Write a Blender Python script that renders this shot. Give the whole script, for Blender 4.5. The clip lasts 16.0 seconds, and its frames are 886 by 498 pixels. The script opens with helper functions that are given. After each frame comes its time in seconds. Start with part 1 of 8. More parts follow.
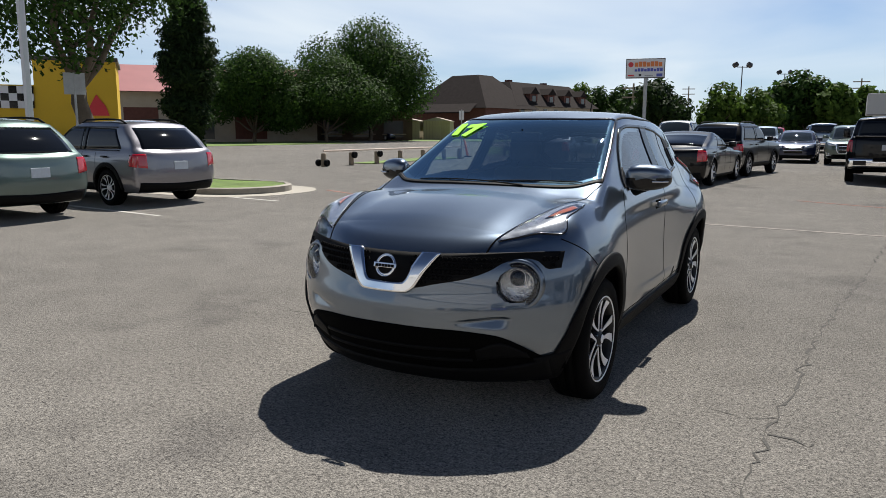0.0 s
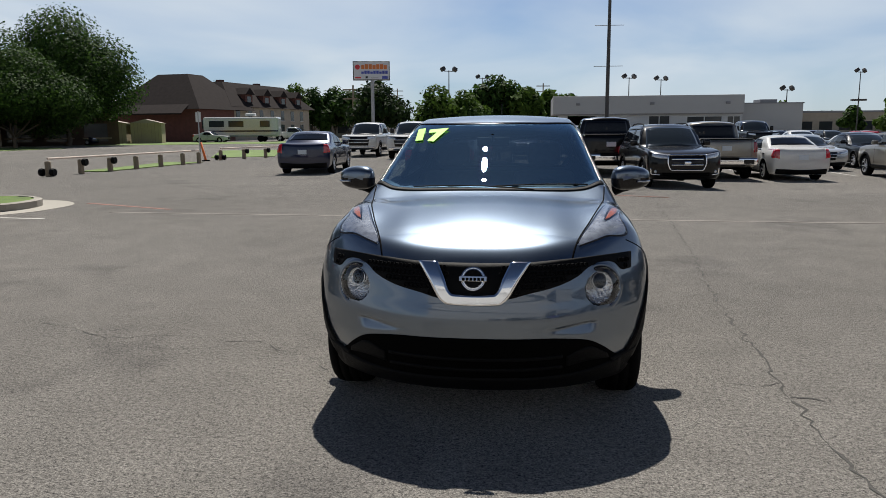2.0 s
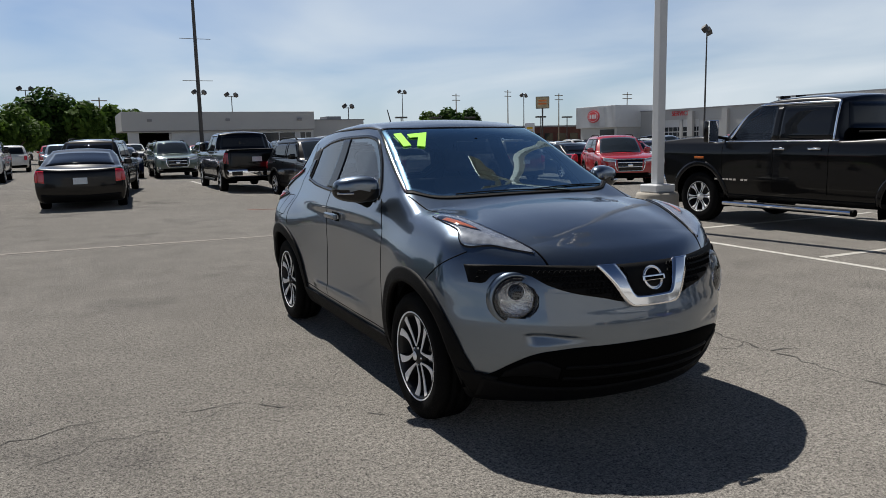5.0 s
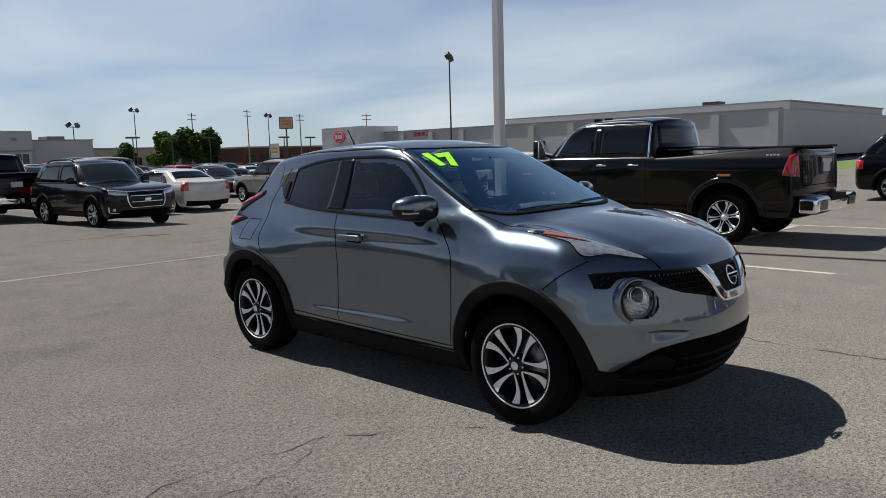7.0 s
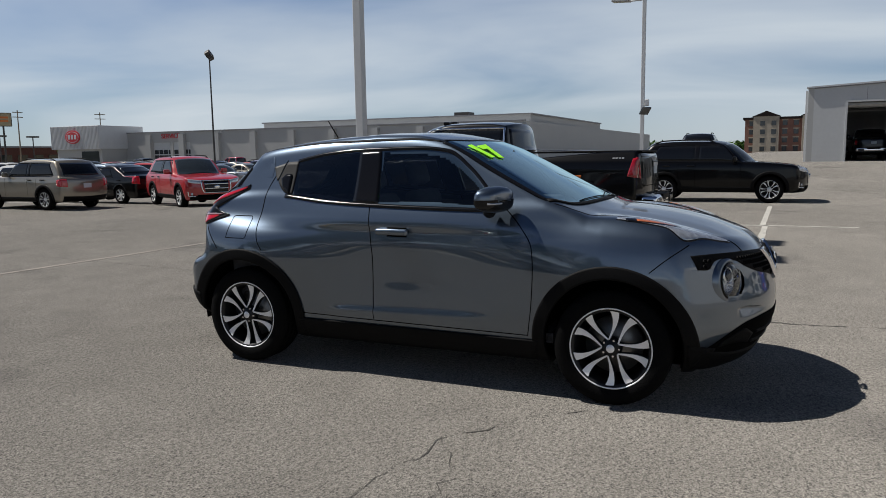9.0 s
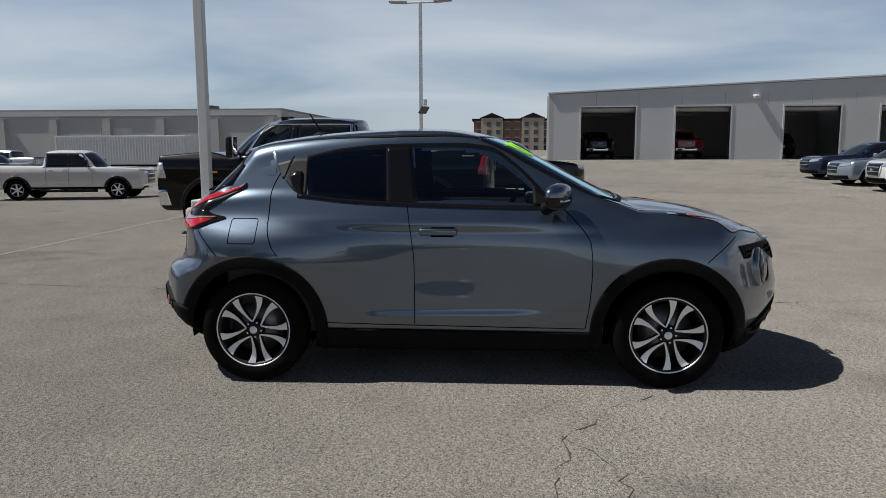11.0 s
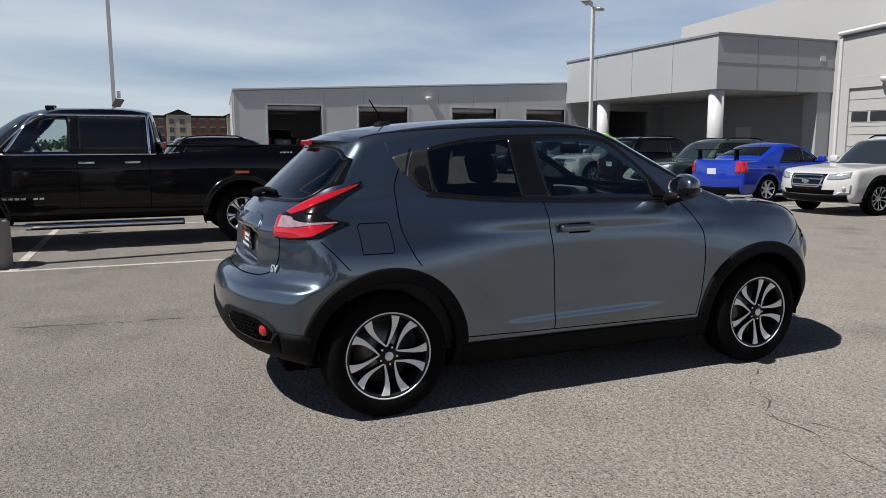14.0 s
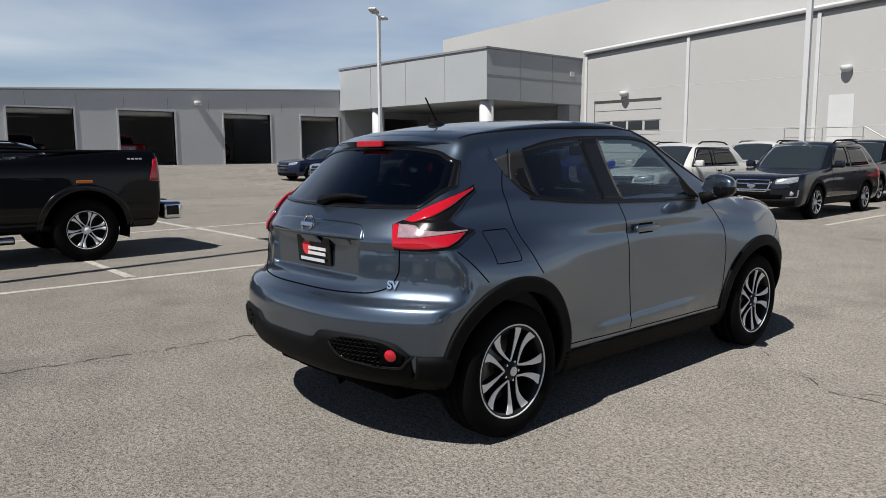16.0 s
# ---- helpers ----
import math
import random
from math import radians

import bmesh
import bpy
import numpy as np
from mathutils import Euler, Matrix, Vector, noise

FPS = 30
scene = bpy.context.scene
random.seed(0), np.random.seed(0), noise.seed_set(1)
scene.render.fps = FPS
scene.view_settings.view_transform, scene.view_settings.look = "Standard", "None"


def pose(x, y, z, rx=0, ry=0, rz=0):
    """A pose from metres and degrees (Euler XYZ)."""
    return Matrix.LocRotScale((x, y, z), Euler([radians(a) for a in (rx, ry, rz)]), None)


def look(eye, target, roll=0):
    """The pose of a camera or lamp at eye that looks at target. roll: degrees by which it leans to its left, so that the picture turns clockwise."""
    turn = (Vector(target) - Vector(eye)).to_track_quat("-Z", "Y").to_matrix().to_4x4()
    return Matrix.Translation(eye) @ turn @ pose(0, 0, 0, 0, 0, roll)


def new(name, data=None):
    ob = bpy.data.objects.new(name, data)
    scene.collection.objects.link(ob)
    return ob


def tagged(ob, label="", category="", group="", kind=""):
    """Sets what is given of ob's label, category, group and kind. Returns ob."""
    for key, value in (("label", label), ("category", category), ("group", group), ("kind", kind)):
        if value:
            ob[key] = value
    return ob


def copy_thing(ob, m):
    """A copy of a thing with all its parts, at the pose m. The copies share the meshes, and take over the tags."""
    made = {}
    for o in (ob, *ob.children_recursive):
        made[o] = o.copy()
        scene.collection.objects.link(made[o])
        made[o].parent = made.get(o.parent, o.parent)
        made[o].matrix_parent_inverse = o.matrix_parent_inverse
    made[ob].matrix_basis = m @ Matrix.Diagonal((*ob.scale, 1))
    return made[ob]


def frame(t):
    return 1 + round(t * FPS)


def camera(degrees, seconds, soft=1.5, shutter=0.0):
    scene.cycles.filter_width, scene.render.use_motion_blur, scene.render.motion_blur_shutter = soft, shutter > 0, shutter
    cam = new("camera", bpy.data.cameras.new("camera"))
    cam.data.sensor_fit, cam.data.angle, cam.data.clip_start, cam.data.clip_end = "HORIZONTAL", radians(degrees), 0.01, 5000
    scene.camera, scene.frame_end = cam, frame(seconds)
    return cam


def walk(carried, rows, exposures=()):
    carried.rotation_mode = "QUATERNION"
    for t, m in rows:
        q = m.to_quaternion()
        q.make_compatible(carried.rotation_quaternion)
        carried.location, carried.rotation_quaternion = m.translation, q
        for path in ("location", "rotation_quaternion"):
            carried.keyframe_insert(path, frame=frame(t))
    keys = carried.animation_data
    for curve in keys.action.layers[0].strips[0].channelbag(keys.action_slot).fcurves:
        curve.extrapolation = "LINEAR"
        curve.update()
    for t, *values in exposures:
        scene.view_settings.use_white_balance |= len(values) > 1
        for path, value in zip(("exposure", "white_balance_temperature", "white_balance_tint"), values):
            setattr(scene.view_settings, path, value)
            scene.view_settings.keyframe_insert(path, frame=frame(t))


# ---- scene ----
cam = camera(62.0, 16.0, soft=0.5)
PATH = [
    (0, (1.96, -5.047, 1.446), (1.004, -3.32, 1.125), 0.2),
    (0.5, (1.59, -5.231, 1.454), (0.793, -3.426, 1.126), -0.1),
    (1, (1.17, -5.321, 1.477), (0.541, -3.451, 1.15), -0.2),
    (1.5, (0.721, -5.43, 1.483), (0.288, -3.504, 1.157), -0.3),
    (2, (0.268, -5.445, 1.478), (0.03, -3.485, 1.158), -0.4),
    (2.5, (-0.205, -5.45, 1.461), (-0.236, -3.476, 1.143), -0.2),
    (3, (-0.657, -5.373, 1.451), (-0.486, -3.407, 1.13), 0.1),
    (3.5, (-1.101, -5.221, 1.449), (-0.743, -3.28, 1.124), -0.1),
    (4, (-1.55, -5.103, 1.452), (-1.015, -3.203, 1.128), -0.8),
    (4.5, (-1.957, -4.895, 1.451), (-1.258, -3.048, 1.14), -1.2),
    (4.7, (-2.106, -4.795, 1.436), (-1.336, -2.975, 1.133), -1.2),
    (6.8, (-3.767, -3.796, 1.467), (-2.38, -2.378, 1.207), -1.8),
    (7, (-3.891, -3.664, 1.479), (-2.456, -2.294, 1.222), -1.7),
    (7.5, (-4.225, -3.314, 1.462), (-2.681, -2.069, 1.205), -1.4),
    (8, (-4.462, -2.912, 1.451), (-2.822, -1.796, 1.191), -1.3),
    (8.5, (-4.694, -2.502, 1.439), (-2.965, -1.531, 1.178), -1.3),
    (8.7, (-4.786, -2.328, 1.429), (-3.023, -1.42, 1.17), -1.1),
    (10.8, (-5.199, -0.423, 1.449), (-3.228, -0.212, 1.182), -0.3),
    (11, (-5.223, -0.223, 1.447), (-3.246, -0.085, 1.176), -0.2),
    (11.5, (-5.178, 0.23, 1.429), (-3.198, 0.193, 1.15), 0.1),
    (12, (-5.074, 0.686, 1.429), (-3.102, 0.498, 1.153), 0.3),
    (12.5, (-4.955, 1.147, 1.433), (-3.004, 0.808, 1.155), 0.3),
    (13, (-4.758, 1.574, 1.44), (-2.838, 1.09, 1.162), 0.0),
    (13.5, (-4.613, 2.047, 1.428), (-2.736, 1.415, 1.153), -0.3),
    (14, (-4.372, 2.454, 1.412), (-2.549, 1.681, 1.135), -0.2),
    (14.5, (-4.128, 2.854, 1.389), (-2.372, 1.938, 1.11), -0.2),
    (15, (-3.846, 3.221, 1.386), (-2.171, 2.163, 1.112), -0.3),
    (15.5, (-3.515, 3.524, 1.393), (-1.935, 2.327, 1.127), -0.3),
    (16, (-3.197, 3.834, 1.387), (-1.723, 2.508, 1.127), -0.3),
]
walk(cam, [(t, look(eye, goal, roll)) for t, eye, goal, roll in PATH],
     [(0, 0.80), (1.0, 0.65), (2.0, 0.52), (4.5, 0.56), (7.0, 0.48), (8.5, 0.40), (11.0, 0.32), (11.5, 0.40), (12.0, 0.62), (12.5, 0.56), (13.5, 0.46), (14.5, 0.50), (16.0, 0.45)])


# ---- daylight: late-morning sun behind the car, thin cirrus ----
SUN_TO = Vector((-0.085, 0.67, 1.0)).normalized()
sun = new("sun", bpy.data.lights.new("sun", "SUN"))
sun.data.energy, sun.data.angle, sun.data.color = 4.6, radians(0.6), (1.0, 0.96, 0.90)
sun.matrix_world = look(SUN_TO * 50, (0, 0, 0))

world = bpy.data.worlds.new("sky")
scene.world = world
world.use_nodes = True
wt = world.node_tree
wn, wl = wt.nodes, wt.links
wn.clear()
sky = wn.new("ShaderNodeTexSky")
sky.sky_type, sky.sun_disc = "NISHITA", False
sky.sun_elevation, sky.sun_rotation = math.asin(SUN_TO.z), math.atan2(SUN_TO.x, SUN_TO.y)
sky.air_density, sky.dust_density, sky.ozone_density = 1.0, 0.25, 2.0
co = wn.new("ShaderNodeTexCoord")
sep = wn.new("ShaderNodeSeparateXYZ")
wl.new(co.outputs["Generated"], sep.inputs[0])
# cloud layer: directions laid onto a high flat sheet
zc = wn.new("ShaderNodeMath"); zc.operation = "MAXIMUM"; zc.inputs[1].default_value = 0.05
wl.new(sep.outputs["Z"], zc.inputs[0])
za = wn.new("ShaderNodeMath"); za.operation = "ADD"; za.inputs[1].default_value = 0.12
wl.new(zc.outputs[0], za.inputs[0])
dx = wn.new("ShaderNodeMath"); dx.operation = "DIVIDE"
dy = wn.new("ShaderNodeMath"); dy.operation = "DIVIDE"
wl.new(sep.outputs["X"], dx.inputs[0]); wl.new(za.outputs[0], dx.inputs[1])
wl.new(sep.outputs["Y"], dy.inputs[0]); wl.new(za.outputs[0], dy.inputs[1])
cmb = wn.new("ShaderNodeCombineXYZ")
wl.new(dx.outputs[0], cmb.inputs[0]); wl.new(dy.outputs[0], cmb.inputs[1])
mp = wn.new("ShaderNodeMapping")
mp.inputs["Rotation"].default_value = (0, 0, radians(35))
mp.inputs["Scale"].default_value = (0.75, 0.52, 1)
wl.new(cmb.outputs[0], mp.inputs[0])
cn = wn.new("ShaderNodeTexNoise")
cn.inputs["Scale"].default_value, cn.inputs["Detail"].default_value, cn.inputs["Roughness"].default_value = 0.95, 5, 0.46
cn.inputs["Distortion"].default_value = 0.4
wl.new(mp.outputs[0], cn.inputs["Vector"])
cr = wn.new("ShaderNodeValToRGB")
cr.color_ramp.elements[0].position, cr.color_ramp.elements[1].position = 0.32, 0.70
cr.color_ramp.elements[0].color = (0.28, 0.28, 0.28, 1)
cr.color_ramp.elements[1].color = (0.92, 0.92, 0.92, 1)
wl.new(cn.outputs["Fac"], cr.inputs[0])
cm = wn.new("ShaderNodeMix"); cm.data_type = "RGBA"
cm.inputs[7].default_value = (12.6, 13.9, 15.0, 1)
# thin veil low down, clear deep blue overhead
vz = wn.new("ShaderNodeMapRange"); vz.clamp = True
vz.inputs[1].default_value, vz.inputs[2].default_value, vz.inputs[3].default_value, vz.inputs[4].default_value = 0.16, 0.60, 1.0, 0.07
wl.new(sep.outputs["Z"], vz.inputs[0])
vm = wn.new("ShaderNodeMath"); vm.operation = "MULTIPLY"
wl.new(cr.outputs[0], vm.inputs[0]); wl.new(vz.outputs[0], vm.inputs[1])
bl = wn.new("ShaderNodeMix"); bl.data_type, bl.blend_type = "RGBA", "MULTIPLY"
bl.inputs[0].default_value, bl.inputs[7].default_value = 1.0, (0.735, 1.0, 1.39, 1)
wl.new(sky.outputs[0], bl.inputs[6])
wl.new(vm.outputs[0], cm.inputs[0]); wl.new(bl.outputs[2], cm.inputs[6])
bg = wn.new("ShaderNodeBackground")
# the clear zenith is deeper than the hazy belt
zd = wn.new("ShaderNodeMapRange"); zd.clamp = True
zd.inputs[1].default_value, zd.inputs[2].default_value, zd.inputs[3].default_value, zd.inputs[4].default_value = 0.20, 0.80, 0.037, 0.0135
wl.new(sep.outputs["Z"], zd.inputs[0]); wl.new(zd.outputs[0], bg.inputs[1])
wl.new(cm.outputs[2], bg.inputs[0])
wo = wn.new("ShaderNodeOutputWorld")
wl.new(bg.outputs[0], wo.inputs[0])
scene.view_settings.exposure = 0.0


# ---- materials ----
def nodes_of(name):
    m = bpy.data.materials.new(name)
    m.use_nodes = True
    return m, m.node_tree.nodes, m.node_tree.links, m.node_tree.nodes["Principled BSDF"]


def plain(name, col, rough=0.5, metal=0.0, coat=0.0, vary=0.12, scale=6.0, bump=0.0, bscale=60.0, spec=0.5, stain=0.0):
    """A surface with two scales of colour variation and fine relief."""
    m, n, l, b = nodes_of(name)
    b.inputs["Roughness"].default_value, b.inputs["Metallic"].default_value = rough, metal
    b.inputs["Coat Weight"].default_value, b.inputs["Coat Roughness"].default_value = coat, 0.04
    b.inputs["Specular IOR Level"].default_value = spec
    tc = n.new("ShaderNodeTexCoord")
    if vary > 0:
        big, fine = n.new("ShaderNodeTexNoise"), n.new("ShaderNodeTexNoise")
        big.inputs["Scale"].default_value, big.inputs["Detail"].default_value = scale, 4
        fine.inputs["Scale"].default_value, fine.inputs["Detail"].default_value = scale * 14, 3
        l.new(tc.outputs["Object"], big.inputs["Vector"]); l.new(tc.outputs["Object"], fine.inputs["Vector"])
        mix = n.new("ShaderNodeMix"); mix.data_type = "FLOAT"; mix.inputs[0].default_value = 0.4
        l.new(big.outputs["Fac"], mix.inputs[2]); l.new(fine.outputs["Fac"], mix.inputs[3])
        ramp = n.new("ShaderNodeValToRGB")
        e = ramp.color_ramp.elements
        e[0].position, e[1].position = 0.28, 0.72
        e[0].color = (*[c * (1 - vary - stain) for c in col], 1)
        e[1].color = (*[min(1, c * (1 + vary)) for c in col], 1)
        l.new(mix.outputs[0], ramp.inputs[0]); l.new(ramp.outputs[0], b.inputs["Base Color"])
        rr = n.new("ShaderNodeMapRange")
        rr.inputs[3].default_value, rr.inputs[4].default_value = max(0.02, rough * 0.85), min(1, rough * 1.15)
        l.new(fine.outputs["Fac"], rr.inputs[0]); l.new(rr.outputs[0], b.inputs["Roughness"])
    else:
        b.inputs["Base Color"].default_value = (*col, 1)
    if bump > 0:
        bn = n.new("ShaderNodeTexNoise"); bn.inputs["Scale"].default_value, bn.inputs["Detail"].default_value = bscale, 4
        l.new(tc.outputs["Object"], bn.inputs["Vector"])
        bp = n.new("ShaderNodeBump"); bp.inputs["Strength"].default_value, bp.inputs["Distance"].default_value = bump, 0.01
        l.new(bn.outputs["Fac"], bp.inputs["Height"]); l.new(bp.outputs[0], b.inputs["Normal"])
    return m


def car_paint(name, col, metal=0.0, rough=0.35, dust=0.1, ior=1.68):
    """Base coat with flakes under clear lacquer, lightly dusted."""
    m, n, l, b = nodes_of(name)
    tc = n.new("ShaderNodeTexCoord")
    fl = n.new("ShaderNodeTexNoise"); fl.inputs["Scale"].default_value = 900
    du = n.new("ShaderNodeTexNoise"); du.inputs["Scale"].default_value, du.inputs["Detail"].default_value = 3.5, 6
    l.new(tc.outputs["Object"], fl.inputs["Vector"]); l.new(tc.outputs["Object"], du.inputs["Vector"])
    r = n.new("ShaderNodeValToRGB")
    r.color_ramp.elements[0].position, r.color_ramp.elements[1].position = 0.35, 0.7
    r.color_ramp.elements[0].color = (*[c * 0.8 for c in col], 1)
    r.color_ramp.elements[1].color = (*[min(1, c * 1.2) for c in col], 1)
    l.new(fl.outputs["Fac"], r.inputs[0])
    l.new(r.outputs[0], b.inputs["Base Color"])
    b.inputs["Metallic"].default_value, b.inputs["Roughness"].default_value = metal, rough
    b.inputs["Coat Weight"].default_value, b.inputs["Coat IOR"].default_value = 1.0, ior
    b.inputs["Specular IOR Level"].default_value = 0.1
    cr_ = n.new("ShaderNodeMapRange")
    cr_.inputs[1].default_value, cr_.inputs[2].default_value = 0.35, 0.8
    cr_.inputs[3].default_value, cr_.inputs[4].default_value = 0.025, 0.03 + dust
    l.new(du.outputs["Fac"], cr_.inputs[0]); l.new(cr_.outputs[0], b.inputs["Coat Roughness"])
    return m


def glass_mat(name, tint, gloss=0.045, rough=0.0, sheen=(1, 1, 1)):
    """Thin pane: tinted see-through, with mirror gloss that grows towards grazing views, the same from both sides."""
    m = bpy.data.materials.new(name)
    m.use_nodes = True
    n, l = m.node_tree.nodes, m.node_tree.links
    n.clear()
    out, mix = n.new("ShaderNodeOutputMaterial"), n.new("ShaderNodeMixShader")
    tr, gl, lw = n.new("ShaderNodeBsdfTransparent"), n.new("ShaderNodeBsdfGlossy"), n.new("ShaderNodeLayerWeight")
    tr.inputs[0].default_value = (*tint, 1)
    gl.inputs["Roughness"].default_value = rough
    gl.inputs["Color"].default_value = (*sheen, 1)
    lw.inputs[0].default_value = 0.5
    pw, ml = n.new("ShaderNodeMath"), n.new("ShaderNodeMath")
    pw.operation, ml.operation = "POWER", "MULTIPLY_ADD"
    pw.inputs[1].default_value, ml.inputs[1].default_value, ml.inputs[2].default_value = 4.0, 0.9, gloss
    l.new(lw.outputs["Facing"], pw.inputs[0]); l.new(pw.outputs[0], ml.inputs[0])
    l.new(ml.outputs[0], mix.inputs[0]); l.new(tr.outputs[0], mix.inputs[1]); l.new(gl.outputs[0], mix.inputs[2])
    l.new(mix.outputs[0], out.inputs[0])
    return m


def asphalt_mat(name, lo, hi, warm=(1, 0.94, 0.86)):
    m, n, l, b = nodes_of(name)
    tc = n.new("ShaderNodeTexCoord")
    def noise_tex(s, d=4, r=0.55):
        t = n.new("ShaderNodeTexNoise")
        t.inputs["Scale"].default_value, t.inputs["Detail"].default_value, t.inputs["Roughness"].default_value = s, d, r
        l.new(tc.outputs["Object"], t.inputs["Vector"])
        return t
    blot, mid, grit = noise_tex(0.16, 6), noise_tex(2.2, 5), noise_tex(90, 4, 0.9)
    vo = n.new("ShaderNodeTexVoronoi"); vo.inputs["Scale"].default_value = 140
    l.new(tc.outputs["Object"], vo.inputs["Vector"])
    r1 = n.new("ShaderNodeValToRGB")
    r1.color_ramp.elements[0].position, r1.color_ramp.elements[1].position = 0.3, 0.7
    r1.color_ramp.elements[0].color = (*[lo * w for w in warm], 1)
    r1.color_ramp.elements[1].color = (*[hi * w for w in warm], 1)
    m1 = n.new("ShaderNodeMix"); m1.data_type = "FLOAT"; m1.inputs[0].default_value = 0.45
    l.new(blot.outputs["Fac"], m1.inputs[2]); l.new(mid.outputs["Fac"], m1.inputs[3])
    l.new(m1.outputs[0], r1.inputs[0])
    lump = noise_tex(34, 3, 0.85)
    gm = n.new("ShaderNodeMix"); gm.data_type = "FLOAT"; gm.inputs[0].default_value = 0.7
    l.new(lump.outputs["Fac"], gm.inputs[2]); l.new(grit.outputs["Fac"], gm.inputs[3])
    # aggregate: single stones lighter and darker than the binder
    r2 = n.new("ShaderNodeValToRGB")
    r2.color_ramp.elements[0].position, r2.color_ramp.elements[1].position = 0.40, 0.60
    r2.color_ramp.elements[0].color, r2.color_ramp.elements[1].color = (0.16, 0.16, 0.17, 1), (1.84, 1.83, 1.78, 1)
    l.new(gm.outputs[0], r2.inputs[0])
    mu = n.new("ShaderNodeMix"); mu.data_type, mu.blend_type = "RGBA", "MULTIPLY"; mu.inputs[0].default_value = 1.0
    l.new(r1.outputs[0], mu.inputs[6]); l.new(r2.outputs[0], mu.inputs[7])
    # old oil and tyre stains
    st = noise_tex(0.55, 3)
    r3 = n.new("ShaderNodeValToRGB")
    r3.color_ramp.elements[0].position, r3.color_ramp.elements[1].position = 0.28, 0.42
    r3.color_ramp.elements[0].color, r3.color_ramp.elements[1].color = (0.74, 0.74, 0.76, 1), (1, 1, 1, 1)
    l.new(st.outputs["Fac"], r3.inputs[0])
    mu2 = n.new("ShaderNodeMix"); mu2.data_type, mu2.blend_type = "RGBA", "MULTIPLY"; mu2.inputs[0].default_value = 1.0
    l.new(mu.outputs[2], mu2.inputs[6]); l.new(r3.outputs[0], mu2.inputs[7])
    # scattered pits where stones have come out; their dark is colour only, no relief
    pit = n.new("ShaderNodeTexVoronoi"); pit.inputs["Scale"].default_value = 11
    l.new(tc.outputs["Object"], pit.inputs["Vector"])
    r4 = n.new("ShaderNodeValToRGB")
    r4.color_ramp.elements[0].position, r4.color_ramp.elements[1].position = 0.05, 0.085
    r4.color_ramp.elements[0].color, r4.color_ramp.elements[1].color = (0.35, 0.35, 0.36, 1), (1, 1, 1, 1)
    l.new(pit.outputs["Distance"], r4.inputs[0])
    mu3 = n.new("ShaderNodeMix"); mu3.data_type, mu3.blend_type = "RGBA", "MULTIPLY"; mu3.inputs[0].default_value = 1.0
    l.new(mu2.outputs[2], mu3.inputs[6]); l.new(r4.outputs[0], mu3.inputs[7])
    l.new(mu3.outputs[2], b.inputs["Base Color"])
    b.inputs["Roughness"].default_value = 0.95
    b.inputs["Diffuse Roughness"].default_value = 0.5
    b.inputs["Specular IOR Level"].default_value = 0.12
    bp = n.new("ShaderNodeBump"); bp.inputs["Strength"].default_value, bp.inputs["Distance"].default_value = 0.7, 0.006
    ad = n.new("ShaderNodeMath"); ad.operation = "ADD"
    l.new(grit.outputs["Fac"], ad.inputs[0]); l.new(vo.outputs["Distance"], ad.inputs[1])
    l.new(ad.outputs[0], bp.inputs["Height"]); l.new(bp.outputs[0], b.inputs["Normal"])
    return m


def leaf_mat(name, dark, light):
    m, n, l, b = nodes_of(name)
    geo = n.new("ShaderNodeNewGeometry")
    r = n.new("ShaderNodeValToRGB")
    r.color_ramp.elements[0].color, r.color_ramp.elements[1].color = (*dark, 1), (*light, 1)
    l.new(geo.outputs["Random Per Island"], r.inputs[0]); l.new(r.outputs[0], b.inputs["Base Color"])
    b.inputs["Roughness"].default_value = 0.7
    b.inputs["Specular IOR Level"].default_value = 0.15
    tr = n.new("ShaderNodeBsdfTranslucent")
    l.new(r.outputs[0], tr.inputs[0])
    mx = n.new("ShaderNodeMixShader"); mx.inputs[0].default_value = 0.35
    out = n["Material Output"]
    l.new(b.outputs[0], mx.inputs[1]); l.new(tr.outputs[0], mx.inputs[2]); l.new(mx.outputs[0], out.inputs[0])
    return m


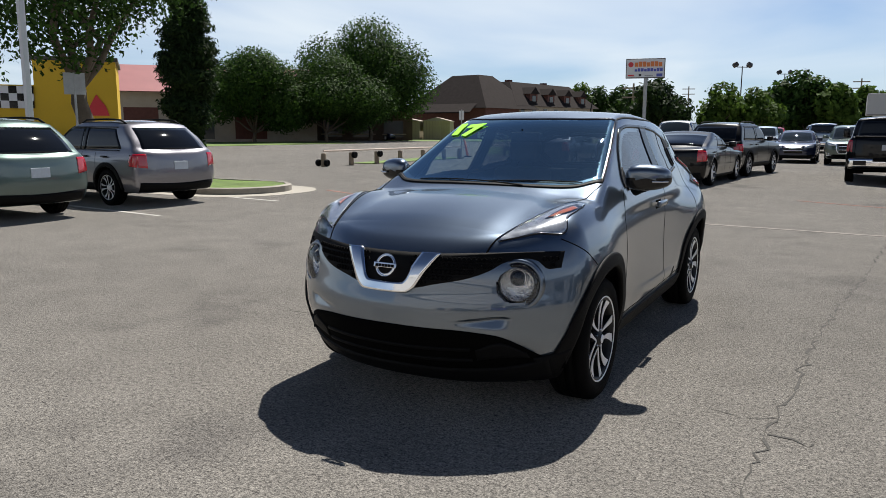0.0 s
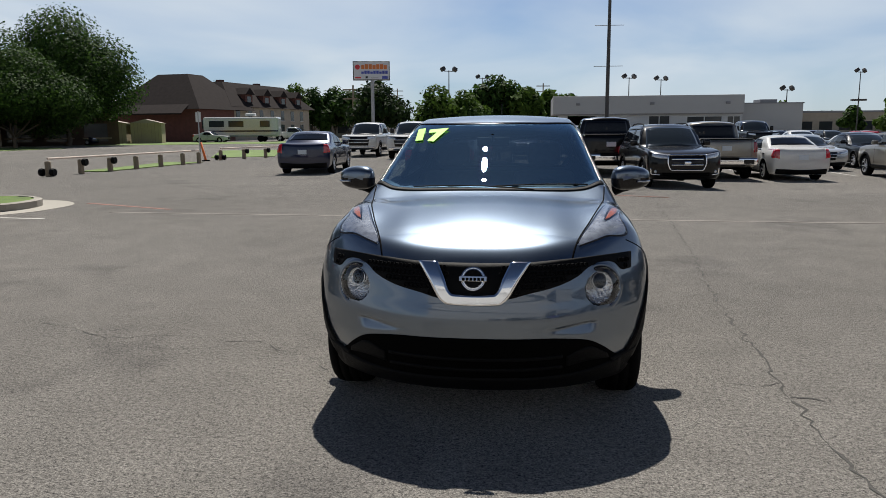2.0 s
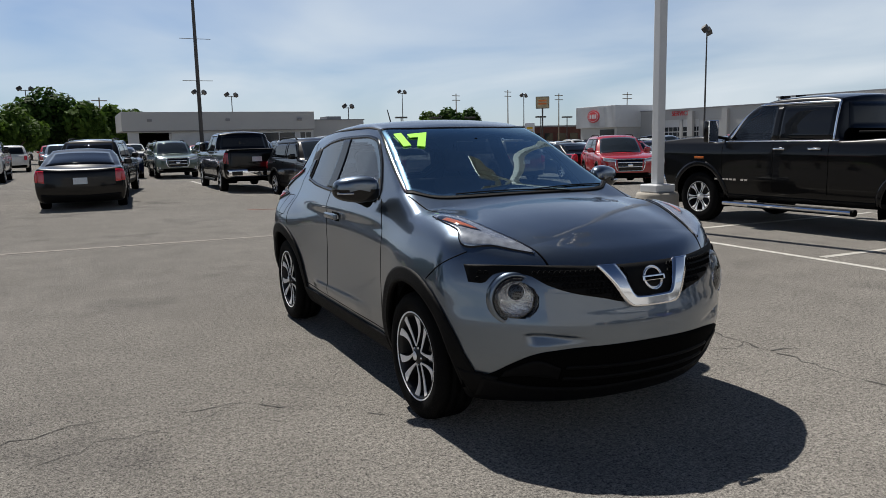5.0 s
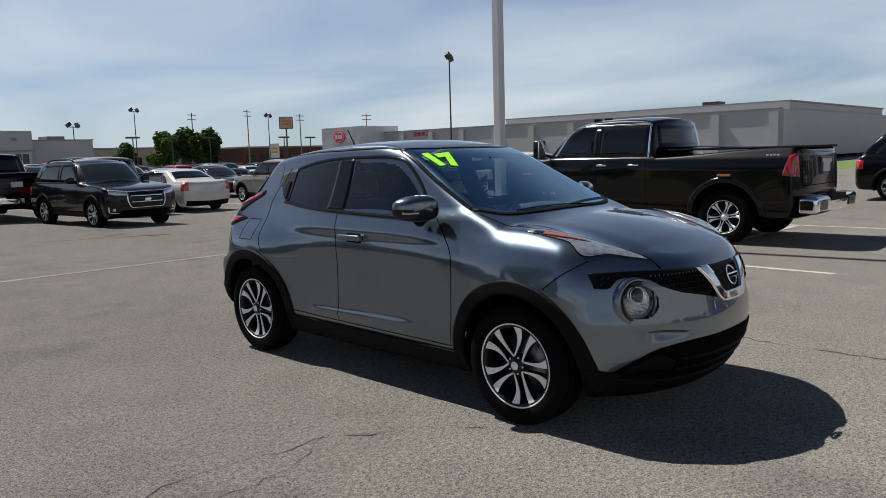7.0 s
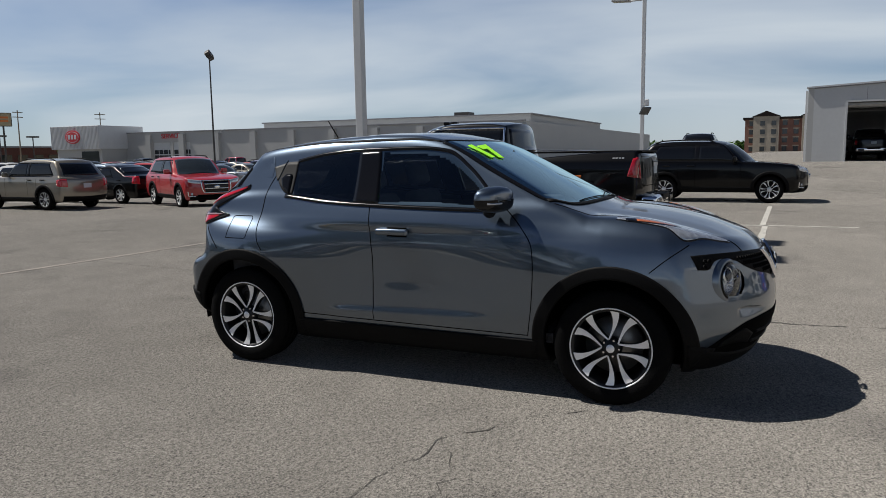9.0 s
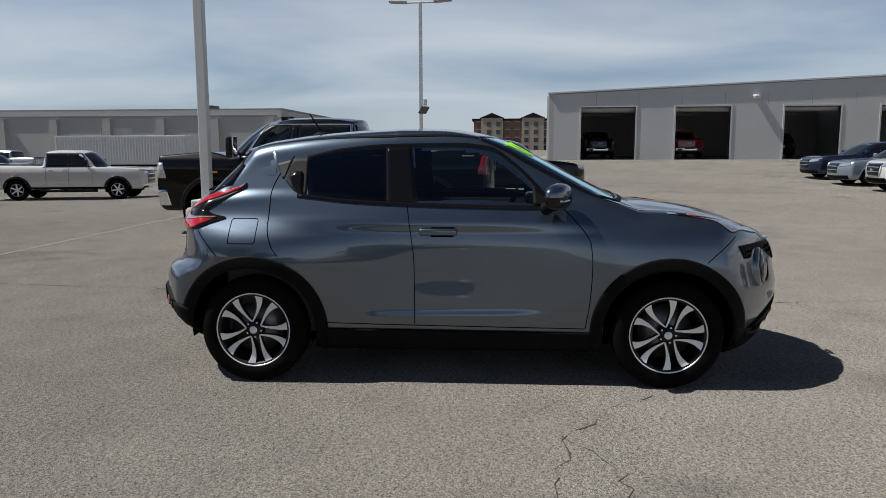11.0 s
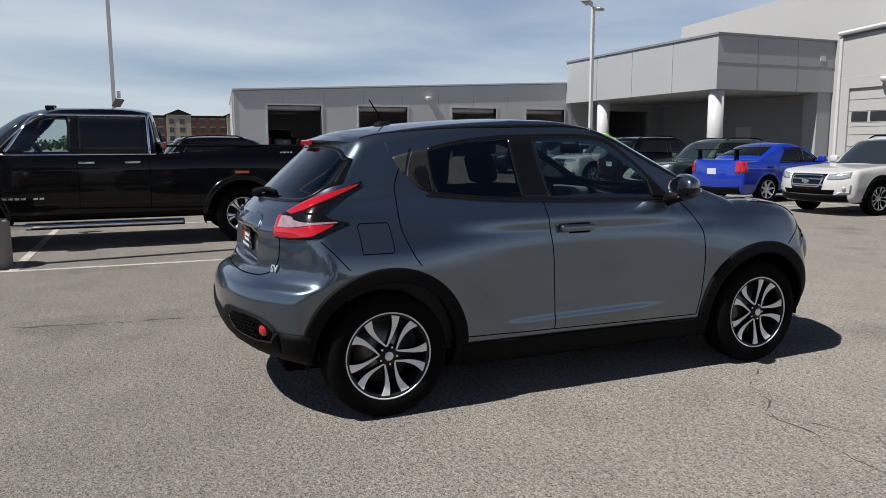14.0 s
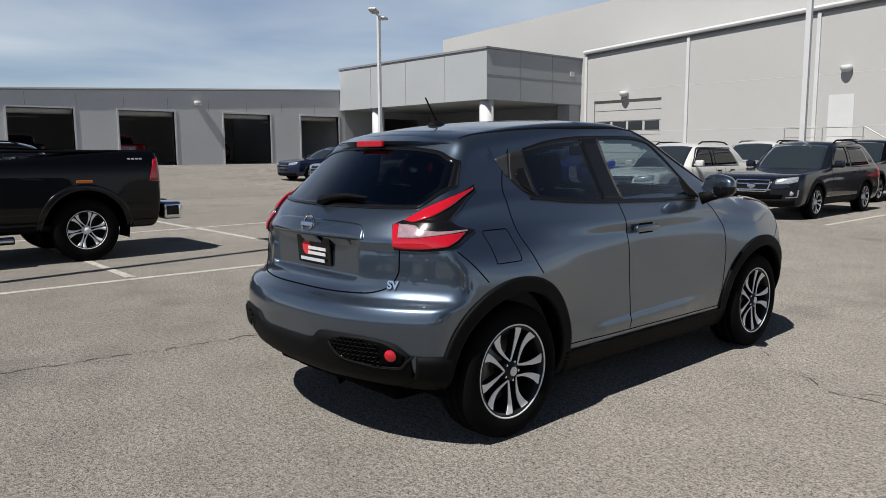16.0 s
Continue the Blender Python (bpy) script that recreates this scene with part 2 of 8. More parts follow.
M = {
    "asphalt": asphalt_mat("worn_asphalt", 0.158, 0.246),
    "crack": plain("crack_shadow_fill", (0.0546, 0.0512, 0.0454), 0.95, bump=0.5),
    "line": plain("worn_white_road_paint", (0.418, 0.403, 0.365), 0.8, vary=0.3, scale=9, bump=0.3, stain=0.2),
    "faint_line": plain("almost_worn_off_road_paint", (0.235, 0.208, 0.183), 0.9, vary=0.3, scale=7, stain=0.25),
    "redline": plain("worn_red_road_paint", (0.274, 0.122, 0.0912), 0.85, vary=0.3, scale=6, stain=0.2),
    "concrete": plain("grey_concrete", (0.274, 0.251, 0.213), 0.9, vary=0.18, scale=3, bump=0.5, bscale=40),
    "concrete_light": plain("pale_concrete", (0.319, 0.296, 0.251), 0.9, vary=0.12, scale=0.6, bump=0.3, bscale=30),
    "grass": plain("mown_grass", (0.107, 0.172, 0.0287), 0.9, vary=0.35, scale=1.2, bump=1.0, bscale=50, stain=0.1),
    "white_wall": plain("white_painted_panel", (0.395, 0.395, 0.388), 0.7, vary=0.04, scale=0.25, bump=0.12, bscale=20),
    "canopy_grey": plain("blue_grey_fascia_panel", (0.325, 0.342, 0.356), 0.75, vary=0.05, scale=0.3, bump=0.1, bscale=10),
    # red brick with the distance haze put in as a lighter colour
    "hotel_brick": plain("haze_lightened_red_brick", (0.20, 0.10, 0.075), 0.9, vary=0.25, scale=0.8, bump=0.3, bscale=6),
    "grey_wall": plain("light_grey_painted_block", (0.49, 0.50, 0.505), 0.8, vary=0.07, scale=0.4, bump=0.25, bscale=14),
    "grey_trim": plain("grey_metal_trim", (0.2, 0.2, 0.21), 0.5, vary=0.1, scale=2),
    "white_metal": plain("white_enamelled_steel", (0.532, 0.54, 0.547), 0.45, vary=0.06, scale=1.5),
    "galv": plain("galvanised_steel", (0.35, 0.35, 0.35), 0.5, metal=0.6, vary=0.15, scale=5),
    "dark_metal": plain("dark_bronze_pole", (0.05, 0.045, 0.04), 0.5, vary=0.2, scale=3),
    "black": plain("black_textured_plastic", (0.004, 0.004, 0.0044), 0.6, vary=0.15, scale=20, bump=0.2, bscale=400, spec=0.09),
    "gloss_black": plain("gloss_black_plastic", (0.006, 0.006, 0.007), 0.14, vary=0, spec=0.3),
    # near-black colour standing in for the shade in gaps, recesses and openings
    "dark": plain("void_shade_black", (0.0015, 0.0015, 0.0015), 0.95, vary=0.1, spec=0.05),
    "rubber": plain("tyre_rubber", (0.004, 0.004, 0.0042), 0.75, vary=0.2, scale=12, bump=0.3, bscale=120, spec=0.05),
    "alloy": plain("machined_alloy", (0.86, 0.86, 0.87), 0.34, metal=0.3, vary=0.06, scale=20),
    # near-black for wheel insides, spoke backs and hub; spoke faces stay bright
    "gun": plain("near_black_satin", (0.010, 0.010, 0.011), 0.45, metal=0.0, vary=0.1, spec=0.3),
    "steel": plain("brake_disc_steel", (0.22, 0.21, 0.2), 0.4, metal=0.8, vary=0.2, scale=30),
    "chrome": plain("chrome_plate", (0.8, 0.8, 0.81), 0.08, metal=1.0, vary=0),
    "red_lens": plain("red_lamp_lens", (0.42, 0.006, 0.016), 0.1, coat=1.0, vary=0.12, scale=40),
    "clear_lens": plain("clear_lamp_reflector", (0.50, 0.52, 0.55), 0.16, metal=0.6, coat=1.0, vary=0.5, scale=28),
    "reflector": plain("faceted_lamp_reflector", (0.72, 0.74, 0.77), 0.05, metal=1.0, vary=0.5, scale=26, bump=1.0, bscale=75),
    "dark_red_lens": plain("dark_red_lamp_lens", (0.26, 0.005, 0.012), 0.12, coat=1.0, vary=0.25, scale=25),
    "tail_clear": plain("clear_tail_lens", (0.34, 0.24, 0.27), 0.12, metal=0.2, coat=1.0, vary=0.35, scale=45),
    "amber": plain("amber_lens", (0.5, 0.13, 0.03), 0.12, coat=1.0, vary=0.1, scale=40),
    "plate": plain("blue_white_plate", (0.5, 0.55, 0.6), 0.4, vary=0.1, scale=30),
    "green_decal": plain("lime_green_decal", (0.33, 0.85, 0.02), 0.6, vary=0.03, scale=8),
    "seat": plain("charcoal_seat_cloth", (0.055, 0.055, 0.06), 0.9, vary=0.2, scale=30, bump=0.4, bscale=300),
    "dash": plain("soft_grey_dashboard", (0.13, 0.13, 0.13), 0.7, vary=0.12, scale=20),
    "bark": plain("tree_bark", (0.11, 0.085, 0.06), 0.95, vary=0.3, scale=5, bump=1.0, bscale=14),
    "leaf": leaf_mat("broadleaf_foliage", (0.0144, 0.036, 0.0072), (0.054, 0.108, 0.0187)),
    "leaf_light": leaf_mat("light_foliage", (0.0324, 0.0648, 0.00864), (0.0936, 0.158, 0.0252)),
    "leaf_dark": leaf_mat("juniper_foliage", (0.00864, 0.0202, 0.00576), (0.0288, 0.054, 0.013)),
    "brick": plain("red_brown_brick", (0.105, 0.04, 0.03), 0.9, vary=0.25, scale=2.5, bump=0.4, bscale=12),
    "stone": plain("cream_stone_facing", (0.35, 0.304, 0.243), 0.9, vary=0.15, scale=1.2, bump=0.3, bscale=8),
    "shingle": plain("brown_roof_shingle", (0.024, 0.019, 0.018), 0.95, spec=0.08, vary=0.25, scale=2.0, bump=0.6, bscale=10),
    "red_roof": plain("red_metal_roof", (0.274, 0.0912, 0.0912), 0.6, vary=0.1, scale=0.6),
    "yellow": plain("yellow_painted_wall", (0.57, 0.365, 0.0152), 0.7, vary=0.06, scale=0.6),
    "tan": plain("tan_siding", (0.38, 0.319, 0.198), 0.8, vary=0.12, scale=1.0),
    "timber": plain("weathered_timber_post", (0.228, 0.182, 0.129), 0.9, vary=0.25, scale=7, bump=0.6, bscale=30),
    "sign_white": plain("white_sign_face", (0.593, 0.593, 0.608), 0.5, vary=0.03, scale=1),
    "sign_red": plain("red_sign_paint", (0.55, 0.03, 0.04), 0.5, vary=0.06, scale=3),
    "sign_orange": plain("orange_sign_paint", (0.6, 0.16, 0.03), 0.5, vary=0.06, scale=3),
    "sign_blue": plain("blue_sign_paint", (0.06, 0.08, 0.35), 0.5, vary=0.06, scale=3),
    "orange": plain("orange_plastic", (0.75, 0.16, 0.03), 0.6, vary=0.1),
    "win": plain("far_window_pane", (0.03, 0.035, 0.04), 0.08, vary=0.1, scale=0.6),
    "paper": plain("white_paper_sticker", (0.656, 0.656, 0.656), 0.7, vary=0.02),
    "corner_grey": plain("matt_grey_corner_panel", (0.028, 0.029, 0.030), 0.55, vary=0.1, scale=20, spec=0.3),
    "satin": plain("satin_grey_trim", (0.014, 0.014, 0.015), 0.6, vary=0.1, scale=20, spec=0.2),
    "g_front": glass_mat("tinted_glass", (0.74, 0.8, 0.8), 0.06),
    "g_ws": glass_mat("windscreen_glass", (0.74, 0.88, 0.93), 0.36, sheen=(0.72, 0.95, 1.0)),
    "g_dark": glass_mat("privacy_glass", (0.15, 0.16, 0.17), 0.06),
    "g_clear": glass_mat("clear_lamp_glass", (0.95, 0.96, 0.97)),
    "gunmetal": car_paint("gun_metal_grey_paint", (0.090, 0.118, 0.157), metal=0.90, rough=0.32, dust=0.004, ior=1.85),
    "p_black": car_paint("black_car_paint", (0.0015, 0.0015, 0.002), rough=0.3, dust=0.015, ior=1.32),
    "p_white": car_paint("white_car_paint", (0.547, 0.547, 0.532), rough=0.4),
    "p_silver": car_paint("silver_car_paint", (0.344, 0.353, 0.361), metal=0.7, rough=0.35),
    "p_grey": car_paint("grey_car_paint", (0.13, 0.135, 0.145), metal=0.6, rough=0.35),
    "p_tan": car_paint("champagne_car_paint", (0.221, 0.201, 0.164), metal=0.6, rough=0.35),
    "p_red": car_paint("red_car_paint", (0.33, 0.015, 0.02), rough=0.35),
    "p_blue": car_paint("bright_blue_car_paint", (0.01, 0.045, 0.42), metal=0.3, rough=0.35),
    "p_navy": car_paint("navy_car_paint", (0.009, 0.014, 0.042), metal=0.3, rough=0.35, dust=0.04, ior=1.5),
    "p_green": car_paint("dark_green_car_paint", (0.05, 0.075, 0.065), metal=0.5, rough=0.35),
    "p_teal": car_paint("grey_green_car_paint", (0.0984, 0.139, 0.127), metal=0.5, rough=0.35),
    "p_lilac": car_paint("silver_grey_car_paint", (0.197, 0.193, 0.213), metal=0.6, rough=0.35),
    "p_ice": car_paint("ice_blue_silver_paint", (0.246, 0.303, 0.369), metal=0.6, rough=0.35),
    "p_charcoal": car_paint("charcoal_car_paint", (0.010, 0.012, 0.018), metal=0.4, rough=0.35, dust=0.04, ior=1.45),
}


# ---- mesh tools: a shape is (vertices, faces) ----
def thing(name, at=(0, 0, 0), rz=0.0, label="", category="", group="", kind=""):
    e = new(name)
    e.empty_display_size = 0.2
    e.matrix_basis = pose(*at, 0, 0, rz)
    return tagged(e, label, category, group, kind)


def mesh_of(name, shape, mat, smooth=False):
    v, f = shape
    me = bpy.data.meshes.new(name)
    me.from_pydata([tuple(map(float, p)) for p in v], [], [tuple(map(int, q)) for q in f])
    me.materials.append(mat)
    if smooth:
        me.polygons.foreach_set("use_smooth", [True] * len(me.polygons))
    me.update()
    return me


def part(name, shape, mat, parent=None, label="", smooth=False, at=None):
    ob = new(name, mesh_of(name, shape, mat, smooth))
    if parent is not None:
        ob.parent = parent
    if at is not None:
        ob.matrix_basis = at
    if label:
        ob["label"] = label
    return ob


def shared(name, me, parent, at):
    ob = new(name, me)
    ob.parent = parent
    ob.matrix_basis = at
    return ob


def join(*shapes):
    vs, fs, k = [], [], 0
    for v, f in shapes:
        vs.extend(tuple(p) for p in v)
        fs.extend(tuple(i + k for i in q) for q in f)
        k += len(v)
    return vs, fs


def moved(shape, m):
    return [tuple(m @ Vector(p)) for p in shape[0]], shape[1]


def box(x0, y0, z0, x1, y1, z1, bevel=0.0, seg=2):
    v = [(x, y, z) for x in (x0, x1) for y in (y0, y1) for z in (z0, z1)]
    f = [(0, 1, 3, 2), (4, 6, 7, 5), (0, 4, 5, 1), (2, 3, 7, 6), (0, 2, 6, 4), (1, 5, 7, 3)]
    if bevel <= 0:
        return v, f
    bm = bmesh.new()
    bv = [bm.verts.new(p) for p in v]
    for q in f:
        bm.faces.new([bv[i] for i in q])
    bmesh.ops.bevel(bm, geom=bm.edges[:], offset=bevel, segments=seg, profile=0.5, affect="EDGES")
    bm.verts.index_update()
    out = [tuple(p.co) for p in bm.verts], [tuple(p.index for p in q.verts) for q in bm.faces]
    bm.free()
    return out


def lathe(profile, n=32, axis="z", caps=True):
    """Turns (radius, height) points round an axis."""
    v, f = [], []
    for r, h in profile:
        for i in range(n):
            a = 2 * math.pi * i / n
            c, s = r * math.cos(a), r * math.sin(a)
            v.append((c, s, h) if axis == "z" else (h, c, s) if axis == "x" else (s, h, c))
    k = len(profile)
    for j in range(k - 1):
        for i in range(n):
            i2 = (i + 1) % n
            f.append((j * n + i, j * n + i2, (j + 1) * n + i2, (j + 1) * n + i))
    if caps:
        f.append(tuple(range(n))[::-1])
        f.append(tuple((k - 1) * n + i for i in range(n)))
    return v, f


def tube(path, r, n=8, caps=True):
    """A round bar along points; r may be one radius or one for each point."""
    pts = [Vector(p) for p in path]
    rs = r if isinstance(r, (list, tuple)) else [r] * len(pts)
    v, f = [], []
    side = None
    for i, p in enumerate(pts):
        d = (pts[min(i + 1, len(pts) - 1)] - pts[max(i - 1, 0)]).normalized()
        if side is None:
            side = d.orthogonal().normalized()
        side = (side - d * side.dot(d)).normalized()
        up = d.cross(side)
        for k in range(n):
            a = 2 * math.pi * k / n
            v.append(tuple(p + (side * math.cos(a) + up * math.sin(a)) * rs[i]))
    for j in range(len(pts) - 1):
        for k in range(n):
            k2 = (k + 1) % n
            f.append((j * n + k, j * n + k2, (j + 1) * n + k2, (j + 1) * n + k))
    if caps:
        f.append(tuple(range(n))[::-1])
        f.append(tuple((len(pts) - 1) * n + k for k in range(n)))
    return v, f


def prism(outline, h0, h1, axis="z"):
    """An outline of (a, b) points drawn out between two heights along an axis."""
    n = len(outline)
    def at(a, b, h):
        return (a, b, h) if axis == "z" else (h, a, b) if axis == "x" else (a, h, b)
    v = [at(a, b, h0) for a, b in outline] + [at(a, b, h1) for a, b in outline]
    f = [tuple(range(n))[::-1], tuple(range(n, 2 * n))]
    f += [(i, (i + 1) % n, n + (i + 1) % n, n + i) for i in range(n)]
    return v, f


def wall_with_holes(length, height, thick, holes):
    """A wall along +x from 0, its face at y = 0 and its back at y = thick; holes (x0, z0, x1, z1) go right through."""
    xs = sorted({0.0, length, *[h[0] for h in holes], *[h[2] for h in holes]})
    zs = sorted({0.0, height, *[h[1] for h in holes], *[h[3] for h in holes]})
    nx, nz = len(xs), len(zs)
    def solid(i, j):
        if not (0 <= i < nx - 1 and 0 <= j < nz - 1):
            return False
        cx, cz = (xs[i] + xs[i + 1]) / 2, (zs[j] + zs[j + 1]) / 2
        return not any(h[0] < cx < h[2] and h[1] < cz < h[3] for h in holes)
    v = [(x, y, z) for y in (0, thick) for z in zs for x in xs]
    def vid(i, j, b):
        return b * nx * nz + j * nx + i
    f = []
    for j in range(nz - 1):
        for i in range(nx - 1):
            if not solid(i, j):
                continue
            f.append((vid(i, j, 0), vid(i + 1, j, 0), vid(i + 1, j + 1, 0), vid(i, j + 1, 0)))
            f.append((vid(i, j, 1), vid(i, j + 1, 1), vid(i + 1, j + 1, 1), vid(i + 1, j, 1)))
            if not solid(i - 1, j): f.append((vid(i, j, 0), vid(i, j + 1, 0), vid(i, j + 1, 1), vid(i, j, 1)))
            if not solid(i + 1, j): f.append((vid(i + 1, j, 0), vid(i + 1, j, 1), vid(i + 1, j + 1, 1), vid(i + 1, j + 1, 0)))
            if not solid(i, j - 1): f.append((vid(i, j, 0), vid(i, j, 1), vid(i + 1, j, 1), vid(i + 1, j, 0)))
            if not solid(i, j + 1): f.append((vid(i, j + 1, 0), vid(i + 1, j + 1, 0), vid(i + 1, j + 1, 1), vid(i, j + 1, 1)))
    return v, f


def lettering(name, text, size, mat, parent, at, depth=0.01, bold=0.0):
    cu = bpy.data.curves.new(name, "FONT")
    cu.body, cu.size, cu.extrude, cu.offset = text, size, depth, bold
    cu.align_x, cu.align_y = "CENTER", "CENTER"
    tmp = bpy.data.objects.new(name, cu)
    me = bpy.data.meshes.new_from_object(tmp)
    bpy.data.objects.remove(tmp)
    me.materials.clear()
    me.materials.append(mat)
    ob = new(name, me)
    ob.parent, ob.matrix_basis = parent, at
    return ob


def ground_z(x, y):
    """The lot is level round the cars and climbs gently to the service bays."""
    x, y = np.asarray(x, float), np.asarray(y, float)
    s = np.clip((x - 18) / 22, 0, 1)
    rise = 0.68 * s * s * (3 - 2 * s) * np.clip((9 - y) / 8, 0, 1)
    d = np.clip((x - 15) / 6, 0, 1) * np.clip((y - 7) / 7, 0, 1)
    a, b = np.clip((x - 0.5) / 7, 0, 1), np.clip((y - 10) / 8, 0, 1)
    far = np.clip((y - 26) / 12, 0, 1)
    dip = 0.24 * a * a * (3 - 2 * a) * b * b * (3 - 2 * b) * (1 - far * far * (3 - 2 * far)) * np.clip((30 - x) / 10, 0, 1)
    return rise - 0.5 * d * d * (3 - 2 * d) - dip * (1 - d)


# ---- soft implicit car bodies ----
class Curve:
    """Monotone cubic through (key, value) points."""
    def __init__(self, *pts):
        p = sorted(pts)
        self.x, self.y = np.array([a for a, _ in p], float), np.array([b for _, b in p], float)
        h, d = np.diff(self.x), np.diff(self.y) / np.diff(self.x)
        m = np.zeros(len(p))
        m[0], m[-1] = d[0], d[-1]
        for i in range(1, len(p) - 1):
            if d[i - 1] * d[i] > 0:
                w1, w2 = 2 * h[i] + h[i - 1], h[i] + 2 * h[i - 1]
                m[i] = (w1 + w2) / (w1 / d[i - 1] + w2 / d[i])
        self.m = m

    def __call__(self, q):
        x, y, m = self.x, self.y, self.m
        i = np.clip(np.searchsorted(x, q) - 1, 0, len(x) - 2)
        h = x[i + 1] - x[i]
        t = (q - x[i]) / h
        tc = np.clip(t, 0, 1)
        v = ((1 + 2 * tc) * (1 - tc) ** 2 * y[i] + tc * (1 - tc) ** 2 * h * m[i]
             + tc * tc * (3 - 2 * tc) * y[i + 1] + tc * tc * (tc - 1) * h * m[i + 1])
        return v + np.where(t < 0, t * h * m[i], 0) + np.where(t > 1, (t - 1) * h * m[i + 1], 0)


def smax(a, b, k):
    h = np.clip(0.5 + 0.5 * (a - b) / k, 0, 1)
    return b + (a - b) * h + k * h * (1 - h)


def smin(a, b, k):
    return -smax(-a, -b, k)


class Body:
    """A car body, nose towards -y: lower body under a top line, and a greenhouse on it."""
    def __init__(self, side, top, front, rear, roof, cabin, mid, zb=0.2, crown=0.03, shoulder_k=0.06, plan_f=0.4, plan_r=0.25, top_extra=None, side_extra=None,
                 pow_f=2.4, pow_r=2.6, half=0.85, k_roof=0.05, k_join=0.05, ws_bow=0.2, rear_bow=0.12, lim=(1.05, -2.3, 2.3, 0.1, 1.75), floor=0.98, zc=0.62, front_extra=None):
        self.floor, self.zc, self.front_extra = floor, zc, front_extra
        self.side, self.top, self.front, self.rear, self.roof, self.cabin, self.mid, self.zb = side, top, front, rear, roof, cabin, mid, zb
        self.crown, self.shoulder_k, self.plan_f, self.plan_r, self.top_extra, self.side_extra = crown, shoulder_k, plan_f, plan_r, top_extra, side_extra
        self.pow_f, self.pow_r, self.half, self.k_roof, self.k_join, self.ws_bow, self.rear_bow, self.lim = pow_f, pow_r, half, k_roof, k_join, ws_bow, rear_bow, lim

    def f(self, p):
        x, y, z = np.abs(p[:, 0]), p[:, 1], p[:, 2]
        u = x / self.half
        w = self.side(z)
        if self.side_extra is not None:
            w = w + self.side_extra(y, z)
        top = self.top(y)
        if self.top_extra is not None:
            top = top + self.top_extra(x, y)
        k = self.shoulder_k
        fx = self.front_extra(x, z) if self.front_extra is not None else 0.0
        ends = smax(self.front(z) + fx + self.plan_f * u ** self.pow_f - y, y - self.rear(z) + self.plan_r * u ** self.pow_r, 0.05)
        low = smax(smax(x - w, z - top, k), smax(ends, self.zb - z, 0.06), k)
        if self.roof is None:
            return low
        s = np.where(y < self.mid, y - self.ws_bow * (x / 0.6) ** 2, y + self.rear_bow * (x / 0.6) ** 2)
        rz = self.roof(s) - self.crown * (x / 0.55) ** 2
        g = smax(x - self.cabin(z) - self.taper(y), (z - rz) * 0.8, self.k_roof)
        g = smax(g, self.floor - z, 0.05)
        return smin(low, g, self.k_join)

    def taper(self, y):
        return 0.0

    def cast(self, axis, a, b, sign=1.0):
        """The outermost surface point along an axis, at the other two coordinates (a, b)."""
        a, b = np.atleast_1d(np.asarray(a, float)), np.atleast_1d(np.asarray(b, float))
        if axis == "c":
            return self.round_cast(a, b, sign)
        k = "xyz".index(axis)
        far, near = {"x": (1.3, 0.0), "y": (3.4, 0.0), "z": (2.4, 0.25)}[axis]
        far, near = (far * sign, near) if axis != "z" else (far, near)
        def at(t):
            q = np.empty((len(a), 3))
            q[:, k] = t
            o = [i for i in range(3) if i != k]
            q[:, o[0]], q[:, o[1]] = a, b
            return q
        hi = np.full(len(a), far)
        lo = np.full(len(a), near)
        done = np.zeros(len(a), bool)
        prev = hi.copy()
        for s in np.linspace(0, 1, 90)[1:]:
            t = np.full(len(a), far + (near - far) * s)
            ins = (self.f(at(t)) < 0) & ~done
            lo[ins], hi[ins] = t[ins], prev[ins]
            done |= ins
            prev = np.where(done, prev, t)
        for _ in range(22):
            t = (lo + hi) / 2
            ins = self.f(at(t)) < 0
            lo, hi = np.where(ins, t, lo), np.where(ins, hi, t)
        return at(hi)

    def round_cast(self, a, b, sign):
        """Round the rear corner: a is the arc length on a half-metre circle about an upright axis, b the height."""
        d = np.stack([sign * np.cos(a / 0.5), np.sin(a / 0.5), 0 * a], 1)
        o = np.stack([0 * a + sign * 0.30, 0 * a + 1.20, b], 1)
        lo, hi = np.zeros(len(a)), np.ones(len(a))
        for _ in range(30):
            t = (lo + hi) / 2
            ins = self.f(o + d * t[:, None]) < 0
            lo, hi = np.where(ins, t, lo), np.where(ins, hi, t)
        return o + d * hi[:, None]

    def normal(self, p):
        e = 2e-3
        g = np.stack([self.f(p + d) - self.f(p - d) for d in np.eye(3) * e], 1)
        return g / (np.linalg.norm(g, axis=1, keepdims=True) + 1e-9)

    def shell(self, nx, ny, nz, hole=None):
        """The closed skin as a grid of quads, with the faces for which hole(centres) holds left out."""
        X, y0, y1, z0, z1 = self.lim
        ids = -np.ones((nx + 1, ny + 1, nz + 1), int)
        on = np.zeros_like(ids, bool)
        on[[0, -1]] = on[:, [0, -1]] = on[:, :, [0, -1]] = True
        ijk = np.argwhere(on)
        ids[on] = np.arange(len(ijk))
        P = np.stack([-X + 2 * X * ijk[:, 0] / nx, y0 + (y1 - y0) * ijk[:, 1] / ny, z0 + (z1 - z0) * ijk[:, 2] / nz], 1)
        C = np.stack([P[:, 0] * 0.3, P[:, 1] * 0.72, self.zc + (P[:, 2] - self.zc) * 0.12], 1)
        C[:, 1] = np.clip(C[:, 1], y0 + 0.6, y1 - 0.6)
        lo, hi = np.zeros(len(P)), np.ones(len(P)) * 1.4
        for _ in range(30):
            t = (lo + hi) / 2
            ins = self.f(C + (P - C) * t[:, None]) < 0
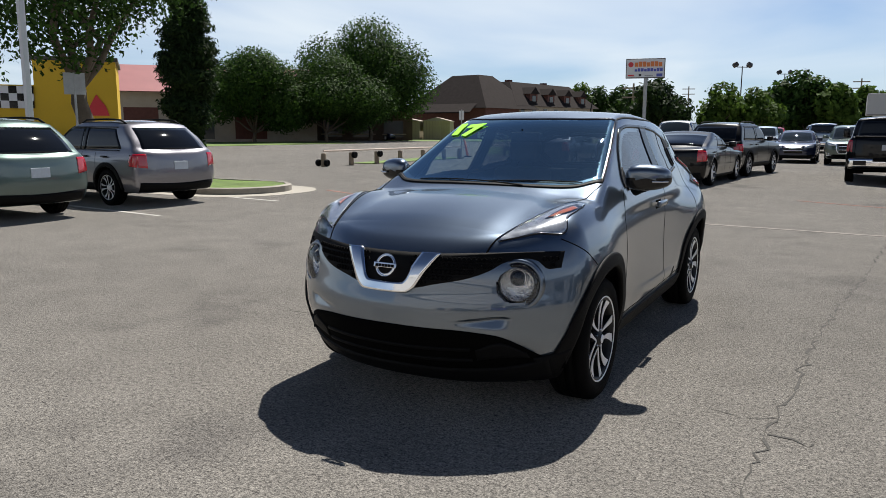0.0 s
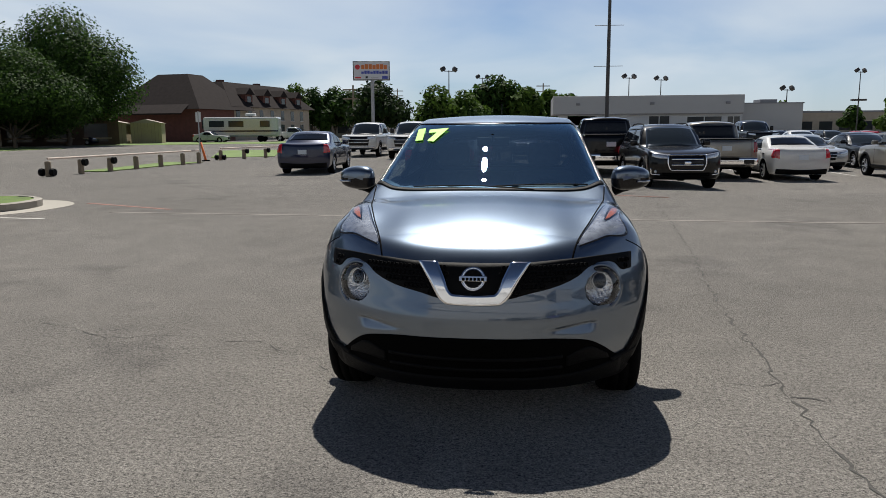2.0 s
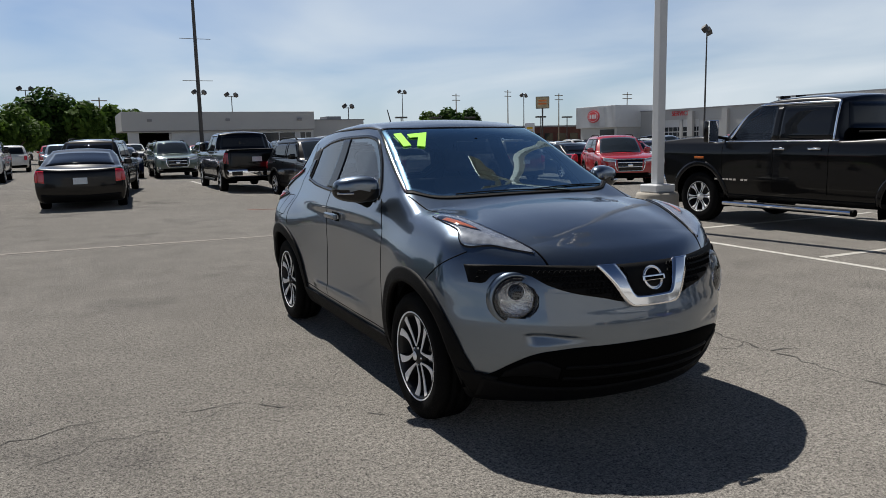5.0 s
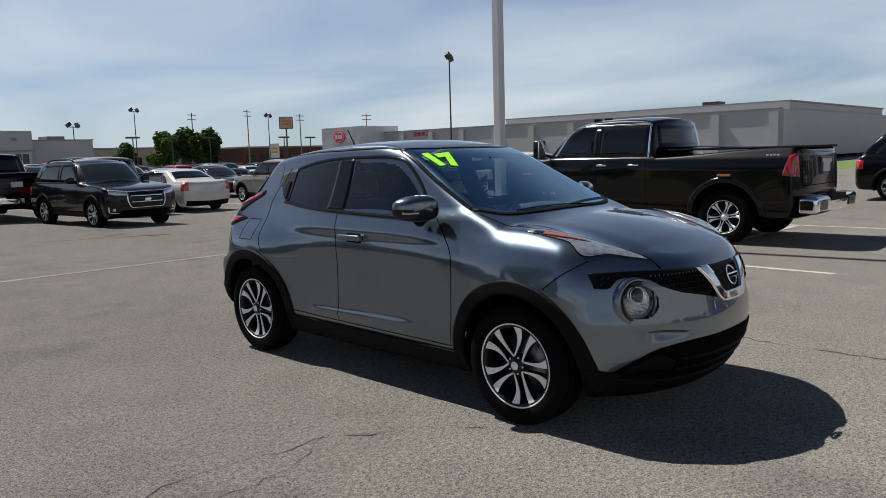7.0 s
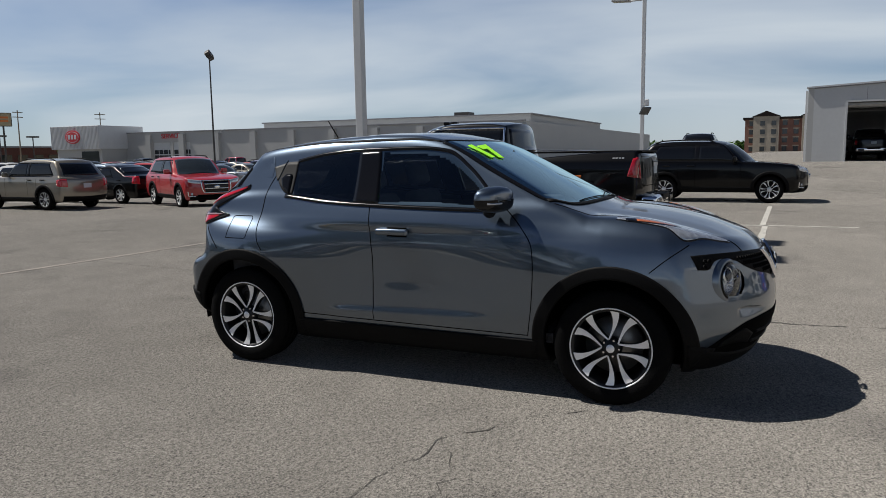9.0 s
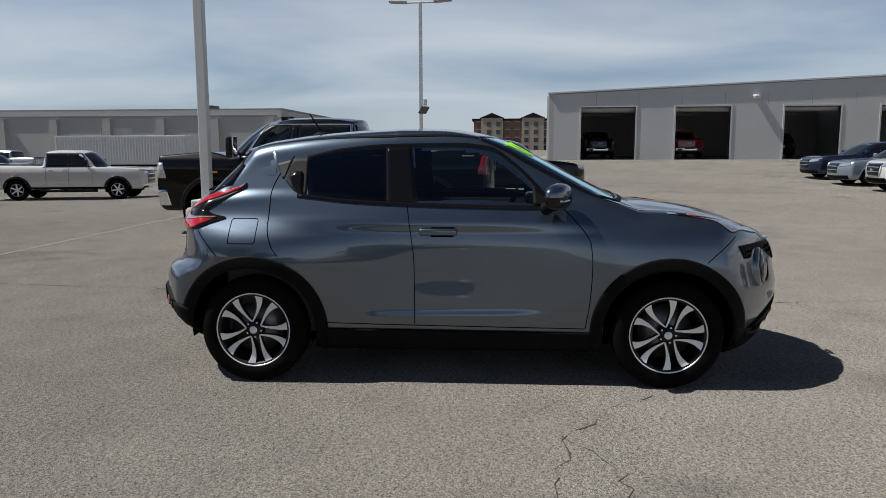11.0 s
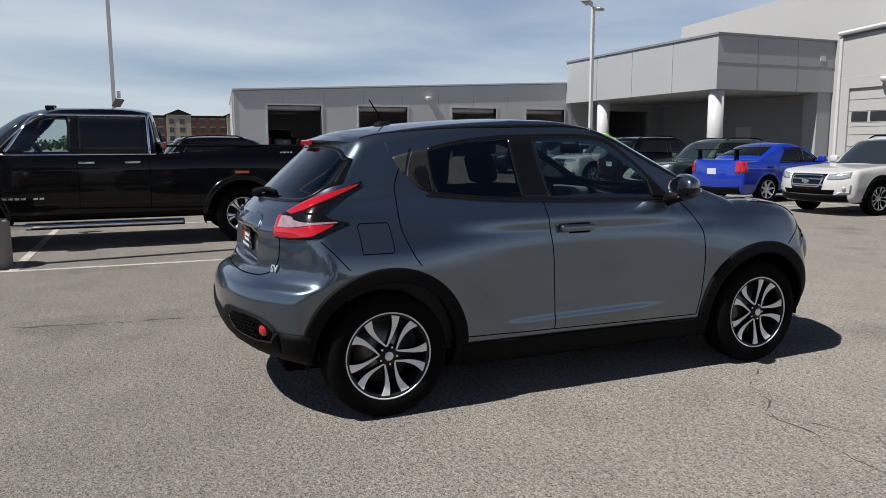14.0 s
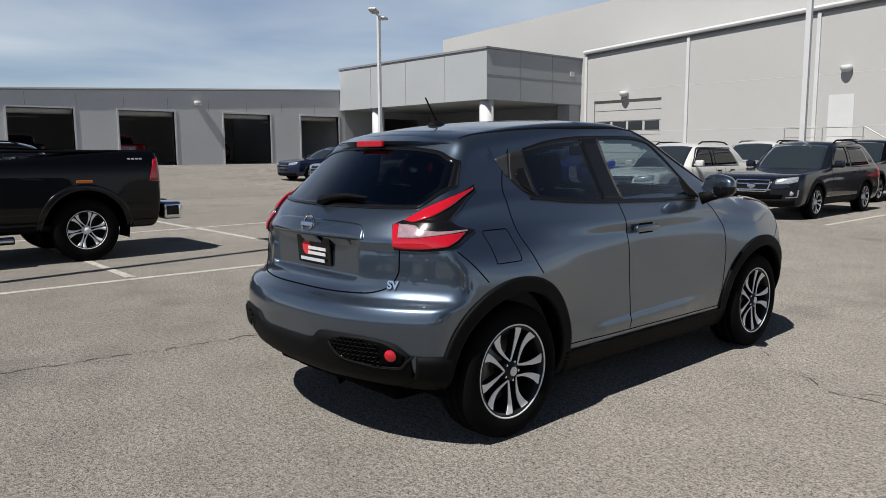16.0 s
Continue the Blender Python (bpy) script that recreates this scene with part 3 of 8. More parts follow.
            lo, hi = np.where(ins, t, lo), np.where(ins, hi, t)
        V = C + (P - C) * hi[:, None]
        F = []
        for fix, flip in ((0, True), (nx, False)):
            g = ids[fix]
            q = np.stack([g[:-1, :-1], g[1:, :-1], g[1:, 1:], g[:-1, 1:]], -1).reshape(-1, 4)
            F.append(q[:, ::-1] if flip else q)
        for fix, flip in ((0, False), (ny, True)):
            g = ids[:, fix]
            q = np.stack([g[:-1, :-1], g[1:, :-1], g[1:, 1:], g[:-1, 1:]], -1).reshape(-1, 4)
            F.append(q[:, ::-1] if flip else q)
        for fix, flip in ((0, True), (nz, False)):
            g = ids[:, :, fix]
            q = np.stack([g[:-1, :-1], g[1:, :-1], g[1:, 1:], g[:-1, 1:]], -1).reshape(-1, 4)
            F.append(q[:, ::-1] if flip else q)
        F = np.concatenate(F)
        if hole is not None:
            F = F[~hole(V[F].mean(1))]
        return V, F

    # patches that hug the skin
    def laid(self, axis, A, B, sign=1.0, off=0.004, thick=0.012):
        """A (n, m) sheet of plane points, given as two arrays, laid on the skin and given a depth."""
        n, m = A.shape
        p = self.cast(axis, A.ravel(), B.ravel(), sign)
        nn = self.normal(p)
        top, low = p + nn * off, p + nn * (off - thick)
        v = np.concatenate([top, low]) if thick > 0 else top
        k = n * m
        f = []
        idx = np.arange(k).reshape(n, m)
        for i in range(n - 1):
            for j in range(m - 1):
                a, b, c, d = idx[i, j], idx[i + 1, j], idx[i + 1, j + 1], idx[i, j + 1]
                f.append((a, b, c, d))
                if thick > 0:
                    f.append((a + k, d + k, c + k, b + k))
        rim = list(idx[:, 0]) + list(idx[-1, 1:]) + list(idx[::-1, -1][1:]) + list(idx[0, ::-1][1:-1])
        for a, b in zip(rim, rim[1:] + rim[:1]) if thick > 0 else ():
            f.append((a, a + k, b + k, b))
        # face outward
        e = np.cross(v[f[0][1]] - v[f[0][0]], v[f[0][2]] - v[f[0][0]])
        if np.dot(e, nn[0]) < 0:
            f = [q[::-1] for q in f]
        return v, f

    def patch(self, axis, low, high, sign=1.0, n=24, m=10, off=0.004, thick=0.012):
        """The area between two lines of plane points."""
        a, b = resample(low, n), resample(high, n)
        t = np.linspace(0, 1, m)[None, :, None]
        g = a[:, None] * (1 - t) + b[:, None] * t
        return self.laid(axis, g[..., 0], g[..., 1], sign, off, thick)

    def strip(self, axis, line, width, sign=1.0, n=40, off=0.002, thick=0.008, m=3):
        """A band of a width (or one at each end) along a line of plane points."""
        a = resample(line, n)
        d = np.gradient(a, axis=0)
        d /= np.linalg.norm(d, axis=1, keepdims=True) + 1e-9
        side = np.stack([-d[:, 1], d[:, 0]], 1)
        w = np.linspace(width[0], width[1], n)[:, None] if isinstance(width, tuple) else width
        return self.patch2(axis, a - side * w / 2, a + side * w / 2, sign, off, thick, m)

    def patch2(self, axis, a, b, sign, off, thick, m):
        t = np.linspace(0, 1, m)[None, :, None]
        g = a[:, None] * (1 - t) + b[:, None] * t
        return self.laid(axis, g[..., 0], g[..., 1], sign, off, thick)


def resample(pts, n):
    """n even points on a soft curve through the given ones."""
    p = np.array(pts, float)
    s = np.concatenate([[0], np.cumsum(np.linalg.norm(np.diff(p, axis=0), axis=1))])
    q = np.linspace(0, s[-1], n)
    if len(p) < 3:
        return np.stack([np.interp(q, s, p[:, 0]), np.interp(q, s, p[:, 1])], 1)
    return np.stack([Curve(*zip(s, p[:, 0]))(q), Curve(*zip(s, p[:, 1]))(q)], 1)


def inside(y, z, poly):
    """Which points lie inside a closed outline."""
    r = np.zeros(len(y), bool)
    for (a, b), (c, d) in zip(poly, poly[1:] + poly[:1]):
        cross = ((b > z) != (d > z)) & (y < (c - a) * (z - b) / (d - b + 1e-12) + a)
        r ^= cross
    return r


def mirror_x(shape):
    v, f = shape
    return [(-p[0], p[1], p[2]) for p in v], [tuple(q)[::-1] for q in f]


def wheel_shapes(R, W, rim_r, spokes, style):
    """Tyre, barrel, spokes and hub for a wheel whose outer face looks to -x."""
    h = W / 2
    tyre = lathe([(rim_r - 0.005, -h * 0.86), (rim_r + 0.012, -h * 0.99), (rim_r + (R - rim_r) * 0.5, -h * 1.03), (R - 0.022, -h * 0.95), (R - 0.006, -h * 0.8),
                  (R, -h * 0.52), (R - 0.008, -h * 0.50), (R - 0.008, -h * 0.42), (R, -h * 0.40), (R, -h * 0.06), (R - 0.008, -h * 0.04), (R - 0.008, h * 0.04), (R, h * 0.06), (R, h * 0.40), (R - 0.008, h * 0.42), (R - 0.008, h * 0.50), (R, h * 0.52), (R - 0.006, h * 0.8), (R - 0.022, h * 0.95), (rim_r + 0.02, h), (rim_r - 0.005, h * 0.86)], 56, "x", False)
    barrel = lathe([(rim_r + 0.004, -h * 0.92), (rim_r - 0.012, -h * 0.93), (rim_r - 0.022, -h * 0.7), (rim_r - 0.03, 0.0), (rim_r - 0.035, h * 0.7), (0.02, h * 0.7)], 48, "x", False)
    lip = lathe([(rim_r + 0.005, -h * 0.9), (rim_r + 0.005, -h * 0.955), (rim_r + 0.001, -h * 0.96), (rim_r - 0.003, -h * 0.94), (rim_r - 0.004, -h * 0.86)], 56, "x", False)
    arms, backs = [], []
    x0 = -h * 0.90
    n = 12
    for i in range(spokes):
        for s in ((-1, 1) if style == "petal" else (1,)):
            a = 2 * math.pi * i / spokes
            c = Vector((math.cos(a), math.sin(a)))
            sd = Vector((-c.y, c.x))
            left, right = [], []
            for k in range(n + 1):
                t = k / n
                if style == "petal":
                    # two arms spring from one point near the hub and bow apart to the rim
                    r = 0.048 + (rim_r - 0.056) * t
                    lat = s * 0.335 * rim_r * (1 - (1 - t) ** 1.9)
                    wd = 0.0055 + 0.0185 * t ** 1.35
                    r = math.sqrt(max(r * r - lat * lat * t, 1e-4))
                else:
                    r, lat, wd = 0.05 + (rim_r - 0.056) * t, 0.0, 0.03 - 0.008 * t
                left.append(c * r + sd * (lat - wd))
                right.append(c * r + sd * (lat + wd))
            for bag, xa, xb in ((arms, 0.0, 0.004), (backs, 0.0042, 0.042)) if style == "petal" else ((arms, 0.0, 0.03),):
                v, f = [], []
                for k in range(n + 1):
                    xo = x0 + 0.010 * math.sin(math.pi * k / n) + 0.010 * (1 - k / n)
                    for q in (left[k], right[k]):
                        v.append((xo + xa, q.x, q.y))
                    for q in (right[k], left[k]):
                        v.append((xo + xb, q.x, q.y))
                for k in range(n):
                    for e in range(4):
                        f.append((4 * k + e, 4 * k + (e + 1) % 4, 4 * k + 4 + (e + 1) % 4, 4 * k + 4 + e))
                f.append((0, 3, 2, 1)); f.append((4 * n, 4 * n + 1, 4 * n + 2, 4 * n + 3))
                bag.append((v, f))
    hub = lathe([(0.0, x0 - 0.004), (0.026, x0 - 0.004), (0.03, x0 + 0.004), (0.038, x0 + 0.006), (0.046, x0 + 0.014), (0.058, x0 + 0.024), (0.060, x0 + 0.05)], 32, "x", False)
    nuts = [moved(lathe([(0.0, x0 + 0.006), (0.006, x0 + 0.006), (0.0075, x0 + 0.010), (0.0075, x0 + 0.03)], 8, "x"), pose(0, 0.047 * math.cos(a), 0.047 * math.sin(a))) for a in [2 * math.pi * (i + 0.5) / 5 for i in range(5)]]
    disc = lathe([(0.03, h * 0.05), (rim_r * 0.72, h * 0.05), (rim_r * 0.72, h * 0.3), (0.03, h * 0.3)], 40, "x", False)
    return tyre, barrel, lip, arms, backs, hub, nuts, disc


def add_wheels(car, half, axles, R, W, rim_r, spokes=5, style="petal", rich=False, rim_mat=None):
    tyre, barrel, lip, arms, backs, hub, nuts, disc = wheel_shapes(R, W, rim_r, spokes, style)
    rm = rim_mat or M["alloy"]
    mt = mesh_of("wheel", tyre, M["rubber"], True)
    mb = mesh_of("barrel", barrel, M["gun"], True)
    ml = mesh_of("rim", lip if rich else join(lip, *arms, hub), rm, True)
    md = mesh_of("brake_disc", disc, M["steel"], True)
    mh, mn = mesh_of("hub_cap", hub, M["gun"], True), [mesh_of("wheel_nut", q, M["chrome"]) for q in nuts]
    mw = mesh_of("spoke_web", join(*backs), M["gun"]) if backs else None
    cap_x = -W / 2 * 0.90 - 0.004
    mc = mesh_of("centre_cap", lathe([(0.0, cap_x - 0.003), (0.022, cap_x - 0.003), (0.025, cap_x + 0.002), (0.025, cap_x + 0.01)], 24, "x", False), rm, True)
    ma = [mesh_of("spoke", a, rm) for a in arms] if rich else []
    for y in axles:
        for s in (-1, 1):
            turn = pose(s * half, y, R, random.uniform(0, 360) if not rich else (8 if y > 0 else 3), 0, 0) @ (Matrix.Identity(4) if s < 0 else pose(0, 0, 0, 0, 0, 180))
            w = shared("wheel", mt, car, turn)
            w["label"] = "black rubber tyre on its rim"
            i = Matrix.Identity(4)
            shared("rim", ml, w, i)
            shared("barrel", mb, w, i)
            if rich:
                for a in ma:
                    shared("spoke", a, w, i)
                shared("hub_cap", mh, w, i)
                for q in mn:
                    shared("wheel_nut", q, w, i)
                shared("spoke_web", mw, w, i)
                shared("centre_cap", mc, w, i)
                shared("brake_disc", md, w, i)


# ---- ground ----
def ground():
    n = [0, 2, 4, 6, 8, 10, 12, 15, 18, 20, 22, 24, 26, 28, 30, 33, 36, 39, 42, 45, 50, 60, 75, 95, 120, 160, 220, 320, 480, 800, 1400, 2600]
    xs = [-a for a in n[:0:-1]] + n
    v = [(x, y, float(ground_z(x, y))) for y in xs for x in xs]
    k = len(xs)
    f = [(j * k + i, j * k + i + 1, (j + 1) * k + i + 1, (j + 1) * k + i) for j in range(k - 1) for i in range(k - 1)]
    return tagged(part("ground", (v, f), M["asphalt"], smooth=True), "sun-bleached worn asphalt car lot", "ground", kind="structure")


ground()


def slab(name, shape, mat, label, category="", kind="structure", z=None):
    return tagged(part(name, shape, mat), label, category or name.replace("_", " "), kind=kind)


# road lines: each painted stripe stands 4 mm proud
def stripe(x0, y0, x1, y1, w=0.10, mat="line", label="worn white painted parking line"):
    d = Vector((x1 - x0, y1 - y0)).normalized()
    s = Vector((-d.y, d.x)) * w / 2
    n = max(2, int(math.hypot(x1 - x0, y1 - y0) / 0.5))
    v, f = [], []
    for i in range(n + 1):
        p = Vector((x0, y0)).lerp(Vector((x1, y1)), i / n)
        z = float(ground_z(p.x, p.y))
        k = 1 + 0.25 * noise.noise((p.x * 1.7, p.y * 1.7, 0))
        for q, h in ((p - s * k, 0.0), (p - s * k, 0.004), (p + s * k, 0.004), (p + s * k, 0.0)):
            v.append((q.x, q.y, z + h))
    for i in range(n):
        for c in range(3):
            f.append((4 * i + c, 4 * i + c + 1, 4 * i + 5 + c, 4 * i + 4 + c))
    return tagged(part("parking_line", (v, f), M[mat]), label, "road marking", "painted lines", "structure")


stripe(-7.5, 7.35, 4.9, 6.6, 0.09, "faint_line", "almost worn off painted line")
stripe(4.9, 6.6, 16, 6.45, 0.09, "faint_line", "almost worn off painted line")
stripe(5.2, 2.6, 5.08, -1.2)
stripe(5.25, 3.9, 5.2, 2.6)
for yy in (3.75, 0.95, -1.85):
    stripe(5.3, yy, 10.2, yy - 0.1)
stripe(10.15, 3.5, 10.2, -3.5)
stripe(10.3, -1.9, 15.4, -2.0)
for yy in (4.05, 7.0, 1.0):
    stripe(-8.1, yy - 0.7, -13.8, yy - 0.1)
for xx in (2.2, 5.2, 8.3, 11.5, 14.7, 17.9, 21.1, 24.2):
    stripe(xx, -10.6, xx, -16.2)
for xx in (1.9, 5.3, 8.4, 11.6, 14.8):
    stripe(xx, 22.0, xx, 27.4)
stripe(-9.0, 9.0, -6.6, 7.9, 0.09, "redline", "faded red painted kerb line")
stripe(1.0, 11.9, 3.2, 10.9, 0.07, "redline", "faded red painted lane line")


# cracks: jagged dark grooves
def crack(points, w, seed):
    r = random.Random(seed)
    pts = []
    for (ax_, ay), (bx, by) in zip(points, points[1:]):
        n = max(2, int(math.hypot(bx - ax_, by - ay) / 0.07))
        for i in range(n):
            t = i / n
            pts.append((ax_ + (bx - ax_) * t + r.gauss(0, 0.020), ay + (by - ay) * t + r.gauss(0, 0.020)))
    v, f = [], []
    for i, (x, y) in enumerate(pts):
        a, b = pts[max(0, i - 1)], pts[min(len(pts) - 1, i + 1)]
        d = Vector((b[0] - a[0], b[1] - a[1])).normalized()
        k = w * r.choice((0.1, 0.3, 0.6, 1.0, 1.5)) / 2
        z = float(ground_z(x, y)) + 0.003
        v += [(x + d.y * k, y - d.x * k, z), (x - d.y * k, y + d.x * k, z)]
    for i in range(len(pts) - 1):
        f.append((2 * i, 2 * i + 1, 2 * i + 3, 2 * i + 2))
    return tagged(part("asphalt_crack", (v, f), M["crack"]), "jagged dark crack in the old asphalt", "crack", "cracks in the asphalt", "structure")


crack([(2.9, 11.5), (2.42, 6.1), (2.15, 3.35), (1.95, 1.9), (1.84, 0.8), (1.80, 0.0), (1.76, -0.65), (1.70, -1.2), (1.69, -1.6), (1.67, -2.1), (1.7, -2.4), (1.85, -3.6), (2.1, -4.8)], 0.014, 1)
crack([(1.72, -1.15), (1.55, -1.2), (1.3, -1.05)], 0.008, 8)
crack([(1.72, -1.35), (1.86, -1.42), (1.93, -1.3)], 0.012, 9)
crack([(-0.98, -1.18), (-1.05, -1.06), (-1.22, -0.86), (-1.42, -0.73), (-1.60, -0.58), (-1.90, -0.54), (-2.32, -0.48), (-2.82, -0.56), (-3.6, -0.2)], 0.0075, 3)
crack([(-1.62, -0.58), (-1.9, -0.72), (-2.05, -0.84), (-2.29, -0.77), (-2.7, -1.0)], 0.005, 4)
crack([(8.0, -4.0), (12.0, -5.2), (17.0, -4.8)], 0.014, 6)
crack([(-6.5, 9.8), (-2.0, 9.2), (4.0, 9.5), (9.0, 9.0)], 0.009, 7)


# kerbed island with grass
def island(outline, label):
    n = len(outline)
    cx, cy = sum(p[0] for p in outline) / n, sum(p[1] for p in outline) / n
    inner = []
    for x, y in outline:
        d = math.hypot(x - cx, y - cy)
        inner.append((cx + (x - cx) * (1 - 0.16 / d), cy + (y - cy) * (1 - 0.16 / d)))
    v = [(x, y, 0.0) for x, y in outline] + [(x, y, 0.135) for x, y in outline] + [(x * 0.985 + cx * 0.015, y * 0.985 + cy * 0.015, 0.15) for x, y in outline] + [(x, y, 0.15) for x, y in inner] + [(x, y, 0.10) for x, y in inner]
    f = []
    for k in range(4):
        for i in range(n):
            j = (i + 1) % n
            f.append((k * n + i, k * n + j, (k + 1) * n + j, (k + 1) * n + i))
    e = tagged(part("kerb_island", (v, f), M["concrete"]), label, "kerb", kind="structure")
    top = [(x, y, 0.115 + 0.03 * (i % 2)) for i, (x, y) in enumerate(inner)]
    tagged(part("grass_patch", (top + [(cx, cy, 0.2)], [(i, (i + 1) % n, n) for i in range(n)]), M["grass"]), "short green grass inside a concrete kerb", "grass", kind="stuff")
    return e


def rounded(x0, y0, x1, y1, r, n=8):
    out = []
    for cx, cy, a0 in ((x1 - r, y1 - r, 0), (x0 + r, y1 - r, 90), (x0 + r, y0 + r, 180), (x1 - r, y0 + r, 270)):
        out += [(cx + r * math.cos(radians(a0 + 90 * k / n)), cy + r * math.sin(radians(a0 + 90 * k / n))) for k in range(n + 1)]
    return out


tagged(part("gutter_apron", prism(rounded(-16.9, 6.15, -9.0, 9.6, 1.5), -0.02, 0.006), M["concrete_light"]), "flat pale concrete gutter round the kerb", "gutter", kind="structure")
island(rounded(-16.5, 6.6, -9.5, 9.1, 1.2), "concrete kerbed island with green grass")


# grass verges
def verge(outline, label="mown green grass verge beyond the lot"):
    n = len(outline)
    return tagged(part("grass_verge", prism(outline, -0.05, 0.03), M["grass"]), label, "grass", kind="structure")


verge([(-44, 36), (-41.5, 57), (-50, 63), (-58, 45)])
verge([(-48, 70), (-22, 80), (-25, 95), (-55, 88)])
verge([(-17.5, 34), (-14.5, 36), (-19, 50), (-23, 48)])
verge([(-16.6, 20.5), (-15.6, 20.5), (-15.4, 28.5), (-17.2, 28.5)])
verge([(30, -2), (41, -1.5), (60, 12), (44, 14)], "green grass bank beside the upper lot")


# ---- buildings ----
def bar_text(parent, x, z, w, h, mat, m):
    return part("sign_bar", moved(box(x - w / 2, -0.03, z - h / 2, x + w / 2, 0.0, z + h / 2), m), M[mat], parent)


# service bays: open doors in a long grey wall
GX, GY0, GY1, GZ = 42.4, -3.95, -27.6, 0.68
DOORS = [(-5.65, -9.03), (-11.5, -14.85), (-18.1, -21.45), (-23.85, -27.0)]


def service_building():
    b = thing("service_building", (GX, GY0, GZ), -90, "long light grey service building with open bays", "building", kind="structure")
    ln = GY0 - GY1
    holes = [(GY0 - d0, 0.0, GY0 - d1, 3.28) for d0, d1 in DOORS]
    wall = part("wall", wall_with_holes(ln, 4.12, 0.3, holes), M["grey_wall"], b)
    part("gable", prism([(0, 4.12), (ln, 4.12), (ln, 5.2)], 0.0, 0.3, "y"), M["grey_wall"], b)
    part("roof_trim", tube([(0, -0.04, 4.13), (ln, -0.04, 5.22)], 0.06, 6), M["grey_trim"], b)
    for i in range(1, 9):
        part("wall_joint", box(ln * i / 9 - 0.01, -0.004, 3.4, ln * i / 9 + 0.01, 0.0, 4.1), M["grey_trim"], wall)
    part("floor_slab", box(0, 0.3, -0.02, ln, 18, 0.004), M["concrete"], b)
    part("back_wall", box(1.9, 18, 0, ln, 18.3, 4.1), M["grey_wall"], b)
    # the end wall runs back slightly askew
    skew = lambda yy: -0.3 + 0.115 * yy
    part("end_wall", prism([(-0.3, 0.0), (0.0, 0.0), (skew(18.3) + 0.3, 18.3), (skew(18.3), 18.3)], -0.3, 4.12, "z"), M["white_wall"], b)
    for i in range(14):
        yy = 0.8 + i * 1.3
        part("wall_rib", box(skew(yy) - 0.06, yy, 0, skew(yy) + 0.02, yy + 0.1, 4.05), M["white_wall"], wall)
    part("downpipe", box(-0.42, 0.12, 0, -0.30, 0.26, 4.0), M["white_metal"], b)
    part("far_end_wall", box(ln, 0.3, -0.3, ln + 0.3, 18.3, 5.2), M["grey_wall"], b)
    part("roof", ([(-0.4, -0.1, 4.2), (ln + 0.3, -0.1, 5.3), (ln + 0.3, 18.5, 5.3), (1.7, 18.5, 4.3), (-0.4, -0.1, 4.12), (ln + 0.3, -0.1, 5.21), (ln + 0.3, 18.5, 5.21), (1.7, 18.5, 4.21)],
                  [(0, 1, 2, 3), (7, 6, 5, 4), (0, 4, 5, 1), (1, 5, 6, 2), (2, 6, 7, 3), (3, 7, 4, 0)]), M["white_metal"], b)
    for i, (x0, _, x1, z1) in enumerate(holes):
        part("door_frame", join(box(x0 - 0.10, -0.03, 0, x0, 0.32, z1 + 0.1), box(x1, -0.03, 0, x1 + 0.10, 0.32, z1 + 0.1), box(x0, -0.03, z1, x1, 0.32, z1 + 0.1)), M["grey_wall"], b)
        part("rolled_door", tube([(x0, 0.55, z1 - 0.1), (x1, 0.55, z1 - 0.1)], 0.22, 12), M["galv"], b)
        part("tube_light", box(x0 + 0.3, 6.0, 3.0, x1 - 0.3, 6.1, 3.06), M["lamp"], b)
    for x in (10.2,):
        part("wall_lamp", moved(lathe([(0.0, 0.0), (0.2, 0.04), (0.26, 0.18), (0.24, 0.3), (0.0, 0.32)], 16, "z", False), pose(x + 2.2, -0.16, 3.7)), M["white_metal"], b)
    return b


M["lamp"] = plain("white_batten_housing", (0.7, 0.7, 0.7), 0.4, vary=0)
service_building()


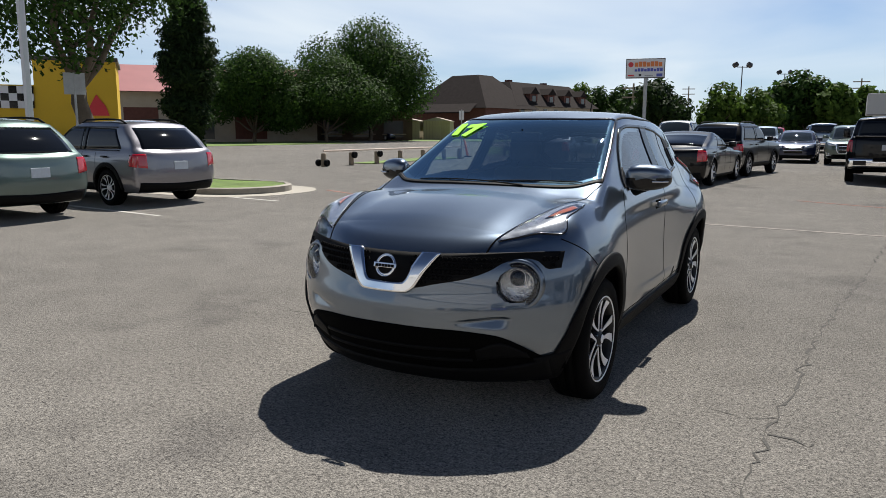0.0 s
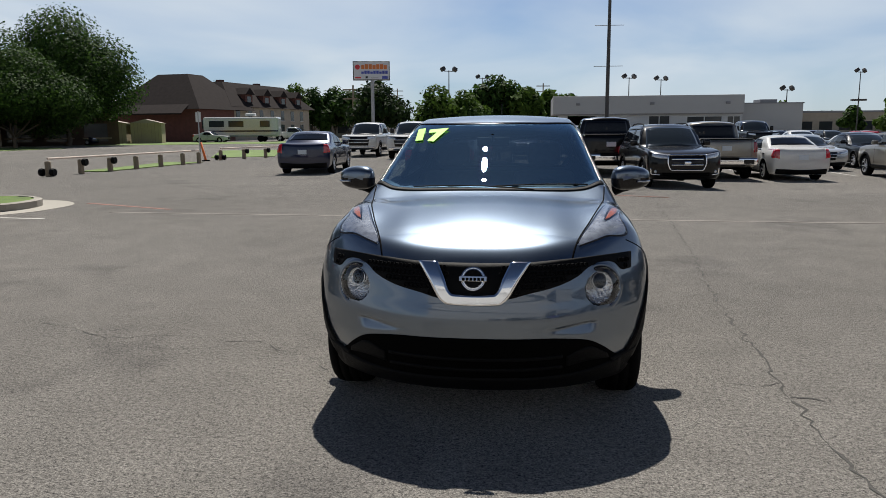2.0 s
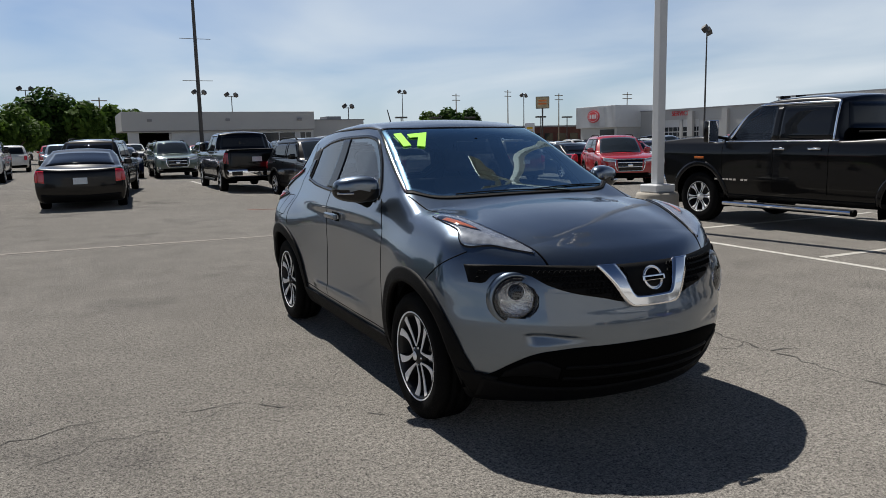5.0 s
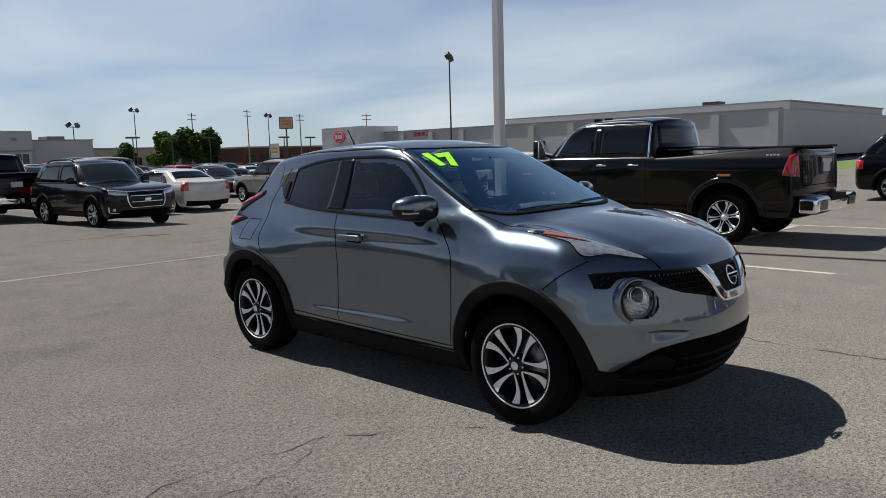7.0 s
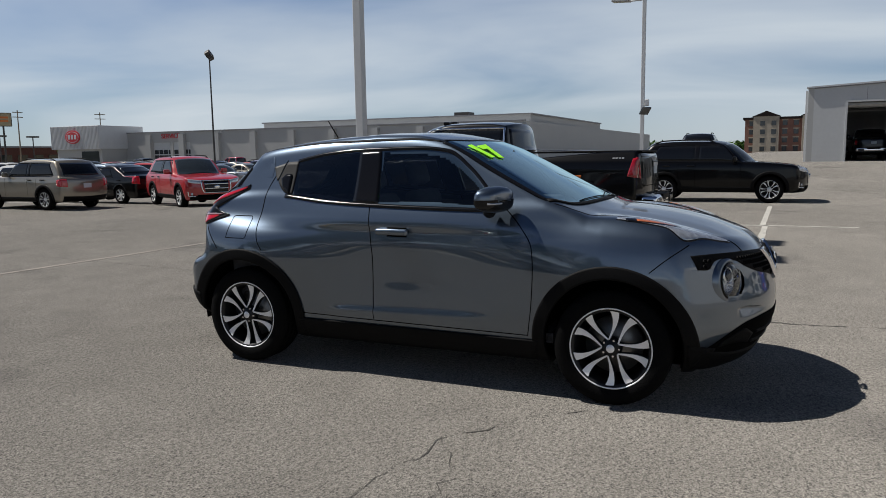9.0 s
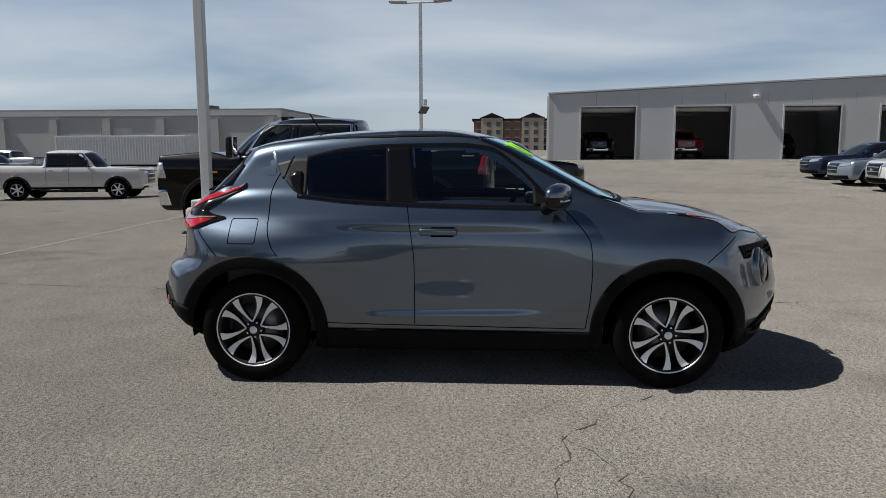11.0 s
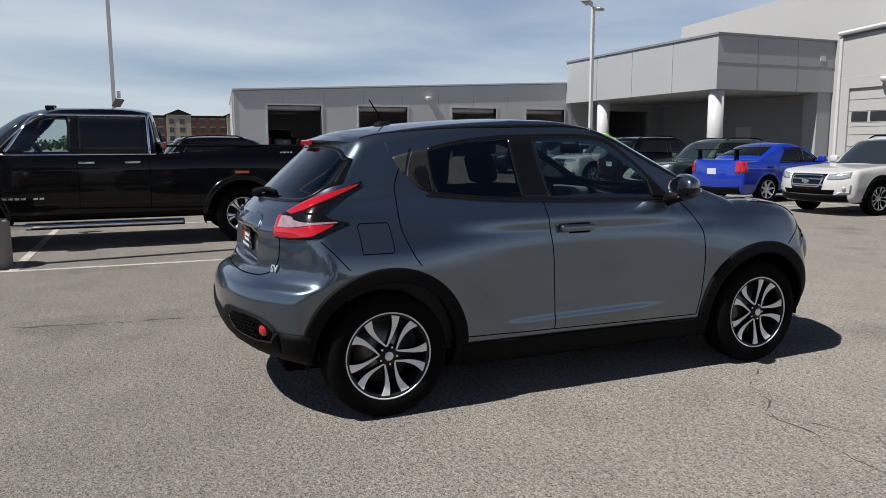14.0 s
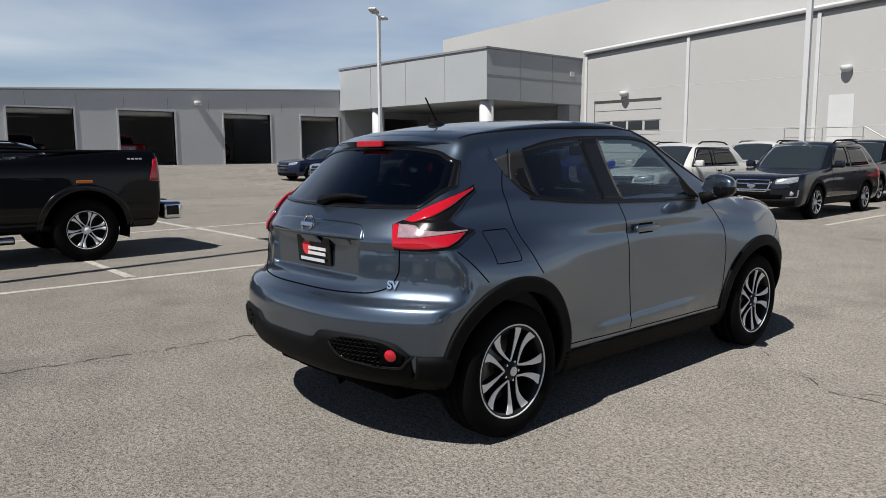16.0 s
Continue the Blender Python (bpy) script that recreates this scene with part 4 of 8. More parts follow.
# entry canopy and tall white hall
def canopy():
    b = thing("entry_canopy", (0, 0, 0), 0, "light grey drive-through canopy on round columns", "canopy", kind="structure")
    x0, y0, y1, zl, zh = 27.4, -27.15, -36.0, 4.42, 7.3
    fas = part("fascia", box(x0, y1, zl, 42.4, y0, zh, 0.02), M["canopy_grey"], b)
    part("coping", box(x0 - 0.08, y1, zh, 42.4, y0 + 0.08, zh + 0.12), M["grey_trim"], b)
    for y in (-30.0, -33.0):
        part("fascia_joint", box(x0 - 0.014, y - 0.012, zl + 0.02, x0, y + 0.012, zh - 0.02), M["grey_trim"], fas)
    for x in (31.0, 34.8, 38.6):
        part("fascia_joint", box(x - 0.012, y0, zl + 0.02, x + 0.012, y0 + 0.014, zh - 0.02), M["grey_trim"], fas)
    part("fascia_joint", box(x0 - 0.014, y1, 5.83, x0, y0, 5.855), M["grey_trim"], fas)
    part("wall_vent", box(x0 - 0.03, -35.2, 6.2, x0, -34.8, 6.5), M["white_metal"], fas)
    for x, y in ((28.0, -27.75), (38.6, -27.75)):
        part("column", moved(lathe([(0.42, 0.0), (0.42, zl)], 28, "z"), pose(x, y, 0)), M["white_metal"], b, "round white column", True)
    part("pier", box(x0 + 0.1, -36.0, 0, 28.5, -34.9, zl, 0.02), M["canopy_grey"], b)
    part("back_wall", box(28.5, -36.4, 0, 42.4, -36.0, zl), M["canopy_grey"], b)
    part("inner_wall", moved(wall_with_holes(8.4, zl, 0.3, [(3.35, 0.0, 7.0, 3.95)]), pose(42.4, -27.6, 0, rz=-90)), M["canopy_grey"], b)
    part("inner_bay", join(box(42.7, -36.0, 0, 52.0, -35.8, zl), box(51.8, -35.8, 0, 52.0, -27.6, zl), box(42.7, -36.0, zl, 52.0, -27.6, zl + 0.1)), M["canopy_grey"], b)
    part("canopy_door", box(33.5, -36.0, 0.3, 34.8, -35.93, 2.6), M["white_metal"], b)
    return b


canopy()


def white_hall():
    b = thing("white_hall", (27.1, -36.0, 0), 180, "tall white showroom and service hall", "building", kind="structure")
    ln, e0, sl = 46.0, 7.73, 0.052
    wall = part("wall", wall_with_holes(ln, 7.5, 0.35, [(0.75, 0.05, 5.65, 4.6)]), M["white_wall"], b)
    part("eaves_wall", prism([(0, 7.5), (ln, 7.5), (ln, e0 + sl * ln), (0, e0)], 0.0, 0.35, "y"), M["white_wall"], b)
    door = part("roller_door", box(0.75, 0.12, 0.05, 5.65, 0.2, 4.6), M["white_wall"], b, "white panelled roller door")
    for k in range(1, 7):
        part("door_rib", box(0.75, 0.10, k * 0.66 - 0.01, 5.65, 0.12, k * 0.66 + 0.01), M["grey_trim"], door)
    for k in range(4):
        part("door_pane", box(0.95 + k * 1.18, 0.09, 2.72, 1.95 + k * 1.18, 0.12, 3.25), M["win"], door)
    for x in (0.12, 7.35, 14.55, 21.8, 29.0):
        part("downpipe", box(x - 0.09, -0.12, 0, x + 0.09, 0.0, e0 + sl * x - 0.2), M["white_metal"], b)
    for x in range(1, 12):
        for zz in (2.6, 5.2):
            part("panel_joint", box(x * 4.0 - 4.0, -0.006, zz - 0.012, x * 4.0, 0.0, zz + 0.012), M["grey_wall"], wall)
    part("gutter", tube([(0, -0.15, e0), (ln, -0.15, e0 + sl * ln)], 0.13, 8), M["white_metal"], b)
    part("gutter_line", tube([(0, -0.06, e0 - 0.22), (ln, -0.06, e0 + sl * ln - 0.22)], 0.05, 6), M["grey_trim"], b)
    part("upper_wall", prism([(-18, 7.0), (ln, 7.0), (ln, 13.6), (-18, 11.0)], 4.0, 4.3, "y"), M["white_wall"], b)
    part("lower_roof", ([(0, 0.2, e0), (ln, 0.2, e0 + sl * ln), (ln, 4.0, e0 + sl * ln), (0, 4.0, e0)], [(0, 1, 2, 3)]), M["white_metal"], b)
    part("upper_roof", ([(-18, 4.0, 11.0), (ln, 4.0, 13.6), (ln, 30.0, 13.6), (-18, 30.0, 11.0)], [(0, 1, 2, 3)]), M["white_metal"], b)
    part("end_wall", box(-0.35, 0, 0, 0, 4, 7.6), M["white_wall"], b)
    part("side_wall", box(-18.3, 4, 0, -18, 30, 11.0), M["white_wall"], b)
    part("side_door", box(15.2, -0.03, 1.6, 16.4, 0.02, 4.15), M["white_metal"], b)
    part("door_landing", box(13.6, -1.4, 1.3, 17.4, 0.0, 1.55), M["concrete"], b)
    for k in range(7):
        part("stair_step", box(17.4 + k * 0.3, -1.4, 0.0, 17.7 + k * 0.3, 0.0, 1.37 - k * 0.18), M["concrete"], b)
    part("stair_rail", join(tube([(13.6, -1.35, 2.5), (17.4, -1.35, 2.5), (19.5, -1.35, 1.2)], 0.03, 8), tube([(13.6, -1.35, 2.05), (17.4, -1.35, 2.05), (19.5, -1.35, 0.8)], 0.02, 8),
                            *[tube([(x, -1.35, 0.2), (x, -1.35, 2.5 if x < 17.5 else 1.8)], 0.025, 6) for x in (13.65, 15.5, 17.35, 18.4)]), M["galv"], b)
    for x, z in ((3.1, 4.75), (16.0, 5.2)):
        part("wall_lamp", moved(lathe([(0.0, 0.0), (0.2, 0.04), (0.28, 0.2), (0.26, 0.34), (0.0, 0.36)], 16, "z", False), pose(x, -0.18, z)), M["white_metal"], b, "", True)
    return b


white_hall()


# the car dealer's long low building to the north-east
def dealer_building():
    b = thing("dealer_building", (76, 96, 0), -90, "long white dealer building with pilasters", "building", kind="structure")
    ln = 72.0
    wall = part("wall", wall_with_holes(ln, 5.0, 0.3, [(16.2, 0.0, 19.4, 3.6), (19.9, 0.0, 23.1, 3.6), (52.0, 0.0, 55.6, 3.8)]), M["white_wall"], b)
    for x in (16.2, 19.9, 52.0):
        d = part("roller_door", box(x, 0.15, 0, x + 3.6, 0.22, 3.8), M["white_metal"], b)
        for k in range(2):
            for q in range(4):
                part("door_pane", box(x + 0.12 + q * 0.87, 0.12, 1.2 + k * 0.75, x + 0.85 + q * 0.87, 0.15, 1.8 + k * 0.75), M["win"], d)
    for k in range(11):
        part("pilaster", box(9 + k * 6.2, -0.45, 0, 9.9 + k * 6.2, 0.0, 4.75), M["white_wall"], b)
    part("coping", box(-0.2, -0.15, 5.0, ln + 0.1, 0.4, 5.15), M["grey_trim"], b)
    part("upper_block", box(34, 2.5, 0.2, ln, 40, 5.85), M["white_wall"], b)
    part("upper_coping", box(33.8, 2.3, 5.85, ln + 0.2, 40, 6.0), M["grey_trim"], b)
    part("end_wall", box(ln, 0, 0, ln + 0.3, 90, 5.0), M["white_wall"], b)
    part("roof", box(0, 0.3, 4.7, ln, 90, 4.85), M["white_metal"], b)
    part("roof_unit", box(60, 8, 6.0, 62, 10, 6.7), M["dark_metal"], b)
    blk = part("entrance_block", box(1.6, -5.0, 2.8, 11.3, 3.0, 6.1, 0.03), M["white_metal"], b, "ribbed white sign block")
    for k in range(36):
        part("block_rib", box(1.65 + k * 0.27, -5.06, 2.85, 1.73 + k * 0.27, -5.0, 6.05), M["white_metal"], blk)
    part("entrance_wall", box(2.0, -4.4, 0, 11.0, 3.0, 2.8), M["white_wall"], b)
    part("entrance_glass", box(7.0, -4.46, 0.1, 10.4, -4.40, 2.5), M["win"], b)
    oval = [(1.45 * math.cos(t), 0.95 * math.sin(t)) for t in np.linspace(0, 2 * math.pi, 33)[:-1]]
    o2 = [(1.25 * math.cos(t), 0.78 * math.sin(t)) for t in np.linspace(0, 2 * math.pi, 33)[:-1]]
    sg = part("oval_sign", moved(prism(oval, -0.12, 0.0, "y"), pose(6.2, -5.06, 4.55)), M["sign_red"], b, "red oval sign")
    part("oval_rim", moved(prism(o2, -0.14, -0.12, "y"), pose(6.2, -5.06, 4.55)), M["sign_white"], sg)
    part("oval_field", moved(prism([(p * 0.93, q * 0.9) for p, q in o2], -0.16, -0.14, "y"), pose(6.2, -5.06, 4.55)), M["sign_red"], sg)
    for x in (-0.62, 0.0, 0.62):
        part("sign_bar", moved(box(x - 0.2, -0.18, -0.32, x + 0.2, -0.16, 0.32), pose(6.2, -5.06, 4.55)), M["sign_white"], sg)
    lettering("service_sign", "SERVICE", 0.95, M["sign_red"], b, pose(19.6, -0.04, 4.45, 90, 0, 0), 0.05)
    return b


dealer_building()


def shipping_container():
    c = thing("shipping_container", (60, 33, 0), 0, "white ribbed steel shipping container", "container")
    part("body", box(-1.2, -6.0, 0.1, 1.2, 6.0, 2.65, 0.02), M["white_metal"], c)
    for k in range(46):
        part("rib", box(-1.23, -5.9 + k * 0.26, 0.2, -1.2, -5.8 + k * 0.26, 2.55), M["white_metal"], c)
    return c


shipping_container()


# low white building straight behind
def parts_building():
    b = thing("parts_building", (3.3, 88, 0), 0, "low white dealership building with a dark bay", "building", kind="structure")
    wall = part("wall", wall_with_holes(21.9, 3.2, 0.3, [(1.2, 0, 4.8, 3.0), (11.0, 1.6, 13.4, 2.9), (15.5, 1.6, 19.5, 2.8), (20.2, 1.6, 21.6, 2.8)]), M["grey_wall"], b)
    # black sheet put in for the shade deep inside the bay
    part("bay_shade_sheet", box(1.2, 3, 0, 4.8, 3.1, 3.0), M["dark"], b)
    for x0, x1 in ((11.0, 13.4), (15.5, 19.5), (20.2, 21.6)):
        w_ = part("window_1", box(x0, 0.1, 1.6, x1, 0.14, 2.9), M["win"], b)
        part("window_frame", box((x0 + x1) / 2 - 0.05, 0.06, 1.6, (x0 + x1) / 2 + 0.05, 0.1, 2.9), M["white_metal"], w_)
    fas = part("fascia", box(-0.6, -0.6, 3.2, 21.9, 12, 5.36, 0.03), M["white_wall"], b)
    part("fascia_shadow", box(-0.5, -0.5, 3.1, 21.8, 0, 3.2), M["grey_trim"], b)
    for x in (2.4, 11.2, 20.0):
        part("flood_lamp", box(x - 0.25, -0.8, 4.25, x + 0.25, -0.6, 4.55, 0.03), M["grey_trim"], fas)
    part("annex", box(21.9, 1, 0, 29.1, 14, 4.3), M["white_wall"], b)
    part("annex_coping", box(21.9, 0.9, 4.3, 29.2, 14, 4.42), M["grey_trim"], b)
    part("rooftop_unit", box(25.0, 4, 4.3, 27.0, 7, 4.9), M["grey_trim"], b)
    return b


parts_building()


# brick apartment house with steep roof and dormers
def brick_house():
    b = thing("brick_apartment_house", (-46.5, 101, 0), 80, "brick and stone apartment house with brown dormer roof", "house")
    part("stone_wall", box(4, 0, 0, 30, 13, 5.2), M["stone"], b)
    part("brick_wing", box(-5, -0.6, 0, 4, 14, 4.6), M["brick"], b)
    def hip(x0, y0, x1, y1, z0, z1, i):
        v = [(x0, y0, z0), (x1, y0, z0), (x1, y1, z0), (x0, y1, z0), (x0 + i, y0 + i, z1), (x1 - i, y0 + i, z1), (x1 - i, y1 - i, z1), (x0 + i, y1 - i, z1)]
        return v, [(3, 2, 1, 0), (4, 5, 6, 7), (0, 1, 5, 4), (1, 2, 6, 5), (2, 3, 7, 6), (3, 0, 4, 7)]
    r1 = part("roof", hip(3, -0.8, 31, 14, 5.2, 9.2, 4.2), M["shingle"], b)
    part("roof", hip(-6, -1.4, 9, 15, 4.6, 9.9, 5.6), M["shingle"], b)
    part("lean_roof", ([(-7.5, 0.5, 4.0), (-7.5, 13.5, 4.0), (-3.0, 13.0, 6.6), (-3.0, 1.0, 6.6), (-7.5, 0.5, 3.8), (-7.5, 13.5, 3.8)], [(0, 3, 2, 1), (0, 1, 5, 4)]), M["shingle"], b)
    for x in (9.5, 15.0, 20.5, 26.0):
        d = part("dormer", box(x - 1.1, 0.1, 5.4, x + 1.1, 4, 7.3), M["brick"], b)
        part("dormer_roof", prism([(x - 1.4, 7.2), (x + 1.4, 7.2), (x, 8.3)], -0.2, 4.5, "y"), M["shingle"], d)
        part("dormer_window", box(x - 0.55, 0.04, 5.7, x + 0.55, 0.1, 6.9), M["win"], d)
    for x in (6, 9.5, 13, 16.5, 20, 23.5, 27):
        for z in (0.9, 3.2):
            w_ = part("window_1", box(x - 0.55, -0.05, z, x + 0.55, 0.0, z + 1.6), M["win"], b)
            part("window_sill", box(x - 0.65, -0.12, z - 0.12, x + 0.65, 0.0, z), M["white_metal"], w_)
    for x in (12.5, 24):
        part("chimney", box(x, 7, 7.8, x + 0.9, 8, 9.9), M["brick"], r1)
    return b


brick_house()


def hotel():
    b = thing("hotel", (236, 6.5, 0), -90, "four-storey tan and red brick hotel far off", "building")
    part("brick_wall", box(0, 0, 0, 52, 14, 10.2), M["hotel_brick"], b)
    for x in (2.3, 15.4, 33):
        part("bay", box(x, -1.2, 0, x + 7, 0, 11.0), M["stone"], b)
        part("bay_gable", prism([(x - 0.4, 11.0), (x + 7.4, 11.0), (x + 3.5, 12.6)], -1.4, 6, "y"), M["shingle"], b)
    part("roof", box(-0.6, -0.6, 10.2, 52.6, 14.6, 10.8), M["shingle"], b)
    for f_ in range(4):
        for k in range(17):
            x = 1.2 + k * 3.0
            yy = -1.26 if any(q <= x + 0.6 <= q + 7 for q in (2.3, 15.4, 33)) else -0.06
            part("window_1", box(x, yy, 0.8 + f_ * 2.5, x + 1.3, yy + 0.06, 2.2 + f_ * 2.5), M["win"], b)
            part("window_head", box(x - 0.2, yy, 2.2 + f_ * 2.5, x + 1.5, yy + 0.06, 2.55 + f_ * 2.5), M["stone"], b)
    return b


hotel()


def yellow_shop():
    b = thing("yellow_shop", (-41.9, 22.9, 0), 51, "yellow wash building with a checkered band", "building")
    part("wall", box(0, 0, 0, 4.6, 7, 5.5), M["yellow"], b)
    part("roof_trim", box(-0.15, -0.15, 5.5, 4.75, 7, 5.75), M["dark_metal"], b)
    for r in range(3):
        for k in range(9):
            part("check_tile", box(-4.0 + k * 0.44, -0.15, 2.6 + r * 0.44, -3.56 + k * 0.44, 0.02, 3.04 + r * 0.44), M["sign_white"] if (r + k) % 2 else M["gloss_black"], b)
    part("wing", box(-6, 0.05, 0, 0, 6, 4.0), M["yellow"], b)
    tri = [(2.9, 2.2), (4.1, 2.2), (3.9, 2.8), (3.4, 3.5), (3.0, 2.8)]
    part("red_sign", prism(tri, -0.1, 0.0, "y"), M["sign_red"], b)
    return b


yellow_shop()


def red_roof_shop():
    b = thing("red_roof_shop", (-69.5, 42.0, 0), 49, "cream shop building with a red metal roof", "building")
    wall = part("wall", box(0, 0, 0, 27, 12, 5.2), M["stone"], b)
    v = [(-0.5, -1.5, 5.2), (27.5, -1.5, 5.2), (27.5, 6, 8.4), (-0.5, 6, 8.4), (27.5, 13, 5.2), (-0.5, 13, 5.2)]
    part("roof", (v, [(0, 1, 2, 3), (3, 2, 4, 5), (0, 3, 5), (1, 4, 2), (0, 5, 4, 1)]), M["red_roof"], b)
    for k in range(4):
        part("opening", box(1.2 + k * 5.6, -0.04, 0.3, 4.6 + k * 5.6, 0.0, 3.6), M["brick"] if k % 2 else M["win"], b)
    return b


red_roof_shop()


def shed(x, y, rz, w, d, h):
    b = thing("garden_shed", (x, y, 0), rz, "tan timber shed with a low roof", "shed", "sheds")
    part("wall", box(0, 0, 0, w, d, h), M["tan"], b)
    part("roof", prism([(-0.2, h), (w + 0.2, h), (w / 2, h + 0.5)], -0.2, d + 0.2, "y"), M["stone"], b)
    part("door", box(w * 0.35, -0.04, 0.05, w * 0.65, 0.0, h * 0.8), M["tan"], b)
    for k in range(9):
        part("board", box(w * k / 9, -0.02, 0, w * k / 9 + 0.03, 0.0, h), M["timber"], b)
    return b


shed(-54.0, 80.0, 20, 4.6, 4, 2.5)
shed(-49.2, 81.8, 20, 3.6, 3.5, 2.5)



def timber_shop():
    b = thing("timber_shop", (-60.0, 66.0, 0), 35, "dark brown timber building behind the trees", "building")
    part("wall", box(0, 0, 0, 16, 7, 3.6), M["dark_wood"], b)
    part("roof", prism([(-0.5, 3.6), (16.5, 3.6), (15, 4.6), (1, 4.6)], -0.8, 7.5, "y"), M["shingle"], b)
    for k in range(4):
        part("opening", box(1 + k * 3.8, -0.05, 0.4, 3.4 + k * 3.8, 0.0, 2.4), M["win"], b)
        part("fence_rail", box(0.8 + k * 3.8, -0.3, 0.7, 3.8 + k * 3.8, -0.2, 0.85), M["timber"], b)
    return b


M["dark_wood"] = plain("dark_stained_boards", (0.06, 0.035, 0.022), 0.85, vary=0.25, scale=1.5)
timber_shop()


# ---- parked cars: one prototype of each kind, then copies ----
def kind_body(L, W, H, zb, hood, belt, deck, cowl, ws, rt, rb, wheelbase, R, soft=0.05, blunt=False):
    a, b, w = -L / 2, L / 2, W / 2
    d0, d1, d2, d3 = (0.12, 0.03, 0.0, 0.05) if blunt else (0.24, 0.10, 0.03, 0.14)
    top = [(a, hood - d0), (a + 0.16, hood - d1), (a + 0.45, hood - d2), (cowl - 0.2, hood + 0.04), (cowl + 0.3, belt), (0.5, belt + 0.01), (rb - 0.25, (belt + deck) / 2 + 0.02), (b - 0.25, deck), (b - 0.06, deck - 0.06), (b, deck - 0.2)]
    roof = [(cowl - 0.3, hood - 0.12), (cowl, hood + 0.05), ((cowl + ws) / 2, (hood + H) / 2 + 0.03), (ws, H - 0.08), (ws + 0.35, H - 0.01), ((ws + rt) / 2 + 0.2, H), (rt, H - 0.05), (rt + (rb - rt) * 0.25, H - 0.14 if rb - rt < 0.6 else H - 0.13), (rb, deck + 0.02), (rb + 0.2, deck - 0.2 if rb - rt > 0.6 else deck - 0.6)]
    front = Curve((zb - 0.05, a + 0.16), (zb + 0.12, a + 0.03), (0.5 * (zb + hood), a), (hood - 0.14, a + 0.03), (hood, a + d3))
    rear = Curve((zb - 0.05, b - 0.14), (zb + 0.15, b - 0.03), (0.45 * (zb + deck), b), (deck - 0.12, b - 0.03), (deck, b - 0.08), (H, b - 0.25))
    side = Curve((zb - 0.05, w - 0.13), (zb + 0.1, w - 0.04), (zb + 0.35, w - 0.005), (belt - 0.2, w - 0.008), (belt - 0.05, w - 0.04), (belt + 0.05, w - 0.10), (belt + 0.25, w - 0.25))
    cabin = Curve((belt - 0.15, w - 0.04), (belt, w - 0.08), ((belt + H) / 2, w - 0.155), (H - 0.1, w - 0.24), (H, w - 0.29))
    ax = wheelbase / 2
    def bulge(y, z):
        return 0.02 * (gauss(y + ax, 0.42) + gauss(y - ax, 0.42)) * gauss(z - R - 0.2, 0.3)
    return Body(side, Curve(*top), front, rear, Curve(*roof), cabin, (ws + rt) / 2, zb=zb, half=w - 0.02, plan_f=0.17 if blunt else 0.30, plan_r=0.16, pow_f=2.8, pow_r=3.2, shoulder_k=soft, k_roof=soft, ws_bow=0.14,
                rear_bow=0.05, side_extra=bulge, lim=(w + 0.15, a - 0.15, b + 0.15, zb - 0.1, H + 0.15), floor=belt - 0.12, zc=0.5 * (zb + belt))


def gauss(a, s):
    return np.exp(-(a / s) ** 2)


BODIES = {}


